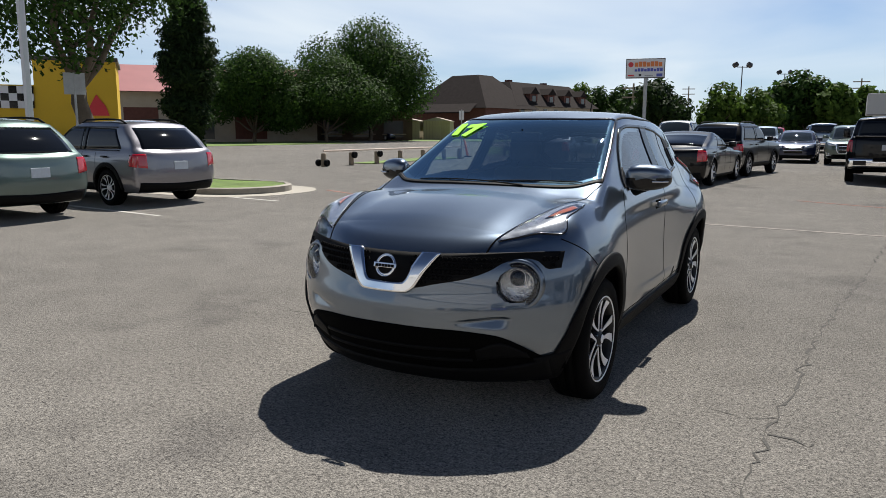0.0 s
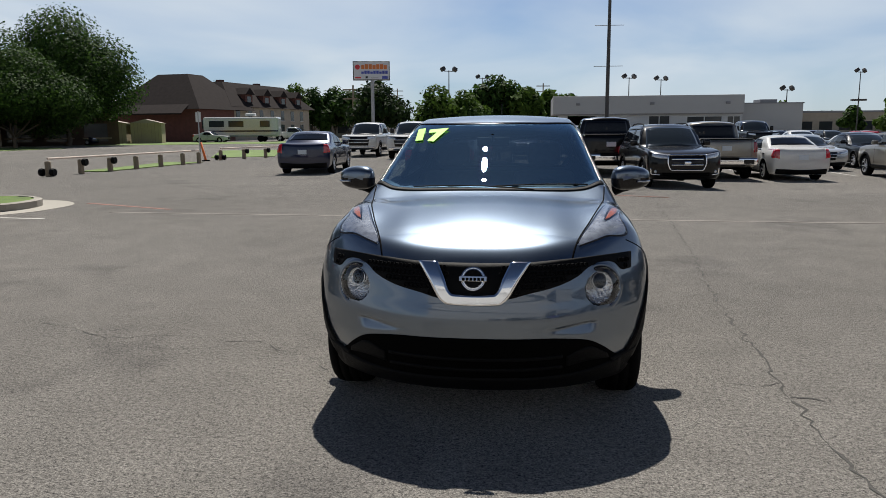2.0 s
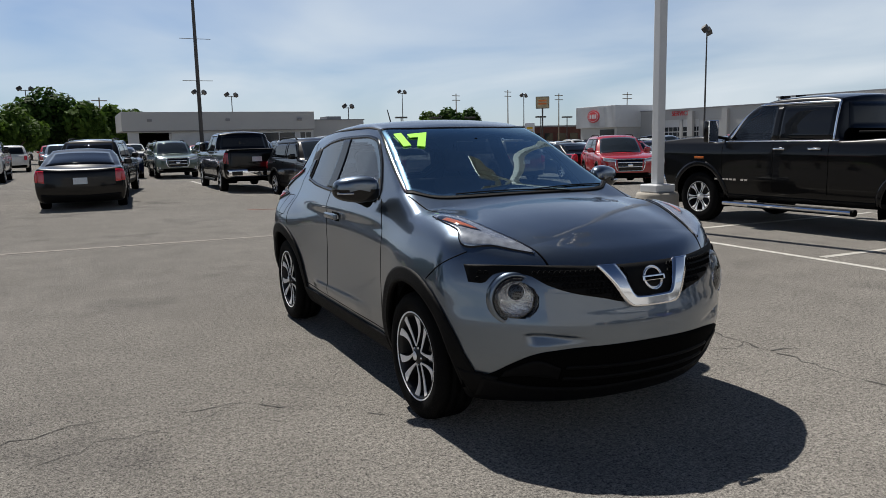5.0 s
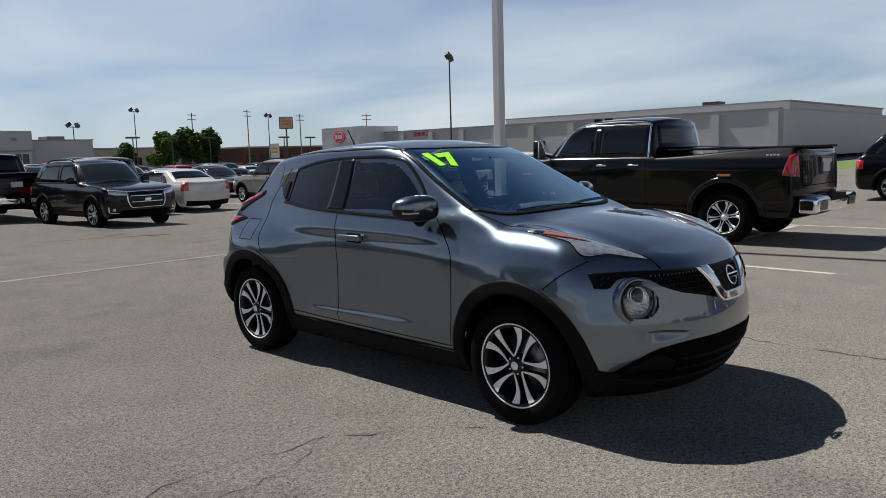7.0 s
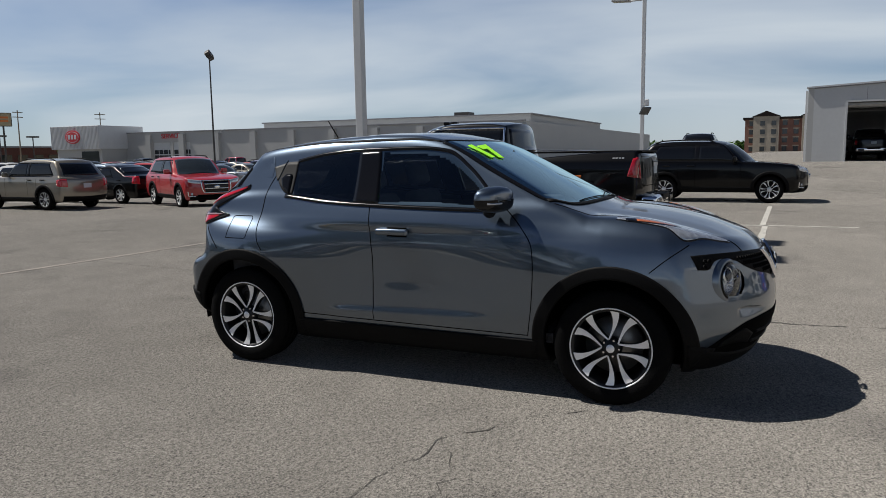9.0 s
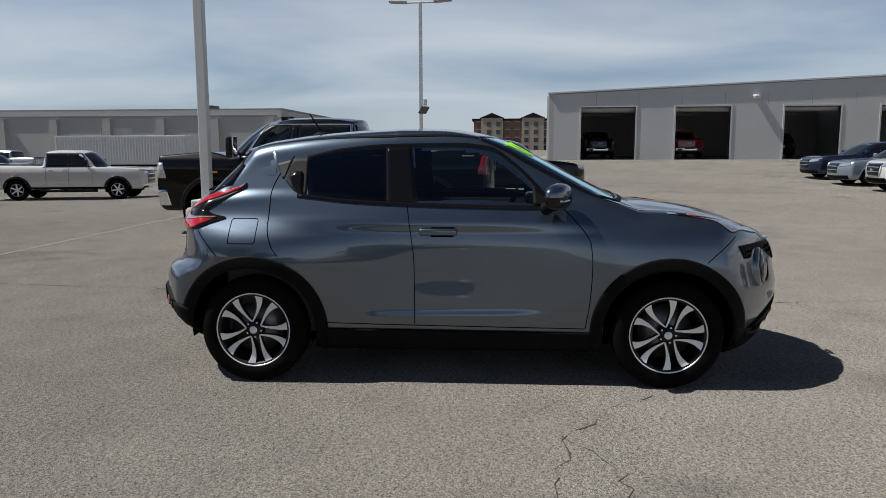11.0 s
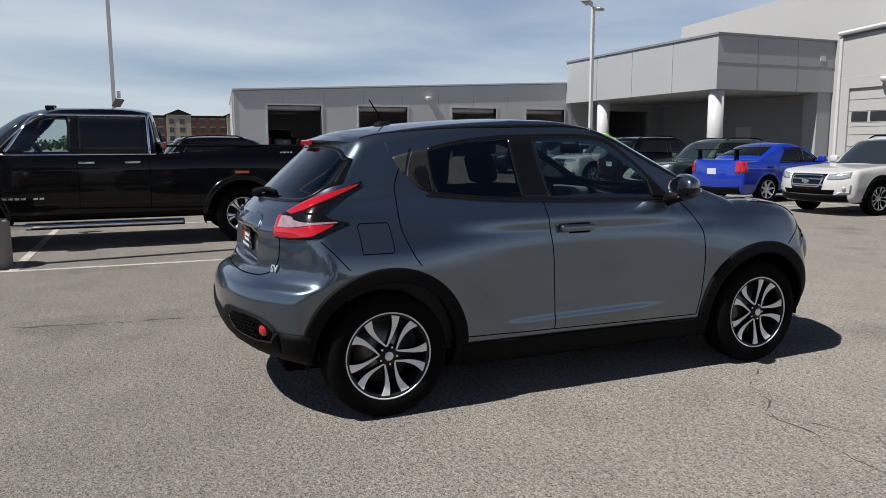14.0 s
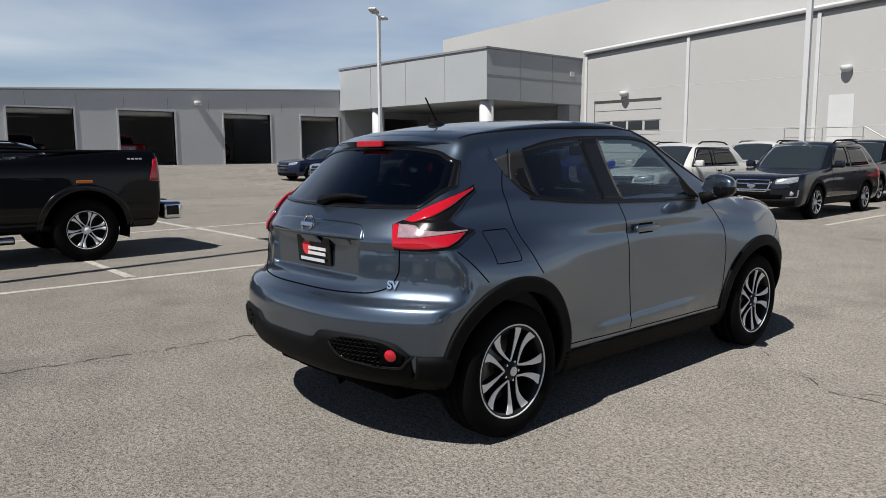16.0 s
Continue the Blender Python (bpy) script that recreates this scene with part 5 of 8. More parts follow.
def build_kind(name, L, W, H, zb, hood, belt, deck, cowl, ws, rt, rb, wheelbase, R, back="y", rails=False, truck=False, clad=False, style="plain", spokes=7, grid=(30, 76, 30), wing=False, clear=False):
    bd = kind_body(L, W, H, zb, hood, belt, deck, cowl, ws, rt, rb, wheelbase, R, 0.026 if truck else 0.045, truck)
    w, a, b, ax = W / 2, -L / 2, L / 2, wheelbase / 2
    car = thing(name, category="car")
    BODIES[name] = bd
    ar = R + (0.13 if clear else 0.07)
    ym = 0.5 * (cowl + rt) + 0.12
    zl, zh = belt + 0.025, H - 0.145
    def hole(c):
        x, y, z = np.abs(c[:, 0]), c[:, 1], c[:, 2]
        o = np.zeros(len(c), bool)
        for q in (-ax, ax):
            o |= (x > w * 0.66) & ((np.hypot(y - q, z - R) < ar - 0.01) | ((np.abs(y - q) < ar - 0.015) & (z < R)))
        if clear:
            o |= (x > w * 0.5) & inside(y, z, [(ym - 0.06, zl + 0.02), (cowl + 0.48, zl + 0.02), (cowl + 0.56, zl + 0.06), (ws + 0.25, zh - 0.02), (ym - 0.06, zh - 0.02)])
        return o
    part("body", bd.shell(*grid, hole), M["p_grey"], car, "", True)
    gl = M["car_glass"]
    for s in (-1, 1):
        part("front_window", bd.patch("x", [(ym - 0.04, zl), (cowl + 0.42, zl)], [(ym - 0.04, zh), (ws + 0.22, zh), (cowl + 0.52, zl + 0.05)], s, 16, 6, 0.004, 0 if clear else 0.008), M["g_front"] if clear else gl, car, "", True)
        if not truck:
            part("rear_window_side", bd.patch("x", [(rt - 0.02 if rb - rt > 0.6 else rt + 0.05, zl + 0.02), (ym + 0.06, zl)], [(rt - 0.25, zh - 0.02), (ym + 0.06, zh)], s, 16, 6, 0.004, 0.008), gl, car, "", True)
        else:
            part("window_frame", join(bd.strip("x", [(rt - 0.07, zl - 0.012), (rt - 0.09, zh + 0.01), (ws + 0.22, zh + 0.014), (cowl + 0.47, zl + 0.03)], 0.03, s, 60, 0.009, 0.012)), M["chrome"], car, "", True)
            mz_ = bd.cast("x", [ax], [R + ar + 0.10], s)[0]
            part("side_marker", moved(box(-0.012, -0.10, -0.018, 0.012, 0.10, 0.018, 0.005), pose(mz_[0] + s * 0.008, ax, R + ar + 0.085)), M["amber"], car)
            part("rear_window_side", bd.patch("x", [(rt - 0.10, zl), (ym + 0.06, zl)], [(rt - 0.12, zh - 0.01), (ym + 0.06, zh)], s, 16, 6, 0.004, 0.008), gl, car, "", True)
        part("window_trim", join(bd.strip("x", [(rt + 0.02, zl - 0.012), (cowl + 0.4, zl - 0.012)], 0.022, s, 30, 0.007, 0.012), bd.strip("x", [(rt - 0.2, zh + 0.004), (ws + 0.2, zh + 0.012), (cowl + 0.45, zl + 0.03)], 0.018, s, 40, 0.007, 0.012)), M["chrome"] if truck else M["gloss_black"], car, "", True)
        part("pillar_cover", bd.patch("x", [(ym + 0.07, zl), (ym - 0.05, zl)], [(ym + 0.07, zh), (ym - 0.05, zh)], s, 5, 6, 0.006, 0.01), M["gloss_black"], car, "", True)
        for yy in ((ym + 0.03,), (cowl + 0.36,), (rt - 0.10 if truck else ax - R - 0.02,)):
            part("shut_line", bd.strip("x", [(yy[0], belt - 0.02), (yy[0] + 0.02, 0.5 * (zb + belt)), (yy[0] + 0.01, zb + 0.16)], 0.009, s, 20, 0.0015, 0.006, 2), M["dark"], car, "", True)
        for yy in (ym + 0.16, rt - 0.30 if truck else ax - 0.05):
            hx = bd.cast("x", [yy], [belt - 0.10], s)[0][0]
            part("door_handle", moved(box(-0.015, -0.10, -0.016, 0.015, 0.10, 0.016, 0.008), pose(hx + s * 0.02, yy, belt - 0.10)), M["chrome"] if truck else M["gloss_black"], car, "", True)
        part("sill_cladding", bd.patch("x", [(ax - R, zb + 0.02), (-ax + R, zb + 0.02)], [(ax - R, zb + (0.16 if clad else 0.09)), (-ax + R, zb + (0.16 if clad else 0.09))], s, 24, 5, 0.008, 0.02), M["black"], car, "", True)
        for q in (-ax, ax):
            ang = np.linspace(radians(-4), radians(184), 40)
            if clad or truck:
                r0, r1 = ar - 0.025, ar + 0.055
                part("wheel_arch_flare", bd.patch2("x", np.stack([q + r0 * np.cos(ang), R + r0 * np.sin(ang)], 1), np.stack([q + r1 * np.cos(ang), R + r1 * np.sin(ang)], 1), s, 0.012, 0.02, 4), M["gloss_black"] if truck else M["black"], car, "", True)
            else:
                r0, r1 = ar - 0.03, ar + 0.01
                part("wheel_arch_edge", bd.patch2("x", np.stack([q + r0 * np.cos(ang), R + r0 * np.sin(ang)], 1), np.stack([q + r1 * np.cos(ang), R + r1 * np.sin(ang)], 1), s, 0.003, 0.02, 3), M["p_grey"], car, "", True)
            tt = np.linspace(-0.25, math.pi + 0.25, 22)
            wl_ = [(s * x, q + (ar + 0.01) * math.cos(t), R + (ar + 0.01) * math.sin(t)) for x in (w - 0.03, w * 0.55) for t in tt]
            part("wheel_well", join((wl_, [(i, i + 1, 23 + i, 22 + i) for i in range(21)]), prism([(q + ar * math.cos(t), R + ar * math.sin(t)) for t in tt], s * w * 0.55, s * w * 0.53, "x")), M["dark"], car)
        # door mirror
        mz = belt + 0.08
        if not clear:
            part("door_mirror", join(moved(box(-0.10, -0.05, -0.075, 0.10, 0.06, 0.075, 0.035, 3), pose(s * (w + 0.06), cowl + 0.52, mz + (0.08 if truck else 0)) @ Matrix.Diagonal((1, 1, 1.9 if truck else 1, 1))), tube([(s * (w - 0.12), cowl + 0.55, mz - 0.04), (s * w, cowl + 0.53, mz - 0.03)], 0.03, 8)), M["p_grey"] if not truck else M["gloss_black"], car, "", True)
        # lamps
        zt = hood - 0.10
        part("head_lamp", bd.patch("y", [(s * w * 0.50, zt - 0.13), (s * w * 0.74, zt - 0.12), (s * w * 0.90, zt - 0.08)], [(s * w * 0.50, zt - 0.03), (s * w * 0.74, zt + 0.0), (s * w * 0.90, zt + 0.02)], -1, 14, 6, 0.008, 0.02), M["clear_lens"], car, "", True)
        if truck:
            tz0, tz1, tx = deck - 0.44, deck - 0.10, 0.86
        elif back == "y":
            tz0, tz1, tx = deck - 0.34, deck - 0.08, 0.74
        else:
            tz0, tz1, tx = deck - 0.34, deck - 0.05, 0.78
        part("tail_lamp", bd.patch("y", [(s * w * tx, tz0), (s * w * 0.91, tz0 + 0.02)], [(s * w * tx, tz1), (s * w * 0.91, tz1)], 1, 10, 8, 0.008, 0.02), M["dark_red_lens"] if truck else M["red_lens"], car, "", True)
        part("tail_lamp_side", bd.patch("x", [(b - 0.30, tz0 + 0.04), (b - 0.14, tz0 + 0.02)], [(b - 0.30 if not truck else b - 0.22, tz1 - 0.02), (b - 0.14, tz1)], s, 8, 8, 0.008, 0.02), M["dark_red_lens"] if truck else M["red_lens"], car, "", True)
        if rails:
            ys = np.linspace(ws + 0.35, rt - 0.1, 10)
            rx = s * (w - 0.32)
            zz = bd.cast("z", np.full(10, rx), ys)[:, 2]
            part("roof_rail", tube([(rx, y, z + (0.045 if 0 < i < 9 else 0.0)) for i, (y, z) in enumerate(zip(ys, zz))], 0.018, 8), M["black"], car, "", True)
    k = w - 0.20
    part("windscreen", bd.patch("z", [(-k, cowl + 0.17), (-k * 0.6, cowl + 0.05), (0, cowl + 0.01), (k * 0.6, cowl + 0.05), (k, cowl + 0.17)], [(-k + 0.12, ws + 0.10), (0, ws - 0.02), (k - 0.12, ws + 0.10)], 1, 20, 10, 0.004, 0.008), M["car_ws"], car, "", True)
    if back == "z":
        part("rear_glass", bd.patch("z", [(-k + 0.14, rt + 0.02), (0, rt + 0.08), (k - 0.14, rt + 0.02)], [(-k + 0.02, rb - 0.22), (0, rb - 0.10), (k - 0.02, rb - 0.22)], 1, 18, 8, 0.004, 0.008), gl, car, "", True)
    else:
        part("rear_glass", bd.patch("y", [(-k + 0.03, belt + 0.04), (k - 0.03, belt + 0.04)], [(-k + 0.12, H - 0.15), (k - 0.12, H - 0.15)], 1, 18, 8, 0.004, 0.008), gl, car, "", True)
    gw = w * (0.62 if truck else 0.46)
    gz0, gz1 = (zb + 0.22, hood - 0.10) if truck else (zb + 0.24, hood - 0.12)
    g = part("grille", bd.patch("y", [(-gw * 0.85, gz0), (gw * 0.85, gz0)], [(-gw, gz1), (gw, gz1)], -1, 20, 6, 0.006, 0.02), M["gloss_black"], car, "", True)
    for t in (0.35, 0.7):
        zz = gz0 + (gz1 - gz0) * t
        part("grille_bar", bd.strip("y", [(-gw * 0.92, zz), (0, zz), (gw * 0.92, zz)], 0.03, -1, 20, 0.016, 0.015), M["chrome"], g, "", True)
    part("front_skirt", bd.patch("y", [(-w * 0.86, zb + 0.03), (0, zb + 0.02), (w * 0.86, zb + 0.03)], [(-w * 0.86, zb + 0.17), (0, zb + 0.15), (w * 0.86, zb + 0.17)], -1, 24, 5, 0.008, 0.02), M["chrome"] if truck else M["black"], car, "", True)
    if truck:
        bp_ = part("rear_bumper", join(box(-w * 0.94, b - 0.10, zb + 0.08, w * 0.94, b + 0.17, zb + 0.32, 0.05, 3)), M["chrome"], car, "chrome step bumper", True)
        for s in (-1, 1):
            part("bumper_inset", join(box(s * w * 0.945 - 0.012, b - 0.06, zb + 0.14, s * w * 0.945 + 0.004, b + 0.11, zb + 0.27, 0.006), box(s * w * 0.66 - 0.16, b + 0.165, zb + 0.13, s * w * 0.66 + 0.16, b + 0.176, zb + 0.26, 0.005)), M["gloss_black"], bp_)
        part("bumper_step", box(-w * 0.35, b + 0.02, zb + 0.24, w * 0.35, b + 0.18, zb + 0.33, 0.01), M["black"], bp_)
        part("bed_cover", box(-w * 0.82, rt + 0.22, deck - 0.02, w * 0.82, b - 0.10, deck + 0.012, 0.01), M["black"], car)
        part("tailgate_line", bd.strip("y", [(-w * 0.78, deck - 0.05), (-w * 0.80, deck - 0.55), (w * 0.80, deck - 0.55), (w * 0.78, deck - 0.05)], 0.012, 1, 60, 0.002, 0.006, 2), M["dark"], car, "", True)
        for s in (-1, 1):
            part("side_step", tube([(s * (w - 0.02), -ax + 0.75, zb - 0.06), (s * (w - 0.02), ax - 0.85, zb - 0.06)], 0.05, 10), M["black"], car)
        part("axle_beam", tube([(-w * 0.8, ax, R), (w * 0.8, ax, R)], 0.09, 10), M["dark"], car)
    else:
        part("rear_skirt", bd.patch("y", [(-w * 0.88, zb + 0.03), (0, zb + 0.02), (w * 0.88, zb + 0.03)], [(-w * 0.88, zb + 0.20), (0, zb + 0.17), (w * 0.88, zb + 0.20)], 1, 24, 5, 0.008, 0.02), M["black"], car, "", True)
    py = bd.cast("y", [0.0], [deck - 0.30], 1)[0][1]
    part("licence_plate", box(-0.15, py - 0.005, deck - 0.375, 0.15, py + 0.012, deck - 0.225, 0.004), M["plate"], car)
    if wing:
        part("rear_wing", join(box(-w * 0.75, b - 0.30, deck + 0.22, w * 0.75, b - 0.06, deck + 0.25, 0.01), box(-w * 0.72, b - 0.24, deck - 0.02, -w * 0.68, b - 0.12, deck + 0.23), box(w * 0.68, b - 0.24, deck - 0.02, w * 0.72, b - 0.12, deck + 0.23)), M["gloss_black"], car)
    part("under_floor", box(-w * 0.6, a + 0.4, zb + 0.01, w * 0.6, b - 0.4, zb + 0.12), M["dark"], car)
    add_wheels(car, w - 0.115, (-ax, ax), R, 0.22, R * (0.60 if truck else 0.66), spokes, style)
    return car


M["car_glass"] = plain("parked_car_glass", (0.006, 0.007, 0.009), 0.03, vary=0, spec=0.35)
M["car_ws"] = plain("parked_car_windscreen", (0.02, 0.026, 0.032), 0.03, vary=0, spec=0.5)
PROTO, FIRST = {}, {}
PROTO["sedan"] = build_kind("sedan", 4.75, 1.82, 1.46, 0.20, 0.90, 0.97, 1.06, -0.92, -0.10, 0.95, 1.65, 2.78, 0.33, "z")
PROTO["fastback"] = build_kind("fastback_car", 4.95, 1.93, 1.42, 0.18, 0.86, 0.98, 0.98, -0.85, -0.05, 0.85, 2.15, 2.92, 0.35, "z")
PROTO["winged"] = build_kind("sports_sedan", 4.60, 1.80, 1.47, 0.20, 0.92, 0.97, 1.06, -0.90, -0.12, 0.90, 1.62, 2.65, 0.33, "z", wing=True)
PROTO["suv"] = build_kind("sport_utility_car", 4.65, 1.86, 1.70, 0.27, 1.04, 1.10, 1.10, -1.0, -0.30, 1.75, 2.20, 2.72, 0.36, "y", rails=True, clad=True, style="petal", spokes=5)
PROTO["wagon"] = build_kind("estate_car", 4.75, 1.80, 1.60, 0.26, 0.95, 1.02, 1.06, -0.95, -0.20, 1.70, 2.24, 2.70, 0.345, "y", rails=True, clad=True, style="petal", spokes=5)
PROTO["pickup"] = build_kind("pickup_truck", 5.85, 2.0, 1.93, 0.42, 1.22, 1.26, 1.34, -1.30, -0.68, 0.86, 1.0, 3.70, 0.40, "y", truck=True, spokes=6, grid=(34, 96, 34))
PROTO["heavy"] = build_kind("heavy_pickup_truck", 5.90, 2.0, 1.99, 0.40, 1.36, 1.30, 1.43, -1.72, -1.02, 0.62, 0.74, 3.64, 0.41, "y", truck=True, style="petal", spokes=6, grid=(60, 180, 70), clear=True)


def dress_heavy():
    """Badges, mirrors, markers and step of the big truck."""
    car, bd = PROTO["heavy"], BODIES["heavy_pickup_truck"]
    for s in (-1, 1):
        for k in range(9):
            if k != 6:
                q = bd.cast("x", [-1.44 + k * 0.074], [0.72], s)[0]
                part("badge_stroke", box(q[0] - 0.004, q[1] - 0.028, 0.706, q[0] + 0.006 if s > 0 else q[0] - 0.006, q[1] + 0.028, 0.734), M["chrome"], car)
        for k in range(4):
            q = bd.cast("x", [2.42 + k * 0.05], [1.32], s)[0]
            part("bed_badge", box(q[0] - 0.006, q[1] - 0.018, 1.305, q[0] + 0.006, q[1] + 0.018, 1.332), M["sign_white"], car)
        q = bd.cast("x", [-1.82], [1.10], s)[0]
        part("front_marker", moved(box(-0.012, -0.10, -0.018, 0.012, 0.10, 0.018, 0.005), pose(q[0] + s * 0.010, -1.82, 1.06)), M["amber"], car)
        mir = part("tow_mirror", moved(box(-0.10, -0.07, -0.17, 0.10, 0.07, 0.17, 0.04, 3), pose(s * 1.20, -1.40, 1.48)), M["gloss_black"], car, "tall tow mirror with chrome edge", True)
        part("mirror_edge", moved(box(-0.105, -0.012, -0.175, 0.105, 0.012, 0.175, 0.01, 2), pose(s * 1.20, -1.34, 1.48)), M["chrome"], mir)
        part("mirror_arm", tube([(s * 0.88, -1.36, 1.36), (s * 1.12, -1.40, 1.40)], 0.025, 8), M["black"], mir)
        for z0, z1, y1, mt, nm in ((0.96, 1.22, -2.62, "clear_lens", "corner_lamp"), (0.50, 0.76, -2.56, "chrome", "bumper_corner")):
            part(nm, bd.patch("x", [(y1, z0), (-2.86, z0)], [(y1 - 0.06, z1), (-2.86, z1)], s, 10, 6, 0.010, 0.02), M[mt], car, "", True)
        part("step_cap", tube([(s * 1.03, -1.25, 0.345), (s * 1.03, 0.95, 0.345)], 0.034, 10), M["chrome"], car)
    for x in (-0.35, 0.0, 0.35):
        q = bd.cast("z", [x], [-0.72])[0]
        part("roof_marker", moved(box(-0.05, -0.06, -0.01, 0.05, 0.06, 0.04, 0.012, 2), pose(q[0], q[1], q[2])), M["gloss_black"], car)
    q = bd.cast("y", [0.0], [1.22], 1)[0]
    part("tailgate_badge", box(-0.26, q[1] - 0.005, 1.16, 0.26, q[1] + 0.012, 1.27, 0.006), M["gloss_black"], car)
    for k in range(4):
        part("badge_letter", box(-0.21 + k * 0.11, q[1] + 0.012, 1.185, -0.13 + k * 0.11, q[1] + 0.018, 1.245), M["sign_white"], car)
    # cabin behind the clear front glass
    # floor, and an added dark upright sheet for the shaded rear of the cab
    part("cabin_floor", join(box(-0.82, -1.35, 0.70, 0.82, 0.55, 0.78), box(-0.80, 0.50, 0.78, 0.80, 0.56, 1.80)), M["dark"], car)
    part("dashboard", box(-0.80, -1.42, 1.10, 0.80, -1.02, 1.33, 0.06, 3), M["seat"], car, "", True)
    for x in (-0.42, 0.42):
        seat = part("front_seat", join(box(x - 0.27, -0.62, 0.80, x + 0.27, -0.10, 1.02, 0.06, 3), moved(box(-0.26, -0.07, 0.0, 0.26, 0.07, 0.66, 0.06, 3), pose(x, -0.12, 0.98, -14))), M["seat"], car, "dark leather front seat", True)
        part("headrest", moved(box(-0.14, -0.05, 0.68, 0.14, 0.05, 0.84, 0.04, 3), pose(x, -0.12, 0.98, -14)), M["seat"], seat, "", True)
    part("steering_wheel", moved(lathe([(0.185 + 0.016 * math.cos(a), 0.016 * math.sin(a)) for a in np.linspace(0, 2 * math.pi, 10)], 28, "z", False), pose(0.42, -0.86, 1.30, -62)), M["black"], car, "", True)


def dress_face(kind, name, gz0, gz1, gw, half):
    """Chrome grille surround, lower corner blades, emblem and badge on the nose."""
    car, bd = PROTO[kind], BODIES[name]
    ring = [(-gw, gz1), (-gw * 1.04, (gz0 + gz1) / 2 + 0.03), (-gw * 0.82, gz0), (gw * 0.82, gz0), (gw * 1.04, (gz0 + gz1) / 2 + 0.03), (gw, gz1)]
    part("grille_surround", join(bd.strip("y", ring, 0.024, -1, 60, 0.020, 0.02), bd.strip("y", [(-gw, gz1), (gw, gz1)], 0.024, -1, 20, 0.020, 0.02)), M["chrome"], car, "", True)
    q = bd.cast("y", [0.0], [(gz0 + gz1) / 2], -1)[0]
    part("nose_emblem", moved(lathe([(0.0, -0.01), (0.06, -0.008), (0.068, 0.0), (0.068, 0.02)], 24, "y", False), pose(0, q[1] - 0.025, q[2]) @ Matrix.Diagonal((1.3, 1, 0.75, 1))), M["chrome"], car, "", True)
    for s in (-1, 1):
        part("corner_blade", bd.strip("y", [(s * half * 0.92, gz0 + 0.04), (s * half * 0.90, gz0 - 0.10), (s * half * 0.70, gz0 - 0.12)], 0.02, -1, 20, 0.014, 0.02), M["chrome"], car, "", True)
        f = bd.cast("y", [s * half * 0.80], [gz0 - 0.04], -1)[0]
        part("fog_lamp", moved(lathe([(0.0, -0.012), (0.035, -0.010), (0.045, 0.0), (0.045, 0.03)], 18, "y", False), Matrix.Translation(f)), M["clear_lens"], car, "", True)
    part("nose_intake", bd.patch("y", [(-half * 0.62, gz0 - 0.15), (half * 0.62, gz0 - 0.15)], [(-half * 0.66, gz0 - 0.06), (half * 0.66, gz0 - 0.06)], -1, 24, 5, 0.008, 0.02), M["dark"], car, "", True)


dress_heavy()
dress_face("suv", "sport_utility_car", 0.52, 0.90, 0.46, 0.93)
dress_face("wagon", "estate_car", 0.58, 0.80, 0.34, 0.90)


def park(kind, x, y, rz, paint, label, group="cars parked on the lot", lite=False):
    z = float(ground_z(x, y))
    m = pose(x, y, z, 0, 0, rz)
    if kind in FIRST:
        car = copy_thing(PROTO[kind], m)
    else:
        FIRST[kind] = car = PROTO[kind]
        car.matrix_basis = m
    for o in car.children:
        if o.type == "MESH" and o.data.materials[0] == M["p_grey"]:
            o.material_slots[0].link = "OBJECT"
            o.material_slots[0].material = M[paint]
    if lite:
        for o in list(car.children_recursive):
            if o.name.split(".")[0] in ("door_handle", "shut_line", "pillar_cover", "sill_cladding", "wheel_well", "wheel_arch_edge", "barrel", "under_floor", "grille_bar", "side_step", "axle_beam", "tail_lamp_side", "bumper_step", "tailgate_line", "window_trim"):
                bpy.data.objects.remove(o)
    return tagged(car, label, "car", group)


NAMES = {"sedan": "saloon car", "fastback": "fastback car", "winged": "sports saloon with a rear wing", "suv": "sport utility car", "wagon": "estate car", "pickup": "pickup truck", "heavy": "crew-cab pickup truck"}
TONES = {"p_teal": "grey-green", "p_lilac": "silver-grey", "p_black": "black", "p_white": "white", "p_silver": "silver", "p_grey": "grey", "p_tan": "champagne", "p_red": "red", "p_blue": "bright blue", "p_navy": "navy blue", "p_green": "dark green", "p_ice": "ice blue", "p_charcoal": "charcoal"}
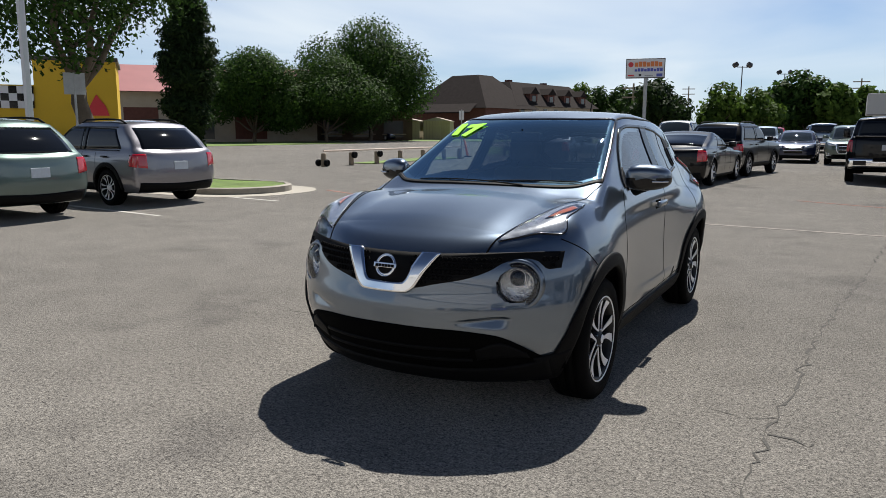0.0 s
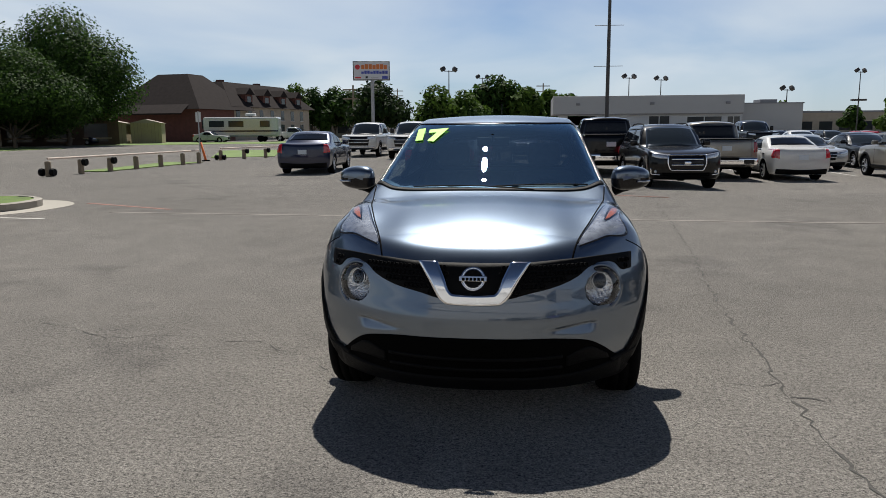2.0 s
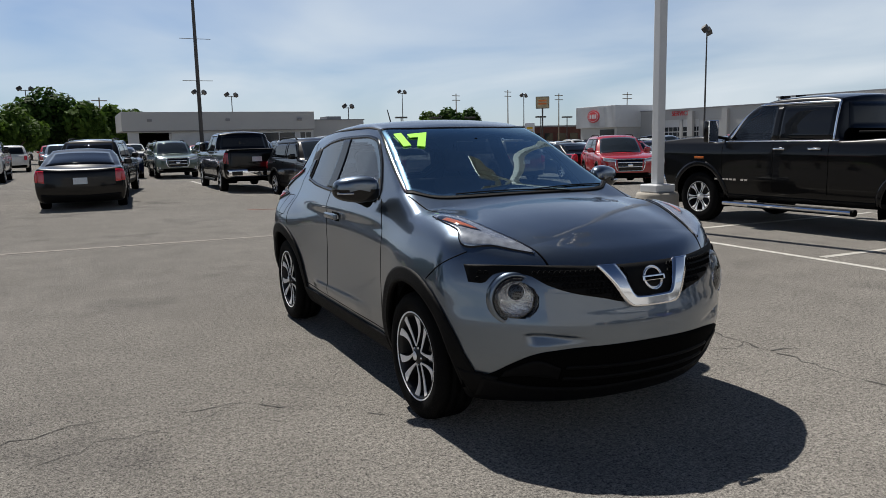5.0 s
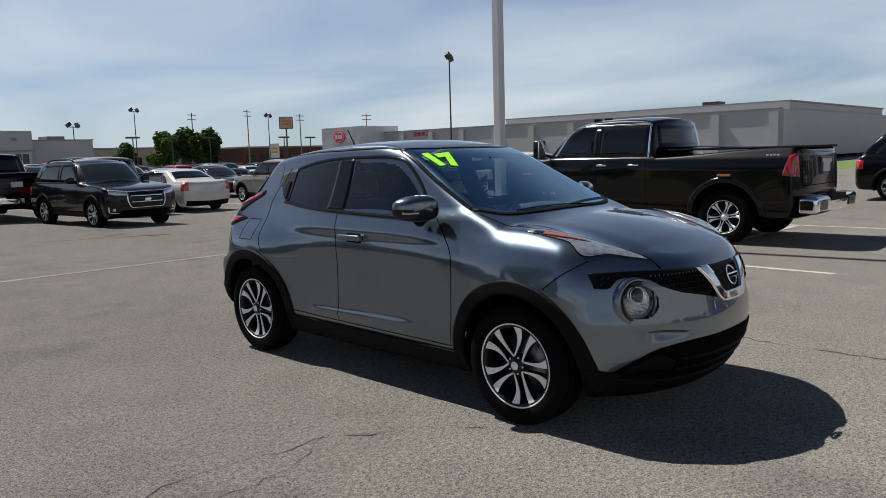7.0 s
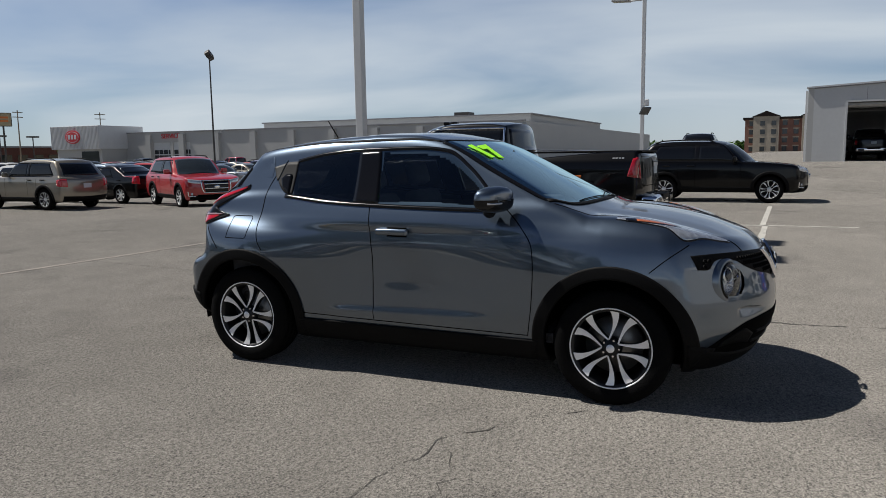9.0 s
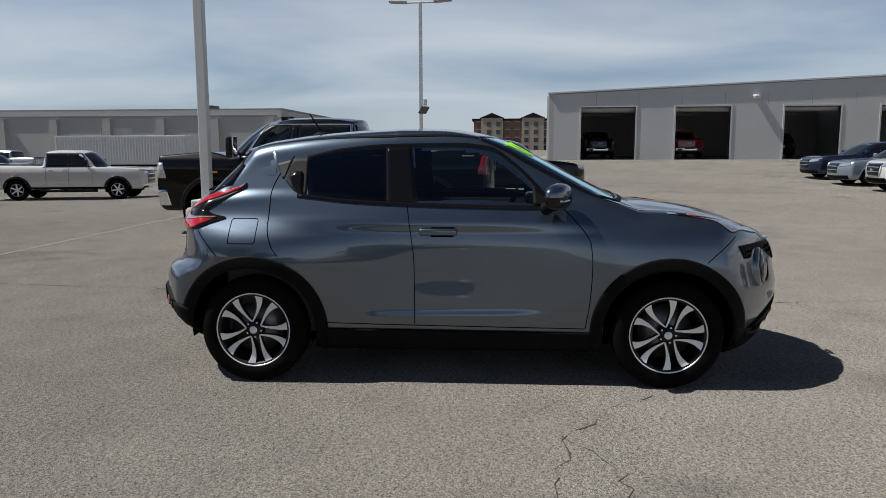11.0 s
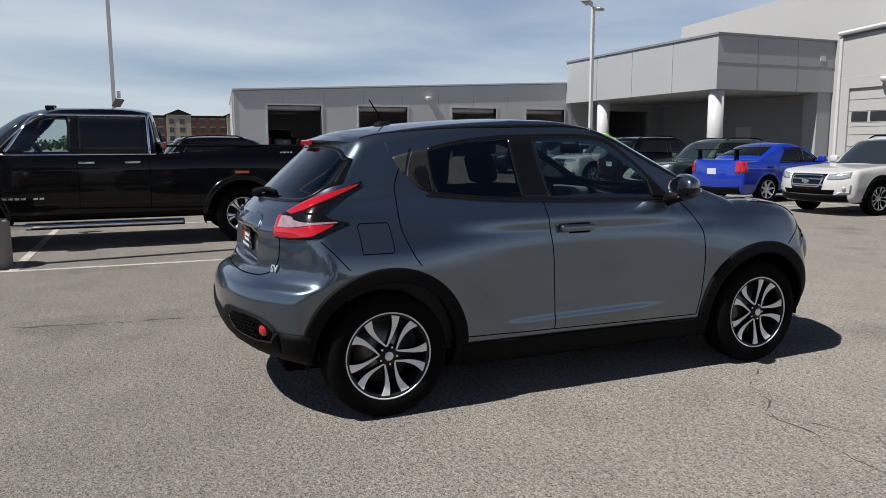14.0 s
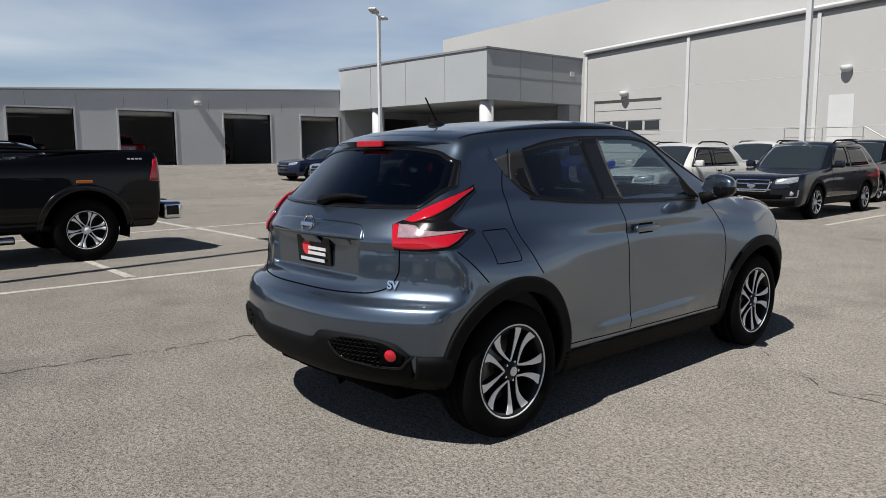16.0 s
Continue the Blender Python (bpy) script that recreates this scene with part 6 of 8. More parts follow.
NEAR = [
    ("heavy", 7.97, 2.71, 180, "p_black", "glossy black crew-cab pickup truck with chrome bumper beside the pole"),
    ("suv", 4.0, 16.2, 4, "p_black", "blue-black sport utility car facing the driving lane"),
    ("pickup", 2.75, 21.6, 180, "p_black", "black pickup truck with its tailgate to the lane"),
    ("pickup", 6.5, 22.4, 180, "p_tan", "brown pickup truck with its tailgate to the lane"),
    ("sedan", 8.7, 21.7, 183, "p_white", "white saloon car with its boot to the lane"),
    ("suv", 12.9, 21.2, 178, "p_tan", "champagne sport utility car with a paper in its window"),
    ("sedan", 16.4, 21.6, 176, "p_black", "black saloon car parked among the rows"),
    ("fastback", -2.1, 16.9, 176, "p_black", "black low fastback car with a blue plate"),
    ("suv", -1.6, 21.6, 170, "p_black", "black sport utility car behind a fastback"),
    ("sedan", -7.6, 21.2, 184, "p_navy", "dark navy saloon car standing in the lane"),
    ("pickup", -9.2, 37.4, 0, "p_white", "white pickup truck facing the lane"),
    ("pickup", -6.1, 34.4, 0, "p_white", "white pickup truck with a chrome grille"),
    ("suv", 1.75, 32.4, 0, "p_green", "grey-green sport utility car facing the lane"),
    ("sedan", -0.45, 33.6, 0, "p_navy", "dark blue saloon car facing the lane"),
    ("wagon", -11.5, 5.0, -95, "p_lilac", "silver-grey estate car with roof rails by the kerb"),
    ("wagon", -11.35, 2.0, -92, "p_teal", "grey-green estate car with roof rails"),
    ("suv", 17.5, -0.6, 0, "p_black", "black sport utility car behind the truck"),
    ("suv", 37.5, 1.6, 90, "p_charcoal", "dark sport utility car on the upper lot"),
    ("wagon", 3.75, -13.2, 180, "p_charcoal", "charcoal crossover car with its grille to the lane"),
    ("wagon", 6.6, -12.6, 180, "p_white", "white estate car with roof rails"),
    ("winged", 10.1, -13.3, 0, "p_blue", "bright blue sports saloon with a rear wing"),
    ("wagon", 13.2, -13.7, 180, "p_green", "dark green estate car with roof rails"),
    ("suv", 16.2, -14.6, 0, "p_black", "black sport utility car with its tail to the lane"),
    ("suv", 19.4, -14.6, 180, "p_white", "white crossover car facing the lane"),
    ("sedan", 22.6, -14.8, 180, "p_ice", "ice blue saloon car facing the lane"),
    ("sedan", 25.6, -15.0, 180, "p_navy", "dark blue saloon car facing the lane"),
    ("suv", 7.8, -19.6, 180, "p_white", "white sport utility car in the second row"),
    ("suv", 4.6, -19.4, 180, "p_black", "black sport utility car in the second row"),
    ("wagon", 1.4, -19.2, 0, "p_charcoal", "charcoal estate car in the second row"),
    ("pickup", 23.2, 16.4, 11, "p_white", "white pickup truck standing in the lane"),
    ("suv", 15.0, 16.4, -28, "p_red", "red car standing beside the lane"),
    ("fastback", 11.6, 27.5, 0, "p_silver", "silver low coupe facing the lane"),
    ("sedan", 14.4, 28.6, 0, "p_black", "black saloon car with chrome grille facing the lane"),
    ("suv", 26.5, 30.5, 178, "p_red", "red sport utility car among the rows"),
    ("pickup", 48.4, -13.2, 90, "p_red", "red pickup truck inside the service bay"),
    ("pickup", 49.0, -7.4, 90, "p_charcoal", "dark pickup truck inside the service bay"),
    ("suv", 49.0, -19.7, 90, "p_charcoal", "dark car inside the service bay"),
    ("sedan", -51.0, 74.0, 90, "p_navy", "dark blue saloon car parked by the trees"),
    ("sedan", -41.5, 88.0, 90, "p_white", "white car parked beside the motorhome"),
    ("pickup", -33.0, 96.0, 100, "p_white", "white truck parked beside the motorhome"),
]
for row in NEAR:
    park(*row)
rng = random.Random(7)
KINDS = ["sedan", "sedan", "suv", "suv", "suv", "wagon", "pickup", "sedan"]
PAINTS = ["p_black", "p_white", "p_silver", "p_grey", "p_charcoal", "p_navy", "p_white", "p_silver", "p_red", "p_tan", "p_black", "p_ice"]
ROWS = [(32.5, 21, 44, 0), (37.5, 20.5, 52, 180), (45.5, -6, 60, 0), (51.0, -6, 62, 180), (61.0, -4, 66, 0), (66.5, -4, 66, 180)]
for y, x0, x1, rz in ROWS:
    x = x0
    while x < x1:
        if rng.random() < 0.86 and not (y < 33 and abs(x - 26.5) < 2.6):
            k, p = rng.choice(KINDS), rng.choice(PAINTS)
            park(k, x + rng.uniform(-0.15, 0.15), y + rng.uniform(-0.4, 0.4), rz + rng.uniform(-2, 2), p, "%s %s parked in a row on the lot" % (TONES[p], NAMES[k]), "rows of parked cars", y > 30)
        x += 2.95


# ---- poles, signs and lot furniture ----
def lot_lamp(x, y, h=8.6, head_turn=0.0, box_z=None, base=True):
    z = float(ground_z(x, y))
    p = thing("lot_lamp", (x, y, z), 0, "square white steel lamp pole with twin flat heads", "lamp post", "lot lamps")
    if base:
        part("base", lathe([(0.0, -0.1), (0.325, -0.1), (0.33, 0.02), (0.325, 0.53), (0.30, 0.565), (0.0, 0.57)], 36, "z", False), M["concrete"], p, "round cast concrete base", True)
        part("base_plate", box(-0.19, -0.19, 0.57, 0.19, 0.19, 0.69, 0.02), M["white_metal"], p)
    part("pole", box(-0.07, -0.07, 0.5, 0.07, 0.07, h, 0.012), M["white_metal"], p)
    part("arm", moved(tube([(-0.75, 0, h - 0.02), (0.75, 0, h - 0.02)], 0.04, 8), pose(0, 0, 0, 0, 0, head_turn)), M["white_metal"], p)
    for s in (-1, 1):
        part("lamp_head", moved(box(-0.36, -0.17, -0.05, 0.36, 0.17, 0.05, 0.03), pose(0, 0, 0, 0, 0, head_turn) @ pose(s * 0.92, 0, h + 0.02, 0, s * -4, 0)), M["galv"], p, "flat grey lamp head")
    if box_z:
        part("solar_panel", moved(box(-0.24, -0.03, -0.16, 0.24, 0.03, 0.16), pose(-0.22, -0.14, box_z, 35, 0, -30)), M["win"], p)
        part("camera_box", box(-0.14, -0.24, box_z + 0.2, 0.12, -0.10, box_z + 0.45, 0.02), M["white_metal"], p)
    return p


lot_lamp(5.70, 4.12, 9.2, 0)
lot_lamp(25.4, 2.8, 7.15, 84, 2.85)
lot_lamp(23.7, -16.6, 7.3, 130)
lot_lamp(5.2, -16.7, 8.8, 0)
lot_lamp(-16.2, 6.35, 9.0, 0, base=False)


def flood_lamp(x, y, h, r=0.09, heads=2, label="tall dark pole with two flood lamps"):
    p = thing("flood_lamp_post", (x, y, float(ground_z(x, y))), 0, label, "lamp post", "flood lamps")
    part("pole", tube([(0, 0, 0), (0, 0, h)], [r, r * 0.6], 10), M["dark_metal"], p)
    part("cross_arm", tube([(-0.55, -0.4, h - 0.1), (0.55, 0.4, h - 0.1)], 0.05, 6), M["dark_metal"], p)
    for k in range(heads):
        s = -1 + 2 * k / max(1, heads - 1)
        part("lamp_head", moved(box(-0.30, -0.22, -0.24, 0.30, 0.22, 0.24, 0.06), pose(s * 0.7, s * 0.5, h + 0.15, -30, s * 25, 35)), M["dark_metal"], p)
    return p


for x, y, h in ((44.7, 41.3, 10.2), (46.3, 108, 9.7), (-10.3, 89, 8.8), (-7.6, 112, 9.4), (-5.6, 120, 9.3), (31.4, 92, 6.6), (13, 98, 8.2), (17.5, 100, 8.2), (62, 96, 8.5)):
    flood_lamp(x, y, h)


def mast():
    p = thing("radio_mast", (5.2, 46.0, 0), 0, "tall slim dark mast with two short cross bars", "mast")
    part("shaft", tube([(0, 0, 0), (0, 0, 7), (0, 0, 16)], [0.14, 0.12, 0.07], 10), M["dark_metal"], p)
    for z in (5.57, 8.2, 11.0):
        part("cross_bar", tube([(-0.95, 0, z), (0.95, 0, z)], 0.018, 6), M["dark_metal"], p)
    return p


mast()


def dealer_sign():
    p = thing("dealer_sign", (-11.5, 48.8, 0), 12, "white dealer sign with orange bars on a steel pole", "sign")
    part("pole", tube([(0.05, 0, 0), (0.05, 0, 5.2)], 0.13, 12), M["galv"], p)
    bx = part("cabinet", box(-1.34, -0.16, 5.06, 1.34, 0.16, 6.42, 0.02), M["dark_metal"], p, "dark sign cabinet")
    part("face", box(-1.28, -0.18, 5.12, 1.28, -0.15, 6.36), M["sign_white"], bx)
    part("emblem", moved(lathe([(0.0, -0.02), (0.17, -0.02), (0.18, 0.0)], 18, "y", False), pose(-1.0, -0.19, 6.0)), M["sign_red"], bx)
    for x0, x1, z0, z1, mt in ((-0.75, 1.15, 5.85, 6.2, "sign_orange"), (-0.75, 1.2, 5.52, 5.74, "sign_blue"), (-1.2, -0.75, 5.2, 5.36, "sign_red"), (-0.45, -0.25, 5.2, 5.4, "gloss_black"), (-0.05, 0.55, 5.22, 5.3, "gloss_black"), (0.75, 1.2, 5.16, 5.42, "sign_blue")):
        n = 7 if mt in ("sign_orange",) else 9 if z0 > 5.5 else 1
        for k in range(n):
            w = (x1 - x0) / n
            part("sign_bar", box(x0 + k * w + 0.02, -0.20, z0, x0 + (k + 1) * w - 0.02, -0.18, z1 if (k * 5) % 3 else z1 - 0.06), M[mt], bx)
    return p


dealer_sign()


def roadside_sign(x, y, rz, h, w, t, mats, label):
    p = thing("roadside_sign", (x, y, 0), rz, label, "sign", "roadside signs")
    part("pole", tube([(0, 0, 0), (0, 0, h)], 0.14, 8), M["dark_metal"], p)
    bx = part("cabinet", box(-w / 2, -0.2, h - t, w / 2, 0.2, h, 0.1), M[mats[0]], p)
    part("face", box(-w / 2 + 0.12, -0.22, h - t + 0.12, w / 2 - 0.12, -0.2, h - 0.12), M[mats[1]], bx)
    for k in range(2):
        part("sign_bar", box(-w * 0.3, -0.24, h - t * (0.42 + 0.25 * k), w * 0.3, -0.22, h - t * (0.28 + 0.25 * k)), M[mats[2]], bx)
    return p


roadside_sign(76, 111.5, -35, 9.0, 2.5, 2.2, ("dark_metal", "tan", "sign_orange"), "tan roadside sign with orange bars")
roadside_sign(73.5, 112, -35, 4.2, 1.8, 2.6, ("white_metal", "sign_white", "yellow"), "small white and yellow roadside sign")
roadside_sign(86, 108, -40, 6.8, 2.0, 3.2, ("gloss_black", "sign_blue", "sign_white"), "dark blue roadside price sign")


def utility_pole(x, y, h):
    p = thing("utility_pole", (x, y, 0), random.uniform(-20, 20), "wooden utility pole with cross arms", "utility pole", "utility poles")
    part("pole", tube([(0, 0, 0), (0, 0, h)], [0.16, 0.10], 8), M["timber"], p)
    for z in (h - 0.5, h - 1.5):
        part("cross_arm", box(-1.2, -0.06, z - 0.08, 1.2, 0.06, z + 0.08), M["timber"], p)
    return p


for x, y, h in ((78, 150, 12), (92, 150, 13), (-20, 78, 6.5), (-28, 150, 10), (-36, 152, 10), (2, 130, 9.5), (104, 146, 12), (120, 140, 12)):
    utility_pole(x, y, h)


# lower awning lamps along the far street
for x, y in ((52, 122), (60, 124), (68, 125), (84, 124), (92, 126)):
    p = thing("awning_lamp", (x, y, 0), 0, "dark pole with a flat square lamp", "lamp post", "street lamps")
    part("pole", tube([(0, 0, 0), (0, 0, 5.6)], 0.1, 8), M["dark_metal"], p)
    part("lamp_head", box(-1.1, -0.4, 5.55, 1.1, 0.4, 5.85, 0.05), M["dark_metal"], p)

for x0, y0, x1, y1, h, mt, lb in ((95, 158, 130, 170, 4.2, "brick", "low brown shop building far off"), (55, 160, 90, 172, 4.4, "stone", "low cream shop building far off"), (-62, 150, -30, 162, 4.2, "stone", "low pale shop building with an awning"), (120, 100, 160, 140, 5.5, "tan", "low tan shop building far off"), (-6, 140, 14, 150, 3.6, "white_wall", "low white shed far off")):
    b = thing("far_shop", (x0, y0, 0), 0, lb, "building")
    part("wall", box(0, 0, 0, x1 - x0, y1 - y0, h), M[mt], b)
    part("roof_trim", box(-0.3, -0.3, h, x1 - x0 + 0.3, y1 - y0 + 0.3, h + 0.4), M["grey_trim"], b)
    for k in range(int((x1 - x0) / 4)):
        part("window_1", box(1 + 4 * k, -0.05, 0.8, 3.6 + 4 * k, 0.0, 2.6), M["win"], b)


# low barrier of timber posts with a pipe
def barrier(pts, rollers=True):
    b = thing("post_barrier", (pts[0][0], pts[0][1], 0), 0, "low timber posts carrying a white pipe rail", "barrier")
    ox, oy = pts[0]
    for i, (x, y) in enumerate(pts):
        post = part("post", moved(lathe([(0.10, -0.05), (0.10, 0.48), (0.085, 0.51), (0.0, 0.52)], 12, "z", False), pose(x - ox, y - oy, 0)), M["timber"], b, "", True)
        if i < 3:
            for s in (-1, 1) if i == 0 else (1,):
                part("roller", moved(lathe([(0.0, -0.07), (0.12, -0.07), (0.14, 0.0), (0.12, 0.07), (0.0, 0.07)], 16, "x", False), pose(x - ox + s * 0.20, y - oy - 0.05, 0.15 if i == 0 else 0.42)), M["black"], post)
    part("pipe_rail", tube([(x - ox, y - oy, 0.60) for x, y in pts], 0.035, 8), M["pipe"], b)
    return b


M["pipe"] = plain("faded_white_orange_pipe", (0.55, 0.45, 0.38), 0.7, vary=0.25, scale=1.5)
barrier([(-15.9, 17.7), (-15.75, 19.3), (-15.6, 20.9), (-15.45, 22.5), (-15.3, 24.2), (-15.2, 26.0), (-15.1, 27.4)])
barrier([(-15.6, 31.0), (-15.0, 32.6), (-14.4, 34.2), (-13.8, 35.8)])
for x, y in ((-15.9, 29.9),):
    c = thing("marker_post", (x, y, 0), 0, "leaning orange plastic marker post", "marker post")
    part("tube", moved(lathe([(0.06, 0.0), (0.055, 0.95), (0.0, 0.97)], 12, "z", False), pose(0, 0, 0, 0, -14, 0)), M["orange"], c, "", True)
    part("base", lathe([(0.2, 0.0), (0.19, 0.06), (0.0, 0.07)], 14, "z", False), M["rubber"], c)
st = thing("street_sign", (-15.25, 27.9, 0), 10, "small white street sign on a thin post", "sign")
part("post", tube([(0, 0, 0), (0, 0, 2.4)], 0.03, 8), M["galv"], st)
part("plate", box(-0.12, -0.02, 1.9, 0.12, 0.0, 2.35), M["sign_white"], st)
st2 = thing("street_sign", (-19.0, 9.6, 0), 60, "grey back of a square traffic sign", "sign")
part("post", tube([(0, 0, 0), (0, 0, 3.1)], 0.035, 8), M["galv"], st2)
part("plate", box(-0.30, -0.02, 2.45, 0.30, 0.0, 3.1, 0.008), M["galv"], st2)


def motorhome():
    c = thing("motorhome", (-38.8, 92, 0.25), 8, "white motorhome with dark windows and stripes", "motorhome")
    b = part("body", box(-5.0, -1.25, 0.45, 5.0, 1.25, 3.05, 0.25, 4), M["p_white"], c)
    for x0, x1 in ((-4.2, -2.2), (-1.6, 0.4), (2.6, 3.9)):
        part("window_1", box(x0, -1.28, 1.75, x1, -1.24, 2.55, 0.05), M["win"], c)
    part("windscreen", box(-5.24, -1.0, 1.5, -5.18, 1.0, 2.7, 0.05), M["win"], c)
    part("stripe", box(-5.0, -1.27, 1.1, 5.0, -1.24, 1.3), M["p_navy"], b)
    part("roof_unit", box(0.5, -0.5, 3.2, 1.8, 0.5, 3.55, 0.1), M["white_metal"], c)
    for x in (-3.4, 2.6):
        for s in (-1, 1):
            part("wheel", moved(lathe([(0.2, -0.12), (0.44, -0.12), (0.46, 0.0), (0.44, 0.12), (0.2, 0.12)], 20, "y", True), pose(x, s * 1.1, 0.21)), M["rubber"], c)
    return c


motorhome()


# ---- trees ----
def leaf_cloud(blobs, count, size, rng_, flat=0.6):
    """Small bent leaf sprays scattered through uneven blobs (centre, radii), thinner inside."""
    v, f = [], []
    wts = [b[1][0] * b[1][1] * b[1][2] for b in blobs]
    for _ in range(count):
        (cx, cy, cz), (rx, ry, rz) = rng_.choices(blobs, wts)[0]
        d = Vector((rng_.gauss(0, 1), rng_.gauss(0, 1), rng_.gauss(0, 1))).normalized()
        r = rng_.uniform(0.25, 1.0) ** 0.45 * rng_.uniform(0.86, 1.1)
        p = Vector((cx + d.x * rx * r, cy + d.y * ry * r, cz + d.z * rz * r))
        n = (d + Vector((rng_.gauss(0, 0.5), rng_.gauss(0, 0.5), rng_.gauss(0.4, 0.5)))).normalized()
        a = n.orthogonal().normalized()
        a.rotate(Matrix.Rotation(rng_.uniform(0, 6.28), 3, n))
        b = n.cross(a)
        s = size * rng_.uniform(0.6, 1.35)
        k = len(v)
        tip = -n * s * 0.25
        v += [tuple(p - a * s), tuple(p - b * s * flat + tip * 0.3), tuple(p + a * s + tip), tuple(p + b * s * flat + tip * 0.3)]
        f += [(k, k + 1, k + 2), (k, k + 2, k + 3)]
    return v, f


def limb(p0, p1, r0, r1, rng_, n=5):
    a, b = Vector(p0), Vector(p1)
    pts = [a.lerp(b, i / n) + Vector((rng_.gauss(0, 1), rng_.gauss(0, 1), rng_.gauss(0, 0.5))) * (0.035 * (b - a).length * (0 < i < n)) for i in range(n + 1)]
    return tube([tuple(p) for p in pts], [r0 + (r1 - r0) * i / n for i in range(n + 1)], 8)


def broad_tree(x, y, h, rad, trunk_h, trunk_r, seed, leaves, size, mat="leaf", label="broad-leaved tree with a dense green crown", nb=9):
    rg = random.Random(seed)
    t = thing("tree", (x, y, float(ground_z(x, y))), 0, label, "tree", "trees")
    fork = (rg.gauss(0, 0.1), rg.gauss(0, 0.1), trunk_h)
    part("trunk", limb((0, 0, -0.1), fork, trunk_r * 1.15, trunk_r * 0.8, rg), M["bark"], t, "", True)
    blobs = []
    ch = h - trunk_h
    for i in range(nb):
        a = 2 * math.pi * (i / nb) + rg.uniform(-0.4, 0.4)
        q = rg.uniform(0.35, 0.72)
        zc = trunk_h + ch * rg.uniform(0.18, 0.72)
        wide = 1 - 0.55 * max(0, (zc - trunk_h) / ch - 0.35)
        blobs.append(((math.cos(a) * rad * q * wide, math.sin(a) * rad * q * wide, zc), (rad * rg.uniform(0.34, 0.5),) * 2 + (ch * rg.uniform(0.17, 0.26),)))
    blobs.append(((0, 0, trunk_h + ch * 0.74), (rad * 0.5, rad * 0.5, ch * 0.27)))
    blobs.append(((rad * 0.1, 0, trunk_h + ch * 0.45), (rad * 0.6, rad * 0.6, ch * 0.3)))
    for i, (c, r) in enumerate(blobs):
        if i % 2 == 0:
            part("limb", limb(fork, c, trunk_r * 0.5, trunk_r * 0.1, rg), M["bark"], t, "", True)
    part("crown", leaf_cloud(blobs, leaves, size, rg), M[mat], t, "uneven crown of small leaves")
    return t


def cypress(x, y, h, r, seed):
    rg = random.Random(seed)
    t = thing("juniper_tree", (x, y, 0), 0, "tall narrow dark green juniper tree", "tree", "trees")
    part("trunk", limb((0, 0, -0.1), (0, 0, h * 0.8), 0.16, 0.04, rg), M["bark"], t, "", True)
    blobs = []
    n = 60
    for i in range(n):
        q = i / (n - 1)
        rr = r * min(1, 0.45 + 3.0 * q) * (1 - max(0, q - 0.45) / 0.62) ** 0.8
        a = rg.uniform(0, 6.28)
        blobs.append(((math.cos(a) * rr * 0.25, math.sin(a) * rr * 0.25, 0.5 + (h - 0.6) * q), (max(0.12, rr * 0.8),) * 2 + (h * 0.035,)))
    part("crown", leaf_cloud(blobs, 34000, 0.15, rg, 0.35), M["leaf_dark"], t, "dense crown of scale-like sprays")
    return t


broad_tree(-20.3, 10.7, 12.5, 5.2, 2.7, 0.29, 11, 30000, 0.085, "leaf", "broad-leaved tree with a rough trunk behind the cars", 10)
broad_tree(-26.0, 7.2, 9.5, 3.8, 2.0, 0.24, 12, 22000, 0.09, "leaf")
cypress(-31.2, 25.2, 12.0, 1.75, 13)
broad_tree(-52.8, 53.2, 9.7, 6.2, 1.0, 0.2, 21, 42000, 0.14, "leaf", "rounded dark green tree on the verge", 15)
broad_tree(-48.4, 59.7, 9.8, 6.8, 1.0, 0.2, 22, 42000, 0.14, "leaf", "rounded dark green tree on the verge", 15)
broad_tree(-49.2, 69.2, 14.6, 8.2, 1.4, 0.26, 23, 52000, 0.16, "leaf", "tall dark green tree above its neighbours", 18)
broad_tree(-15.2, 68.5, 6.4, 3.6, 0.6, 0.3, 31, 5000, 0.24, "leaf_dark", "dense round dark green tree")
broad_tree(-10.0, 74.0, 6.3, 3.2, 1.2, 0.15, 32, 2600, 0.26, "leaf_light", "thin light green tree by the lot")
broad_tree(-7.2, 76.0, 5.8, 2.8, 1.2, 0.15, 33, 2200, 0.26, "leaf_light", "thin light green tree by the lot")
broad_tree(-5.5, 108, 9.6, 4.6, 1.6, 0.2, 34, 3000, 0.36)
rt_ = random.Random(5)
for a, d, h in ((-17.5, 150, 10.5), (-16.2, 152, 9.5), (-14.6, 155, 10.5), (-13.4, 150, 9.0), (-3.2, 112, 7.6), (-1.4, 115, 7.4), (0.4, 110, 7.8), (2.0, 116, 7.2), (3.4, 118, 7.4), (22.4, 158, 6.4), (24.8, 150, 8.2), (26.4, 150, 8.8), (28.0, 156, 8.2), (38, 190, 8.0), (47.5, 200, 8.0), (-23.5, 165, 12), (-25, 160, 11), (-37.5, 140, 13), (-20.2, 175, 10), (9, 170, 8), (14, 175, 8), (18, 172, 8)):
    broad_tree(-1.2 + d * math.sin(radians(a)), -5 + d * math.cos(radians(a)), h * rt_.uniform(0.92, 1.08), h * 0.42, 1.2, 0.2, rt_.randint(0, 9999), 1900, 0.48, "leaf" if rt_.random() < 0.7 else "leaf_light", "green tree on the far side of the lot", 7)


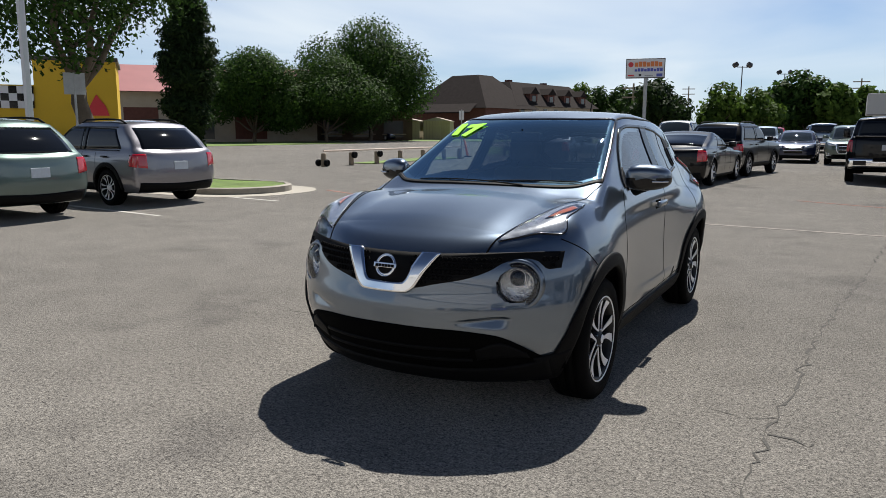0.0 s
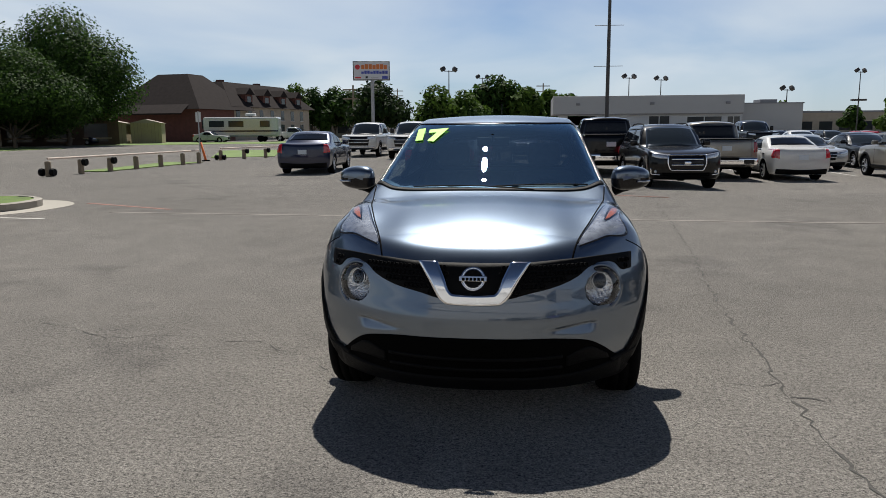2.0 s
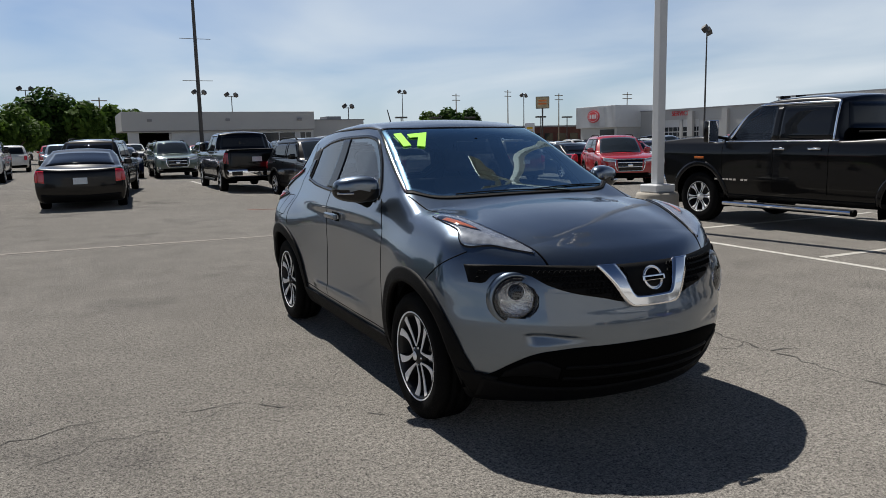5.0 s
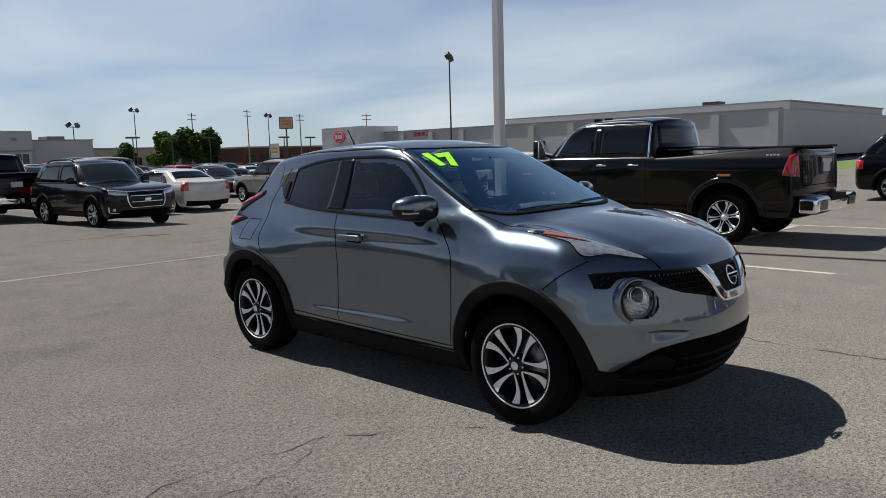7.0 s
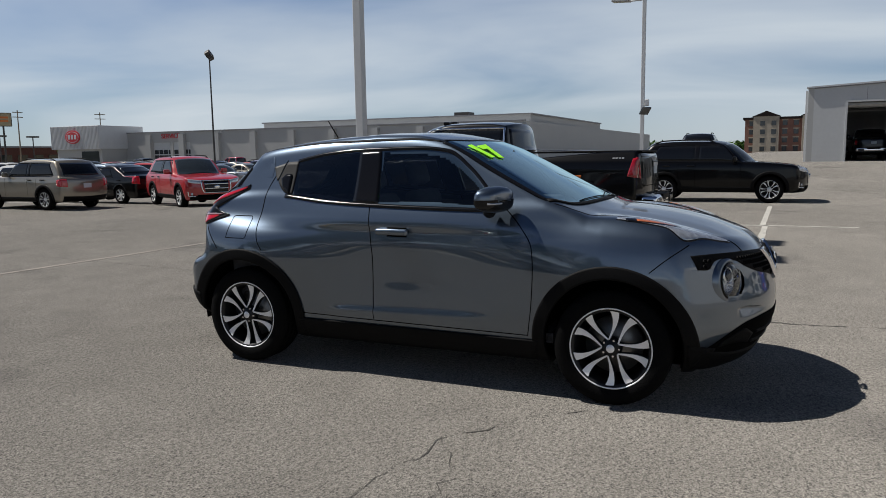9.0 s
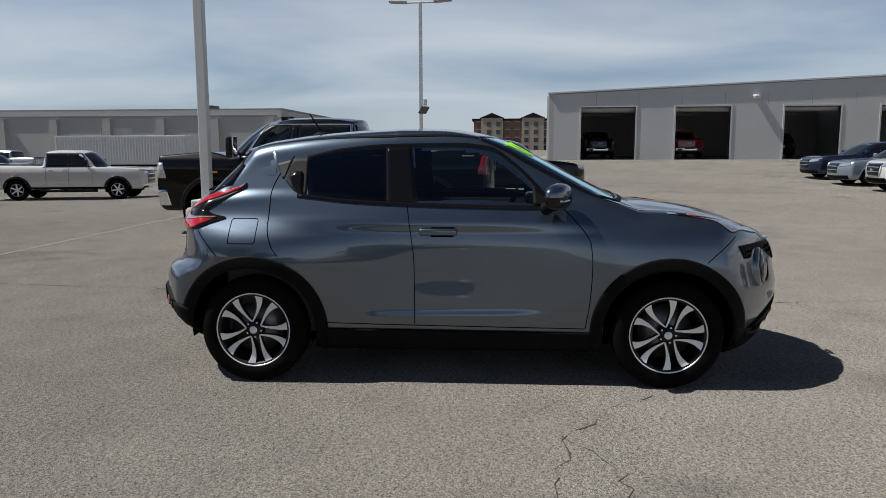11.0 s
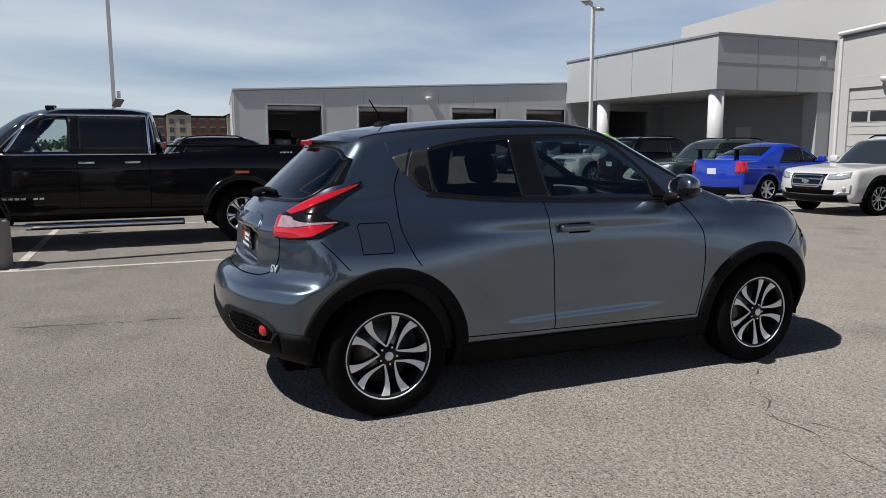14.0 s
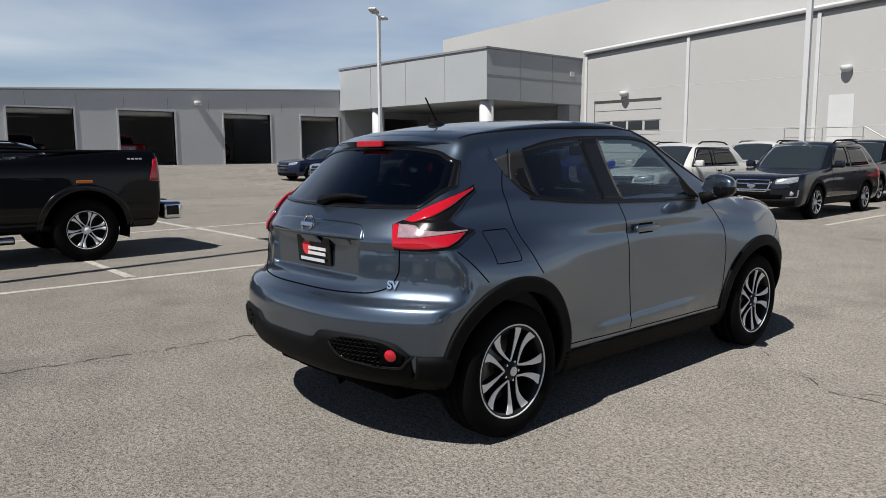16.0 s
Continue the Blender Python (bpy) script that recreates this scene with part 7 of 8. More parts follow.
# far wooded skyline, too far to tell single trees
def skyline():
    rg = random.Random(99)
    blobs = []
    for k in range(210):
        a = radians(-75 + k * 0.83)
        d = rg.uniform(300, 420)
        h = rg.uniform(4.0, 8.0)
        blobs.append(((d * math.sin(a), d * math.cos(a), h * 0.5), (rg.uniform(5, 9), rg.uniform(5, 9), h * 0.55)))
    return tagged(part("far_woods", leaf_cloud(blobs, 26000, 1.1, rg), M["leaf"]), "low green line of far woods", "woods", kind="stuff")


skyline()


# ---- the grey crossover in the middle of the lot ----
def hero_side(y, z):
    front = 0.056 * gauss(y + 1.27, 0.42) * gauss(z - 0.72, 0.27)
    rear = 0.066 * gauss(y - 1.27, 0.46) * gauss(z - 0.76, 0.23)
    waist = -0.016 * gauss(y - 0.05, 0.66) * gauss(z - 0.72, 0.20)
    span = np.clip((0.62 - y) / 0.12, 0, 1) * np.clip((y + 0.60) / 0.25, 0, 1)
    crease = 0.013 * span * (0.5 - 0.5 * np.tanh((z - 0.452 + 0.02 * y) / 0.014)) * np.clip((z - 0.33) / 0.09, 0, 1)
    arm = -0.055 * gauss(y - 1.2, 0.5) * gauss(z - 1.06, 0.10) - 0.02 * gauss(y + 1.0, 0.3) * gauss(z - 1.04, 0.08)
    nose = -0.05 * np.clip((-1.2 - y) / 0.8, 0, 1) * np.clip((z - 0.75) / 0.3, 0, 1)
    return front + rear + waist + crease + arm + nose


def hero_top(x, y):
    on = np.clip((-0.85 - y) / 0.25, 0, 1) * np.clip((y + 2.05) / 0.25, 0, 1)
    peak = 0.042 * gauss(x - 0.70, 0.14) * gauss(y + 1.38, 0.40)
    return on * (-0.055 * (x / 0.62) ** 2) + peak + 0.003 * on * gauss(x - 0.40, 0.09)


def hero_nose(x, z):
    """The wedge-shaped pockets beside the lower intake."""
    u = np.clip((x - 0.33) / 0.19, 0, 1)
    zl, zu = 0.524 - 0.020 * u, 0.532 + 0.022 * u
    up = np.clip((z - zl) / (zu - zl), 0, 1) * np.clip((zu + 0.012 - z) / 0.012, 0, 1)
    return 0.026 * u * np.clip((0.60 - x) / 0.05, 0, 1) * up


class Crossover(Body):
    def taper(self, y):
        return -0.05 * np.clip((y - 0.35) / 1.0, 0, 2) ** 2 - 0.03 * np.clip((-0.2 - y) / 0.8, 0, 1)

    def f(self, p):
        """The body, with the number-plate recess cut into the tailgate."""
        x, y, z = np.abs(p[:, 0]), p[:, 1], p[:, 2]
        cut = smax(smax(x - 0.385, np.abs(z - 0.888) - 0.093, 0.03), 1.826 - y, 0.02)
        return smax(Body.f(self, p), -cut, 0.014)


hero = Crossover(
    side=Curve((0.15, 0.72), (0.24, 0.775), (0.34, 0.815), (0.5, 0.832), (0.7, 0.832), (0.85, 0.825), (0.95, 0.805), (1.05, 0.765), (1.12, 0.725), (1.25, 0.63)),
    top=Curve((-2.12, 0.70), (-2.06, 0.80), (-1.99, 0.885), (-1.85, 0.955), (-1.7, 1.01), (-1.45, 1.065), (-1.2, 1.095), (-0.95, 1.115), (-0.6, 1.12), (0, 1.135), (0.6, 1.15),
              (1.1, 1.16), (1.45, 1.15), (1.65, 1.12), (1.82, 1.07), (1.92, 1.0)),
    front=Curve((0.15, -1.90), (0.25, -1.985), (0.36, -2.055), (0.48, -2.10), (0.58, -2.105), (0.68, -2.085), (0.78, -2.06), (0.88, -2.01), (0.96, -1.95), (1.1, -1.75)),
    rear=Curve((0.15, 1.50), (0.25, 1.66), (0.32, 1.88), (0.39, 1.972), (0.5, 2.015), (0.62, 2.02), (0.69, 1.995), (0.73, 1.925), (0.78, 1.895), (0.95, 1.875), (1.03, 1.84), (1.1, 1.79), (1.25, 1.66)),
    roof=Curve((-1.3, 0.985), (-1.06, 1.112), (-0.72, 1.284), (-0.47, 1.412), (-0.29, 1.496), (-0.12, 1.548), (0.1, 1.578), (0.35, 1.582), (0.6, 1.573), (0.85, 1.556), (1.15, 1.522), (1.38, 1.475),
               (1.46, 1.40), (1.70, 1.18), (1.90, 0.98)),
    cabin=Curve((1.0, 0.80), (1.10, 0.755), (1.2, 0.705), (1.35, 0.635), (1.45, 0.595), (1.53, 0.56), (1.6, 0.53)),
    mid=0.4, zb=0.2, half=0.86, plan_f=0.46, plan_r=0.30, shoulder_k=0.05, k_roof=0.055, k_join=0.05, crown=0.028, ws_bow=0.02, rear_bow=0.10,
    top_extra=hero_top, side_extra=hero_side, front_extra=hero_nose)

AX, WR = 1.265, 0.333
# outlines: side glass in (y, z), screens in (x, y) and (x, z)
FRONT_WIN_LOW, FRONT_WIN_HIGH = [(0.30, 1.118), (-0.10, 1.108), (-0.50, 1.100)], [(0.30, 1.452), (0.02, 1.455), (-0.17, 1.435), (-0.33, 1.335), (-0.47, 1.20), (-0.56, 1.105)]
REAR_WIN_LOW, REAR_WIN_HIGH = [(0.93, 1.165), (0.70, 1.140), (0.42, 1.122)], [(0.97, 1.378), (0.72, 1.425), (0.44, 1.448)]
WS_LOW, WS_HIGH = [(-0.69, -0.85), (-0.56, -0.972), (-0.29, -1.035), (0.0, -1.055), (0.29, -1.035), (0.56, -0.972), (0.69, -0.85)], [(-0.552, -0.13), (-0.3, -0.21), (0.0, -0.235), (0.3, -0.21), (0.552, -0.13)]
RG_LOW, RG_HIGH = [(-0.628, 1.225), (-0.58, 1.135), (-0.30, 1.128), (0.0, 1.127), (0.30, 1.128), (0.58, 1.135), (0.628, 1.225)], [(-0.578, 1.335), (-0.45, 1.385), (-0.25, 1.405), (0.0, 1.411), (0.25, 1.405), (0.45, 1.385), (0.578, 1.335)]


def shrink(poly, d):
    cx, cy = sum(p[0] for p in poly) / len(poly), sum(p[1] for p in poly) / len(poly)
    out = []
    for a, b in poly:
        r = math.hypot(a - cx, b - cy)
        out.append((cx + (a - cx) * (1 - d / r), cy + (b - cy) * (1 - d / r)))
    return out


def hero_hole(c):
    x, y, z = np.abs(c[:, 0]), c[:, 1], c[:, 2]
    arch = np.zeros(len(c), bool)
    for a in (-AX, AX):
        arch |= (x > 0.56) & (np.hypot(y - a, z - 0.345) < 0.395)
        arch |= (x > 0.56) & (np.abs(y - a) < 0.39) & (z < 0.345)
    side = x > 0.5
    win = side & (inside(y, z, shrink(FRONT_WIN_LOW + FRONT_WIN_HIGH[::-1], 0.03)) | inside(y, z, shrink(REAR_WIN_LOW + REAR_WIN_HIGH[::-1], 0.03)))
    ws = (z > 1.0) & (y < 0) & inside(c[:, 0], y, shrink(WS_LOW + WS_HIGH[::-1], 0.04))
    rg = (y > 1.2) & inside(c[:, 0], z, shrink(RG_LOW + RG_HIGH[::-1], 0.04))
    lamp = (y < -1.5) & (np.hypot(x - 0.61, z - 0.715) < 0.085)
    return arch | win | ws | rg | lamp


def build_hero():
    car = thing("crossover_car", label="gun-metal grey compact crossover car parked on worn asphalt", category="car")
    body = part("body", hero.shell(130, 290, 130, hero_hole), M["gunmetal"], car, "grey metallic painted body", True)
    both = (-1, 1)
    for s in both:
        # glass
        part("front_door_window", hero.patch("x", FRONT_WIN_LOW, FRONT_WIN_HIGH, s, 26, 12, 0.002, 0), M["g_front"], car, "lightly tinted door glass", True)
        part("rear_door_window", hero.patch("x", REAR_WIN_LOW, REAR_WIN_HIGH, s, 20, 12, 0.002, 0), M["g_dark"], car, "dark privacy door glass", True)
        # window surround, pillar and hidden rear handle
        part("window_trim", join(hero.strip("x", [(1.0, 1.158), (0.93, 1.152), (0.70, 1.128), (0.42, 1.112), (-0.10, 1.096), (-0.55, 1.088)], 0.022, s, 60, 0.006, 0.02),
                                 hero.strip("x", [(0.95, 1.392), (0.72, 1.438), (0.44, 1.462), (0.02, 1.468), (-0.18, 1.448), (-0.345, 1.345), (-0.485, 1.21), (-0.58, 1.10)], 0.020, s, 70, 0.006, 0.02)), M["gloss_black"], car, "", True)
        part("pillar_cover", hero.patch("x", [(0.435, 1.115), (0.25, 1.11)], [(0.455, 1.455), (0.295, 1.462)], s, 8, 12, 0.006, 0.02), M["gloss_black"], car, "black door pillar cover", True)
        q = part("quarter_trim", hero.patch("x", [(1.088, 1.25), (1.02, 1.185), (0.944, 1.158)], [(1.072, 1.30), (1.03, 1.386), (0.945, 1.390)], s, 14, 10, 0.006, 0.02), M["satin"], car, "satin dark corner trim", True)
        part("corner_panel", hero.patch("x", [(1.106, 1.262), (1.098, 1.262)], [(1.152, 1.352), (1.052, 1.379)], s, 8, 8, 0.004, 0.02), M["corner_grey"], car, "small matt grey corner triangle", True)
        part("rear_door_handle", hero.patch("x", [(1.035, 1.215), (0.972, 1.170)], [(1.058, 1.268), (1.012, 1.300), (0.978, 1.300)], s, 8, 8, 0.016, 0.02), M["gloss_black"], q, "", True)
        part("mirror_triangle", hero.patch("x", [(-0.46, 1.10), (-0.585, 1.092)], [(-0.455, 1.215), (-0.50, 1.18), (-0.575, 1.10)], s, 8, 6, 0.008, 0.02), M["black"], car, "", True)
        # shut lines
        seams = [[(0.385, 1.455), (0.34, 1.30), (0.31, 1.12), (0.285, 0.95), (0.262, 0.75), (0.258, 0.38)],
                 [(-0.62, 1.10), (-0.72, 1.0), (-0.80, 0.87), (-0.81, 0.75), (-0.80, 0.55), (-0.775, 0.36)],
                 [(1.04, 1.40), (1.12, 1.30), (1.17, 1.16), (1.17, 1.0), (1.13, 0.86), (1.09, 0.80)],
                 [(0.262, 0.372), (-0.25, 0.366), (-0.775, 0.36)], [(0.82, 0.38), (0.55, 0.376), (0.262, 0.372)],
                 [(-1.47, 0.775), (-1.56, 0.85), (-1.66, 0.92)], [(1.60, 0.945), (1.54, 0.88), (1.47, 0.80)]]
        for ln in seams:
            part("shut_line", hero.strip("x", ln, 0.0052, s, 50, 0.0012, 0.006, 2), M["dark"], body, "", True)
        # roof gutter
        part("roof_gutter", hero.strip("z", [(s * 0.545, -0.12), (s * 0.555, 0.4), (s * 0.535, 0.9), (s * 0.50, 1.3)], 0.014, 1, 50, 0.001, 0.008), M["black"], body, "", True)
        # fender flares
        for a in (-AX, AX):
            ang = np.linspace(radians(-21), radians(201), 70)
            rin, rout = 0.39, 0.463
            flare = hero.patch2("x", np.stack([a + rin * np.cos(ang), 0.34 + rin * np.sin(ang)], 1), np.stack([a + rout * np.cos(ang) * 1.0, 0.34 + rout * np.sin(ang)], 1), s, 0.012, 0.03, 7)
            part("wheel_arch_flare", flare, M["black"], car, "matt black plastic wheel-arch flare", True)
            lin = [(s * x, a + 0.41 * math.cos(t), 0.335 + 0.41 * math.sin(t)) for x in (0.79, 0.5) for t in np.linspace(-0.15, math.pi + 0.15, 30)]
            part("wheel_well", (lin, [(i, i + 1, 31 + i, 30 + i) for i in range(29)]), M["dark"], car, "", True)
            part("wheel_well_wall", prism([(a + 0.41 * math.cos(t), 0.335 + 0.41 * math.sin(t)) for t in np.linspace(-0.3, math.pi + 0.3, 30)], s * 0.5, s * 0.48, "x"), M["dark"], car)
        # lower bumper corners
        part("front_corner_cladding", hero.patch("x", [(-1.74, 0.25), (-1.667, 0.25)], [(-1.80, 0.345), (-1.72, 0.365), (-1.667, 0.385)], s, 12, 8, 0.013, 0.03), M["black"], car, "", True)
        part("rear_corner_cladding", hero.patch("x", [(1.667, 0.26), (1.76, 0.26)], [(1.667, 0.47), (1.72, 0.485), (1.80, 0.488)], s, 12, 8, 0.013, 0.03), M["black"], car, "", True)
        # sill
        part("sill_cladding", join(hero.patch("x", [(0.82, 0.208), (-0.82, 0.208)], [(0.84, 0.345), (0.3, 0.342), (-0.84, 0.335)], s, 40, 12, 0.012, 0.03)), M["black"], car, "matt black plastic sill cladding", True)
        # door handle
        hp = hero.cast("x", [0.115], [0.945], s)[0]
        h = part("door_handle", moved(join(box(-0.016, -0.115, -0.02, 0.016, 0.115, 0.02, 0.014, 3)), pose(hp[0] + s * 0.028, 0.115, 0.948, 0, 0, 0)), M["gunmetal"], car, "grey painted pull handle", True)
        part("handle_cup", hero.patch("x", [(0.16, 0.915), (0.02, 0.915)], [(0.16, 0.975), (0.02, 0.975)], s, 8, 6, 0.002, 0.006), M["dark"], h, "", True)
        part("handle_mount", join(box(hp[0] - 0.01, 0.205, 0.934, hp[0] + s * 0.028, 0.225, 0.962), box(hp[0] - 0.01, 0.005, 0.934, hp[0] + s * 0.028, 0.025, 0.962)), M["chrome"], h)
        # door mirror: rounded shell, dark base, glass
        n, m2, mv, mf = 28, 16, [], []
        for j in range(m2 + 1):
            ph = math.pi * j / m2 - math.pi / 2
            for i in range(n):
                th = 2 * math.pi * i / n
                c1, s1 = math.cos(th), math.sin(th)
                e = 0.62
                px = math.copysign(abs(c1) ** e, c1) * math.cos(ph) ** 0.5
                pz = math.copysign(abs(s1) ** e, s1) * math.cos(ph) ** 0.5
                py = math.sin(ph)
                fat = 1.0 - 0.22 * max(0, px) if True else 1
                mv.append((s * (0.895 + 0.125 * px), -0.585 + (0.075 if py < 0 else 0.05) * py + 0.045 * px, 1.165 + 0.078 * pz * fat))
        for j in range(m2):
            for i in range(n):
                q4 = (j * n + i, j * n + (i + 1) % n, (j + 1) * n + (i + 1) % n, (j + 1) * n + i)
                mf.append(q4 if s > 0 else q4[::-1])
        mir = part("door_mirror", (mv, mf), M["gunmetal"], car, "grey door mirror with dark underside", True)
        low = [(p[0] + 0.0, p[1], p[2] - 0.004) for p in mv]
        keep = [q4 for q4 in mf if sum(mv[k][2] for k in q4) / 4 < 1.158]
        part("mirror_underside", ([(0.895 * s + (p[0] - 0.895 * s) * 1.02, -0.585 + (p[1] + 0.585) * 1.02, 1.165 + (p[2] - 1.165) * 1.02) for p in mv], keep), M["gloss_black"], mir, "", True)
        part("mirror_arm", tube([(s * 0.80, -0.53, 1.085), (s * 0.85, -0.555, 1.105), (s * 0.89, -0.58, 1.115)], [0.04, 0.035, 0.032], 10), M["black"], mir, "", True)
        part("mirror_glass", moved(lathe([(0.0, 0.0), (0.062, 0.0), (0.066, 0.006)], 28, "y", False), pose(s * 0.905, -0.540, 1.165) @ Matrix.Diagonal((1.55, 1, 0.95, 1))), M["chrome"], mir)
        # indicator blade on the mirror
        part("mirror_lamp", tube([(s * 0.93, -0.655, 1.145), (s * 0.98, -0.63, 1.143), (s * 1.012, -0.60, 1.145)], 0.006, 8), M["clear_lens"], mir)
        # upper lamp cluster on the fender
        hi = [(s * 0.491, -1.845), (s * 0.56, -1.65), (s * 0.625, -1.45), (s * 0.683, -1.262)]
        lo = [(s * 0.50, -1.852), (s * 0.63, -1.735), (s * 0.752, -1.61), (s * 0.728, -1.53), (s * 0.735, -1.40), (s * 0.727, -1.265)]
        lampu = part("upper_lamp", hero.patch("z", hi, lo, 1, 34, 12, 0.003, 0.012), M["clear_lens"], car, "clear boomerang turn lamp on the fender", True)
        part("lamp_housing", hero.patch("z", [(s * 0.738, -1.32), (s * 0.722, -1.46), (s * 0.668, -1.575)], [(s * 0.700, -1.31), (s * 0.664, -1.46), (s * 0.634, -1.605)], 1, 18, 6, 0.005, 0.004), M["gloss_black"], lampu, "", True)
        part("amber_reflector", hero.patch("z", [(s * 0.728, -1.38), (s * 0.710, -1.47), (s * 0.668, -1.56)], [(s * 0.702, -1.37), (s * 0.674, -1.47), (s * 0.644, -1.585)], 1, 16, 6, 0.0075, 0.004), M["amber"], lampu, "amber turn reflector", True)
        part("lamp_rim", join(hero.strip("z", hi, 0.005, 1, 30, 0.004, 0.012), hero.strip("z", lo, 0.005, 1, 40, 0.004, 0.012)), M["gloss_black"], lampu, "", True)
        part("lamp_cover", hero.patch("z", hi, lo, 1, 34, 12, 0.010, 0), M["g_clear"], lampu, "", True)
        # round main lamp in a deep bowl
        c = hero.cast("y", [s * 0.61], [0.715], -1)[0]
        nv = Vector(hero.normal(np.array([c]))[0])
        nv = (nv * 0.6 + Vector((s * 0.12, -1, 0.02)) * 0.4).normalized()
        fr = Matrix.Translation(Vector(c) - nv * 0.010) @ nv.to_track_quat("Z", "Y").to_matrix().to_4x4()
        hl = part("head_lamp", moved(lathe([(0.0, -0.05), (0.05, -0.045), (0.08, -0.025), (0.094, 0.0), (0.10, 0.012)], 40, "z", False), fr), M["reflector"], car, "round main head lamp with clear lens", True)
        part("lamp_bezel", moved(lathe([(0.080, -0.03), (0.086, 0.006), (0.102, 0.006), (0.110, 0.0), (0.116, -0.03)], 44, "z", False), fr), M["gloss_black"], hl, "", True)
        part("lamp_hood", moved(lathe([(0.102, -0.02), (0.105, 0.003), (0.111, 0.006), (0.122, 0.0), (0.136, -0.03)], 44, "z", False), fr), M["gunmetal"], hl, "", True)
        part("projector", moved(lathe([(0.0, 0.006), (0.02, 0.002), (0.032, -0.010), (0.037, -0.03)], 28, "z", False), fr @ pose(0, 0.034, 0.004)), M["gloss_black"], hl, "dark projector lens", True)
        part("projector_ring", moved(lathe([(0.036, -0.03), (0.038, -0.006), (0.041, -0.006), (0.043, -0.03)], 28, "z", False), fr @ pose(0, 0.034, 0.0)), M["chrome"], hl, "", True)
        part("lamp_glass", moved(lathe([(0.0, 0.032), (0.03, 0.031), (0.06, 0.026), (0.085, 0.017), (0.097, 0.008)], 40, "z", False), fr), M["g_clear"], hl, "", True)
        # tail lamp: black housing, red arm up beside the glass, red and clear lower lens
        tl = part("tail_lamp", hero.patch("c", [(0.245, 1.020), (0.30, 0.992), (0.35, 0.958), (0.40, 0.949), (0.48, 0.945), (0.56, 0.948)],
                                          [(0.245, 1.026), (0.32, 1.046), (0.36, 1.072), (0.44, 1.078), (0.53, 1.078), (0.584, 1.055)], s, 40, 12, 0.008, 0.03), M["gloss_black"], car, "red and clear boomerang tail lamp in black housing", True)
        part("arm_housing", hero.patch("c", [(0.185, 1.205), (0.23, 1.180), (0.29, 1.140), (0.335, 1.095), (0.36, 1.070), (0.44, 1.07)],
                                       [(0.19, 1.232), (0.26, 1.207), (0.34, 1.178), (0.42, 1.145), (0.48, 1.113), (0.54, 1.076)], s, 40, 8, 0.007, 0.03), M["gloss_black"], tl, "", True)
        part("upper_arm", hero.patch("c", [(0.212, 1.206), (0.29, 1.170), (0.362, 1.130), (0.44, 1.086), (0.50, 1.066)],
                                     [(0.208, 1.215), (0.30, 1.189), (0.38, 1.159), (0.45, 1.128), (0.538, 1.074)], s, 40, 8, 0.014, 0.02), M["red_lens"], tl, "red lens arm", True)
        part("red_section", hero.patch("c", [(0.306, 1.009), (0.34, 0.982), (0.37, 0.964), (0.44, 0.957), (0.52, 0.954), (0.562, 0.960)],
                                       [(0.300, 1.016), (0.38, 1.013), (0.46, 1.006), (0.52, 1.030), (0.55, 1.058), (0.579, 1.054)], s, 40, 10, 0.014, 0.02), M["red_lens"], tl, "red lens section", True)
        part("clear_section", hero.patch("c", [(0.290, 1.021), (0.38, 1.014), (0.45, 1.004), (0.49, 0.999), (0.545, 0.998)],
                                         [(0.288, 1.026), (0.39, 1.027), (0.46, 1.036), (0.49, 1.052), (0.552, 1.055)], s, 34, 8, 0.0165, 0.01), M["tail_clear"], tl, "clear lens section", True)
        # fuel flap
        if s < 0:
            loop = [(1.40, 0.875), (1.245, 0.875), (1.232, 0.89), (1.232, 1.005), (1.245, 1.02), (1.385, 1.02), (1.40, 1.005), (1.40, 0.875)]
            part("fuel_flap_line", hero.strip("x", loop, 0.0042, s, 120, 0.0012, 0.006, 2), M["dark"], body, "", True)
        # honeycomb insert with its round reflector
        rm_ = part("rear_mesh", hero.patch("y", [(s * 0.355, 0.522), (s * 0.42, 0.462), (s * 0.52, 0.445), (s * 0.60, 0.437), (s * 0.70, 0.448)],
                                           [(s * 0.358, 0.530), (s * 0.44, 0.556), (s * 0.52, 0.557), (s * 0.62, 0.546), (s * 0.715, 0.492)], 1, 30, 8, 0.013, 0.02), M["dark"], car, "black honeycomb bumper insert", True)
        spots = []
        for r in range(6):
            for k in range(11):
                cx, cz = 0.375 + (k + 0.5 * (r % 2)) * 0.025, 0.452 + r * 0.019
                if inside(np.array([cx]), np.array([cz]), [(0.37, 0.52), (0.425, 0.468), (0.60, 0.446), (0.615, 0.54), (0.52, 0.550), (0.44, 0.549)])[0]:
                    spots.append((s * cx, cz))
        hp_ = hero.cast("y", [q[0] for q in spots], [q[1] for q in spots], 1)
        hn_ = hero.normal(hp_)
        cell = lathe([(0.0085, 0.0), (0.0105, 0.008), (0.0125, 0.004), (0.0125, -0.004)], 6, "z", False)
        for p_, n_ in zip(hp_, hn_):
            part("mesh_cell", moved(cell, Matrix.Translation(p_ + n_ * 0.013) @ Vector(n_).to_track_quat("Z", "Y").to_matrix().to_4x4()), M["black"], rm_)
        part("insert_edge", hero.strip("y", [(s * 0.355, 0.522), (s * 0.42, 0.460), (s * 0.52, 0.443), (s * 0.60, 0.434), (s * 0.68, 0.436), (s * 0.72, 0.47), (s * 0.745, 0.49)], 0.009, 1, 40, 0.017, 0.01), M["gloss_black"], rm_, "", True)
        fc = hero.cast("y", [s * 0.662], [0.49], 1)[0]
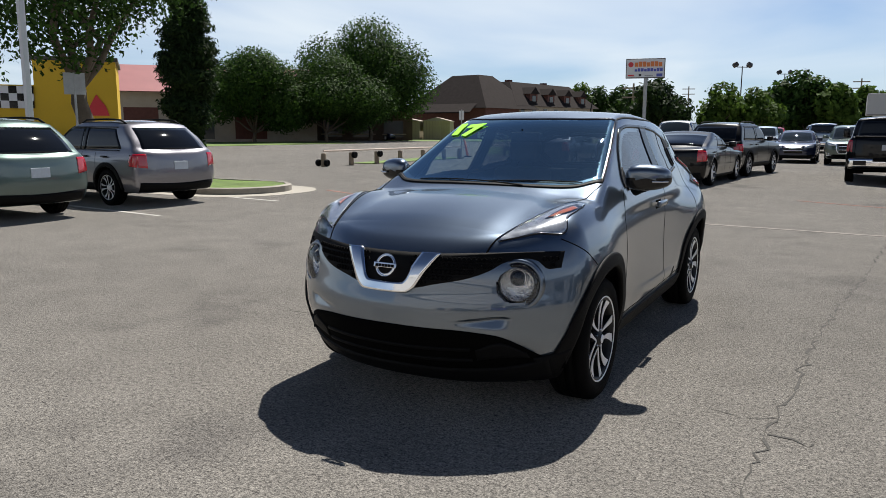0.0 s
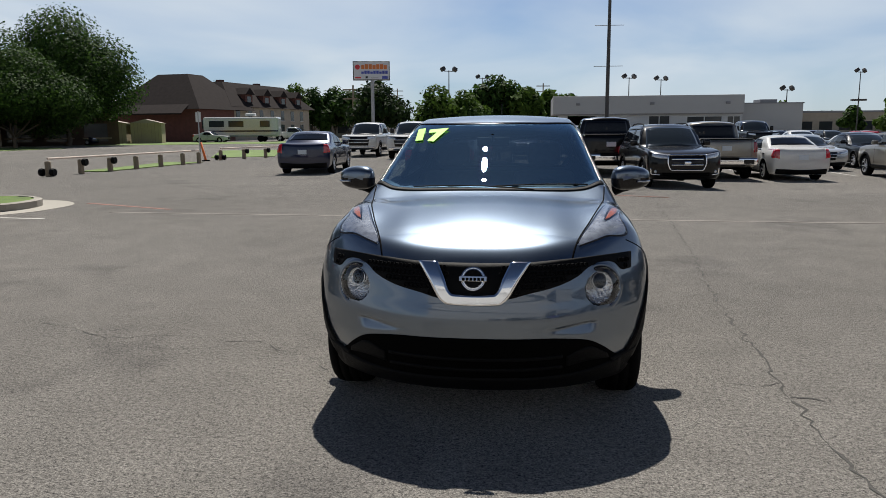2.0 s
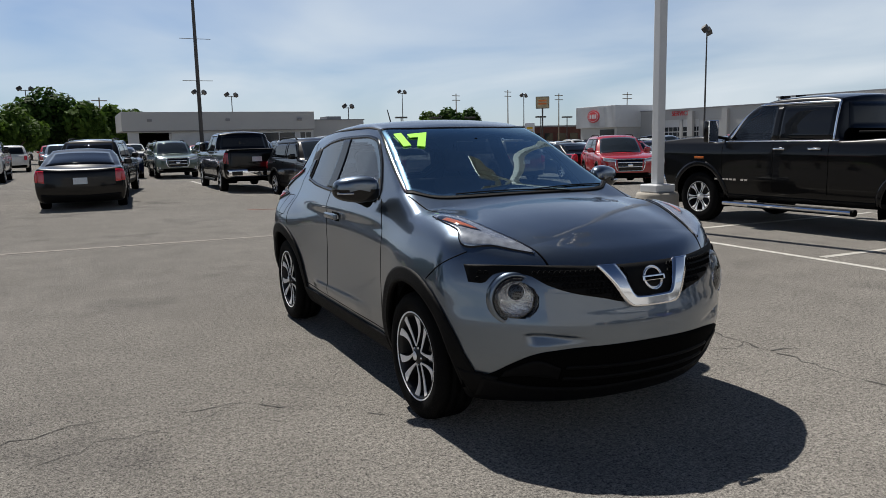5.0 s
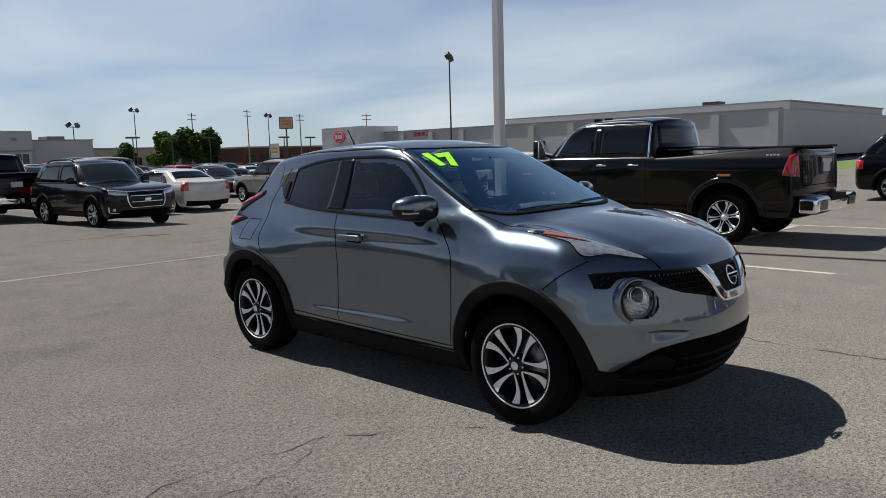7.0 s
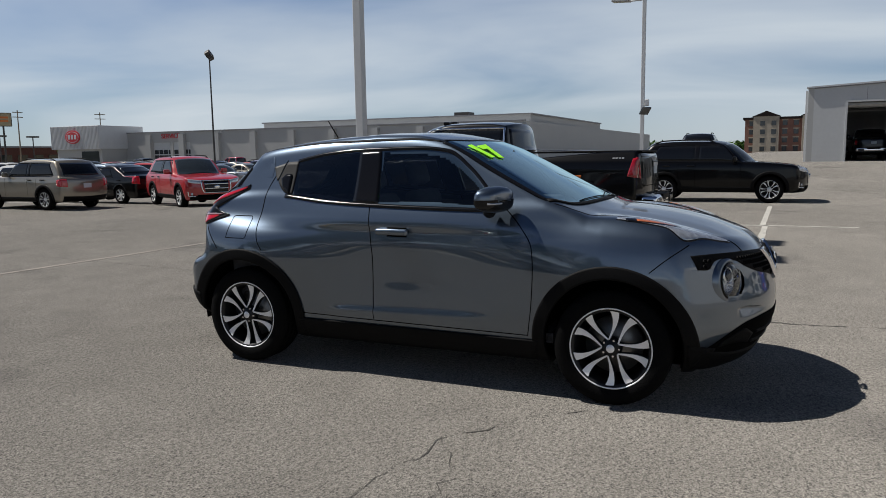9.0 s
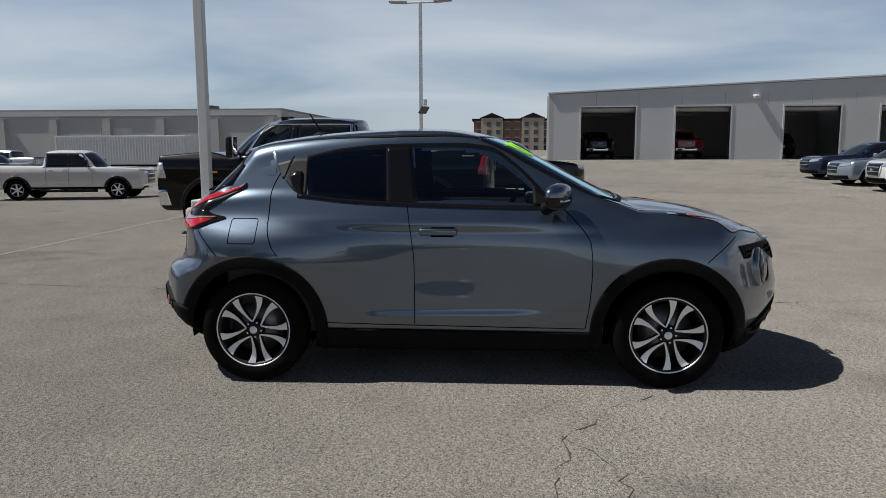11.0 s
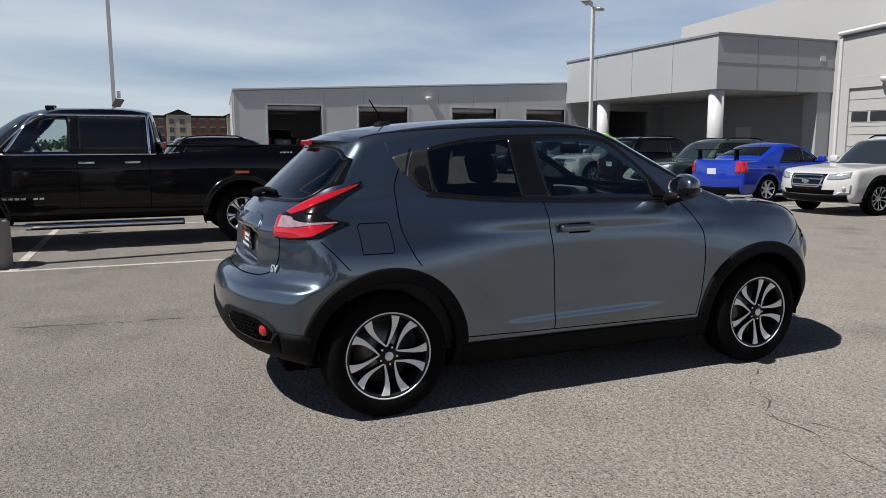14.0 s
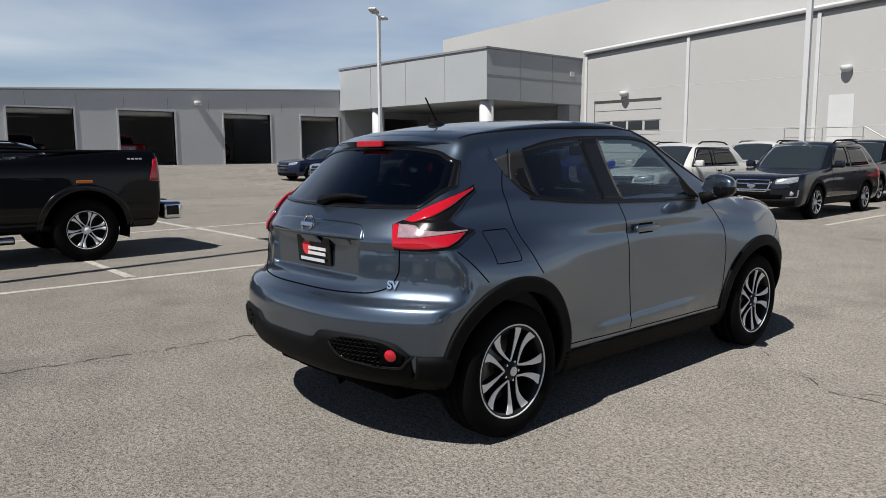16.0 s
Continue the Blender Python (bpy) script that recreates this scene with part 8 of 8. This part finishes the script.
        part("rear_reflector", moved(lathe([(0.0, 0.010), (0.024, 0.008), (0.031, 0.001), (0.031, -0.02)], 24, "y", False), Matrix.Translation(fc) @ pose(0, 0.010, 0, 0, 0, -s * 32)), M["red_lens"], car, "round red reflector", True)

    def sym(pts):
        """A line given for x <= 0 carried across to x >= 0."""
        return pts + [(-a, b) for a, b in pts[::-1] if a < 0]

    part("windscreen", hero.patch("z", WS_LOW, WS_HIGH, 1, 40, 24, 0.002, 0), M["g_ws"], car, "windscreen with lime green year decal", True)
    part("windscreen_band", join(hero.strip("z", WS_LOW, 0.022, 1, 50, 0.005, 0.01), hero.strip("z", WS_HIGH, 0.03, 1, 50, 0.005, 0.01),
                                 *[hero.strip("z", [(s * 0.69, -0.85), (s * 0.632, -0.52), (s * 0.552, -0.13)], 0.018, 1, 40, 0.005, 0.01) for s in both]), M["gloss_black"], car, "", True)
    part("cowl_panel", hero.patch("z", [(-0.70, -0.87), (-0.56, -0.994), (-0.29, -1.056), (0, -1.076), (0.29, -1.056), (0.56, -0.994), (0.70, -0.87)], [(-0.69, -0.845), (-0.56, -0.965), (-0.29, -1.028), (0, -1.048), (0.29, -1.028), (0.56, -0.965), (0.69, -0.845)], 1, 40, 4, 0.006, 0.02), M["black"], car, "", True)
    for a, b in (((0.28, -1.055), (-0.45, -0.99)), ((0.60, -0.93), (0.02, -1.035))):
        ln = np.linspace(0, 1, 8)
        xy = [(a[0] + (b[0] - a[0]) * t, a[1] + (b[1] - a[1]) * t) for t in ln]
        z = hero.cast("z", [p[0] for p in xy], [p[1] for p in xy])[:, 2]
        part("wiper", tube([(p[0], p[1], q + 0.008) for p, q in zip(xy, z)], 0.004, 6), M["black"], car)
    part("rear_window", hero.patch("y", RG_LOW, RG_HIGH, 1, 40, 16, 0.003, 0), M["g_dark"], car, "dark privacy rear glass", True)
    part("rear_window_band", join(hero.strip("y", RG_LOW, 0.016, 1, 60, 0.006, 0.01), hero.strip("y", RG_HIGH, 0.016, 1, 60, 0.006, 0.01),
                                  *[hero.strip("y", [(s * 0.626, 1.225), (s * 0.576, 1.335)], 0.014, 1, 20, 0.006, 0.01) for s in both]), M["gloss_black"], car, "", True)
    # bonnet edge
    for s in both:
        part("bonnet_line", hero.strip("z", [(s * 0.46, -1.93), (s * 0.50, -1.80), (s * 0.575, -1.57), (s * 0.645, -1.3), (s * 0.685, -1.05), (s * 0.70, -0.90)], 0.007, 1, 60, 0.0015, 0.006, 2), M["dark"], body, "", True)
    # grille band and honeycomb
    g_low = sym([(-0.765, 0.788), (-0.722, 0.784), (-0.674, 0.825), (-0.627, 0.837), (-0.55, 0.822), (-0.49, 0.782), (-0.392, 0.744), (-0.243, 0.712), (-0.177, 0.695), (0.0, 0.672)])
    g_high = sym([(-0.767, 0.864), (-0.644, 0.866), (-0.43, 0.863), (-0.24, 0.854), (0.0, 0.851)])
    gr = part("grille", hero.patch("y", g_low, g_high, -1, 80, 10, 0.004, 0.02), M["black"], car, "black honeycomb grille", True)
    cells = []
    for r in range(7):
        for k in range(-34, 35):
            cx, cz = (k + 0.5 * (r % 2)) * 0.0215, 0.69 + r * 0.028
            lo_ = np.interp(abs(cx), [0, 0.177, 0.243, 0.392, 0.49, 0.55, 0.627, 0.674, 0.722, 0.765], [0.672, 0.695, 0.712, 0.744, 0.782, 0.822, 0.837, 0.825, 0.784, 0.788])
            hi_ = np.interp(abs(cx), [0, 0.24, 0.43, 0.644], [0.851, 0.854, 0.863, 0.866])
            if abs(cx) > 0.75 or cz < lo_ + 0.014 or cz > hi_ - 0.014 or abs(cx) < 0.12:
                continue
            cells.append((cx, cz))
    cp = hero.cast("y", [c[0] for c in cells], [c[1] for c in cells], -1)
    cn_ = hero.normal(cp)
    hexa = lathe([(0.0085, -0.004), (0.0115, 0.006), (0.0135, 0.002), (0.0135, -0.006)], 6, "z", False)
    part("honeycomb", join(*[moved(hexa, Matrix.Translation(p + q * 0.004) @ Vector(q).to_track_quat("Z", "Y").to_matrix().to_4x4()) for p, q in zip(cp, cn_)]), M["black"], gr)["kind"] = "stuff"
    part("chrome_v_bar", hero.patch("y", [(-0.264, 0.850), (-0.205, 0.768), (-0.148, 0.682), (-0.118, 0.664), (0, 0.660), (0.118, 0.664), (0.148, 0.682), (0.205, 0.768), (0.264, 0.850)],
                                    [(-0.172, 0.850), (-0.138, 0.785), (-0.110, 0.724), (-0.093, 0.712), (0, 0.709), (0.093, 0.712), (0.110, 0.724), (0.138, 0.785), (0.172, 0.850)], -1, 80, 6, 0.022, 0.03), M["chrome"], gr, "chrome V-shaped grille bar", True)
    e = hero.cast("y", [0], [0.79], -1)[0]
    em = part("emblem_ring", moved(lathe([(0.044, -0.004), (0.045, 0.006), (0.053, 0.006), (0.057, -0.004)], 40, "y", False), pose(0, e[1] - 0.030, 0.79, -20)), M["chrome"], gr, "", True)
    part("emblem_bar", moved(box(-0.064, -0.008, -0.013, 0.064, 0.004, 0.013, 0.003), pose(0, e[1] - 0.034, 0.79, -20)), M["chrome"], em)
    for i in range(6):
        part("emblem_stroke", moved(box(-0.0065, -0.002, -0.007, 0.0065, 0.001, 0.007), pose(-0.045 + i * 0.018, e[1] - 0.0435, 0.79, -20)), M["dark"], em)
    # lower front intake, black lip
    i_low = sym([(-0.70, 0.315), (-0.5, 0.285), (-0.25, 0.28), (0.0, 0.28)])
    i_high = sym([(-0.712, 0.345), (-0.683, 0.368), (-0.63, 0.418), (-0.566, 0.462), (-0.521, 0.478), (-0.324, 0.502), (0.0, 0.506)])
    it = part("lower_intake", hero.patch("y", i_low, i_high, -1, 70, 10, 0.004, 0.02), M["dark"], car, "dark lower air intake", True)
    for zz in (0.345, 0.405):
        part("intake_bar", hero.strip("y", [(-0.42, zz), (0, zz - 0.005), (0.42, zz)], 0.014, -1, 40, 0.012, 0.02), M["black"], it, "", True)
    for s in both:
        # horn-shaped outer pockets of the intake
        part("intake_pocket", hero.patch("y", [(s * 0.44, 0.345), (s * 0.56, 0.36), (s * 0.655, 0.352)], [(s * 0.44, 0.40), (s * 0.54, 0.44), (s * 0.645, 0.38)], -1, 20, 6, 0.010, 0.012), M["black"], it, "", True)
    part("front_lip", hero.patch("y", sym([(-0.72, 0.235), (-0.6, 0.215), (-0.3, 0.205), (0, 0.205)]), sym([(-0.72, 0.345), (-0.66, 0.325), (-0.5, 0.297), (-0.25, 0.288), (0, 0.288)]), -1, 70, 8, 0.014, 0.03), M["black"], car, "matt black lower bumper lip", True)
    # rear: plate, emblem, bumper diffuser, spoiler with brake lamp
    part("rear_diffuser", hero.patch("y", sym([(-0.70, 0.245), (-0.5, 0.24), (0, 0.24)]), sym([(-0.735, 0.487), (-0.67, 0.540), (-0.58, 0.560), (-0.45, 0.568), (-0.30, 0.566), (-0.24, 0.525), (-0.15, 0.515), (0, 0.515)]), 1, 60, 8, 0.012, 0.03), M["black"], car, "matt black lower rear bumper", True)
    part("tailgate_line", hero.strip("y", sym([(-0.585, 1.10), (-0.595, 0.98), (-0.60, 0.86), (-0.55, 0.77), (-0.45, 0.742), (-0.2, 0.735), (0, 0.735)]), 0.0055, 1, 110, 0.0015, 0.006, 2), M["dark"], body, "", True)
    part("tailgate_lip", hero.patch("y", sym([(-0.415, 0.985), (-0.38, 0.984), (0, 0.986)]), sym([(-0.40, 1.02), (-0.36, 1.05), (-0.2, 1.058), (0, 1.06)]), 1, 50, 8, 0.005, 0.012), M["gunmetal"], car, "", True)
    ym = hero.cast("y", [0.0], [0.91], 1)[0][1]
    pl = part("licence_plate", moved(box(-0.152, -0.004, -0.076, 0.152, 0.004, 0.076, 0.006), pose(0, ym + 0.012, 0.905, -4)), M["gloss_black"], car, "black dealer plate with red and white print")
    part("plate_mark", moved(lathe([(0.0, 0.0), (0.038, 0.0), (0.04, -0.003)], 20, "y", False), pose(0.062, ym + 0.018, 0.91, -4)), M["sign_red"], pl)
    for zz, w, x in ((0.935, 0.06, -0.02), (0.91, 0.08, -0.035), (0.885, 0.08, -0.035), (0.853, 0.11, 0.0), (0.965, 0.07, 0.0)):
        part("print_bar", moved(box(-w, -0.001, -0.008, w, 0.001, 0.008), pose(x, ym + 0.0185 - (zz - 0.905) * 0.07, zz, -4)), M["sign_white"] if zz > 0.86 and zz < 0.96 else M["plate"], pl)
    ye = hero.cast("y", [0.0], [1.03], 1)[0][1]
    e2 = part("rear_emblem", moved(lathe([(0.036, 0.004), (0.039, -0.006), (0.047, -0.006), (0.05, 0.004)], 40, "y", False), pose(0, ye + 0.012, 1.035, 20)), M["chrome"], car, "chrome ring emblem", True)
    part("emblem_bar", moved(box(-0.055, -0.004, -0.011, 0.055, 0.006, 0.011, 0.003), pose(0, ye + 0.014, 1.035, 20)), M["chrome"], e2)
    sp = hero.cast("y", [-0.58], [0.785], 1)[0]
    sn = Vector(hero.normal(np.array([sp]))[0])
    lettering("trim_badge", "SV", 0.052, M["chrome"], car, Matrix.Translation(Vector(sp) + sn * 0.006) @ sn.to_track_quat("Z", "Y").to_matrix().to_4x4(), 0.003, 0.002)
    # spoiler blade over the glass
    edge_y = Curve((0, 1.475), (0.20, 1.457), (0.37, 1.405), (0.50, 1.340), (0.56, 1.312), (0.60, 1.303), (0.64, 1.303))
    edge_z = Curve((0, 1.447), (0.20, 1.446), (0.37, 1.441), (0.48, 1.432), (0.55, 1.400), (0.60, 1.325), (0.624, 1.27))
    xs = np.sign(np.linspace(-1, 1, 41)) * 0.624 * np.abs(np.linspace(-1, 1, 41)) ** 0.7
    back, under, fore = [], [], []
    for x in xs:
        q, side = abs(x), math.copysign(1, x)
        y, z = float(edge_y(q)), float(edge_z(q))
        back.append((x, y, z))
        under.append((x * 0.965, y - 0.035, z - 0.030))
        top = hero.cast("z", [x * 0.94], [y - 0.19])[0]
        flank = hero.cast("x", [y - 0.15], [min(z + 0.012, 1.44)], side)[0]
        k = min(max((q - 0.40) / 0.12, 0), 1)
        fore.append(tuple(top * (1 - k) + flank * k + np.array((0.001 * side, 0, 0.002))))
    n = len(xs)
    tuck = [(x * 0.97, y - 0.05, z - 0.004) for x, y, z in under]
    sheet = [(i, i + 1, n + i + 1, n + i) for i in range(n - 1)]
    spo = part("roof_spoiler", (fore + back, sheet), M["gunmetal"], car, "grey roof spoiler", True)
    part("spoiler_lip", (back + under, sheet), M["gunmetal"], spo, "", True)
    part("spoiler_underside", (under + tuck, sheet), M["black"], spo, "", True)
    part("high_brake_lamp", moved(box(-0.11, -0.012, -0.016, 0.11, 0.012, 0.016, 0.006), pose(0, 1.474, 1.433)), M["red_lens"], spo, "red high-level brake lamp")
    wx = [(0.02, 1.135), (-0.06, 1.155), (-0.16, 1.165), (-0.30, 1.160)]
    wp = hero.cast("y", [p[0] for p in wx], [p[1] for p in wx], 1)
    part("rear_wiper", join(tube([tuple(p + np.array((0, 0.03, 0.012))) for p in wp], [0.026, 0.018, 0.012, 0.006], 8), tube([tuple(p + np.array((0.05, 0.02, 0.0))) for p in wp], 0.008, 6)), M["black"], car)
    za = float(hero.cast("z", [0.0], [1.0])[0][2])
    an = part("aerial_base", moved(lathe([(0.045, 0.0), (0.04, 0.012), (0.022, 0.026), (0.0, 0.03)], 20, "z", False), pose(0, 1.0, za - 0.004) @ Matrix.Diagonal((0.8, 1.4, 1, 1))), M["black"], car, "", True)
    part("aerial_rod", tube([(0, 1.0, za + 0.02), (0, 1.085, za + 0.15)], [0.006, 0.004], 8), M["black"], an)
    # windscreen decal: the year digits
    for x_, ch in ((-0.497, "1"), (-0.384, "7")):
        z1 = hero.cast("z", [x_], [-0.50 - 0.26 * x_])[0]
        nn = Vector(hero.normal(np.array([z1]))[0])
        up = (Vector((0, 1, 0)) - nn * nn.y).normalized()
        side = up.cross(nn)
        lean = up + side * 0.12
        m = Matrix((side, lean, nn)).transposed().to_4x4()
        lettering("year_decal", ch, 0.215, M["green_decal"], car, Matrix.Translation(Vector(z1) + nn * 0.009) @ m, 0.002, 0.015)
    # under-floor and cabin
    part("under_floor", box(-0.55, -1.75, 0.215, 0.55, 1.75, 0.30, 0.03), M["dark"], car)
    part("cabin_tub", join(box(-0.72, -0.9, 0.30, 0.72, 1.6, 0.36), box(-0.60, 1.45, 0.36, 0.60, 1.5, 1.0), box(-0.68, -0.86, 0.36, 0.68, -0.80, 0.95), box(-0.74, -0.8, 0.36, -0.72, 1.45, 1.05), box(0.72, -0.8, 0.36, 0.74, 1.45, 1.05)), M["seat"], car, "dark cabin trim")
    part("dashboard", join(box(-0.66, -0.88, 0.80, 0.66, -0.42, 1.04, 0.06, 4), moved(box(-0.19, -0.09, -0.05, 0.19, 0.09, 0.045, 0.03, 3), pose(0.36, -0.55, 1.07))), M["dash"], car, "grey dashboard", True)
    sw = part("steering_wheel", moved(join(lathe([(0.165 + 0.014 * math.cos(a), 0.014 * math.sin(a)) for a in np.linspace(0, 2 * math.pi, 12)], 32, "z", False), box(-0.16, -0.02, -0.02, 0.16, 0.02, 0.0, 0.008), box(-0.02, -0.16, -0.02, 0.02, 0.0, 0.0, 0.008), lathe([(0.0, 0.02), (0.05, 0.01), (0.06, -0.02)], 20, "z", False)), pose(0.36, -0.33, 0.98, -68)), M["black"], car, "", True)
    for x in (-0.36, 0.36):
        seat = part("front_seat", join(box(x - 0.25, -0.25, 0.40, x + 0.25, 0.28, 0.62, 0.07, 4), moved(box(-0.24, -0.06, 0.0, 0.24, 0.07, 0.62, 0.06, 4), pose(x, 0.30, 0.56, -16))), M["seat"], car, "charcoal cloth front seat", True)
        part("headrest", moved(box(-0.13, -0.05, 0.66, 0.13, 0.05, 0.84, 0.04, 3), pose(x, 0.30, 0.56, -16)), M["seat"], seat, "", True)
    part("rear_bench", join(box(-0.62, 0.70, 0.40, 0.62, 1.10, 0.62, 0.06, 4), moved(box(-0.62, -0.05, 0.0, 0.62, 0.08, 0.55, 0.05, 4), pose(0, 1.12, 0.58, -18))), M["seat"], car, "charcoal cloth rear bench", True)
    part("rear_view_mirror", join(box(-0.11, -0.36, 1.36, 0.11, -0.335, 1.425, 0.01), tube([(0, -0.36, 1.40), (0, -0.42, 1.44)], 0.01, 6)), M["black"], car)
    part("roof_lining", hero.patch("z", [(-0.48, -0.12), (-0.48, 1.2)], [(0.48, -0.12), (0.48, 1.2)], 1, 16, 10, -0.03, 0.01), M["dash"], car, "", True)
    add_wheels(car, 0.748, (-AX, AX), WR, 0.215, 0.228, 5, "petal", True)
    part("tailpipe", tube([(0.42, 1.58, 0.25), (0.42, 1.735, 0.245)], 0.026, 14), M["gun"], car)
    return car


build_hero()
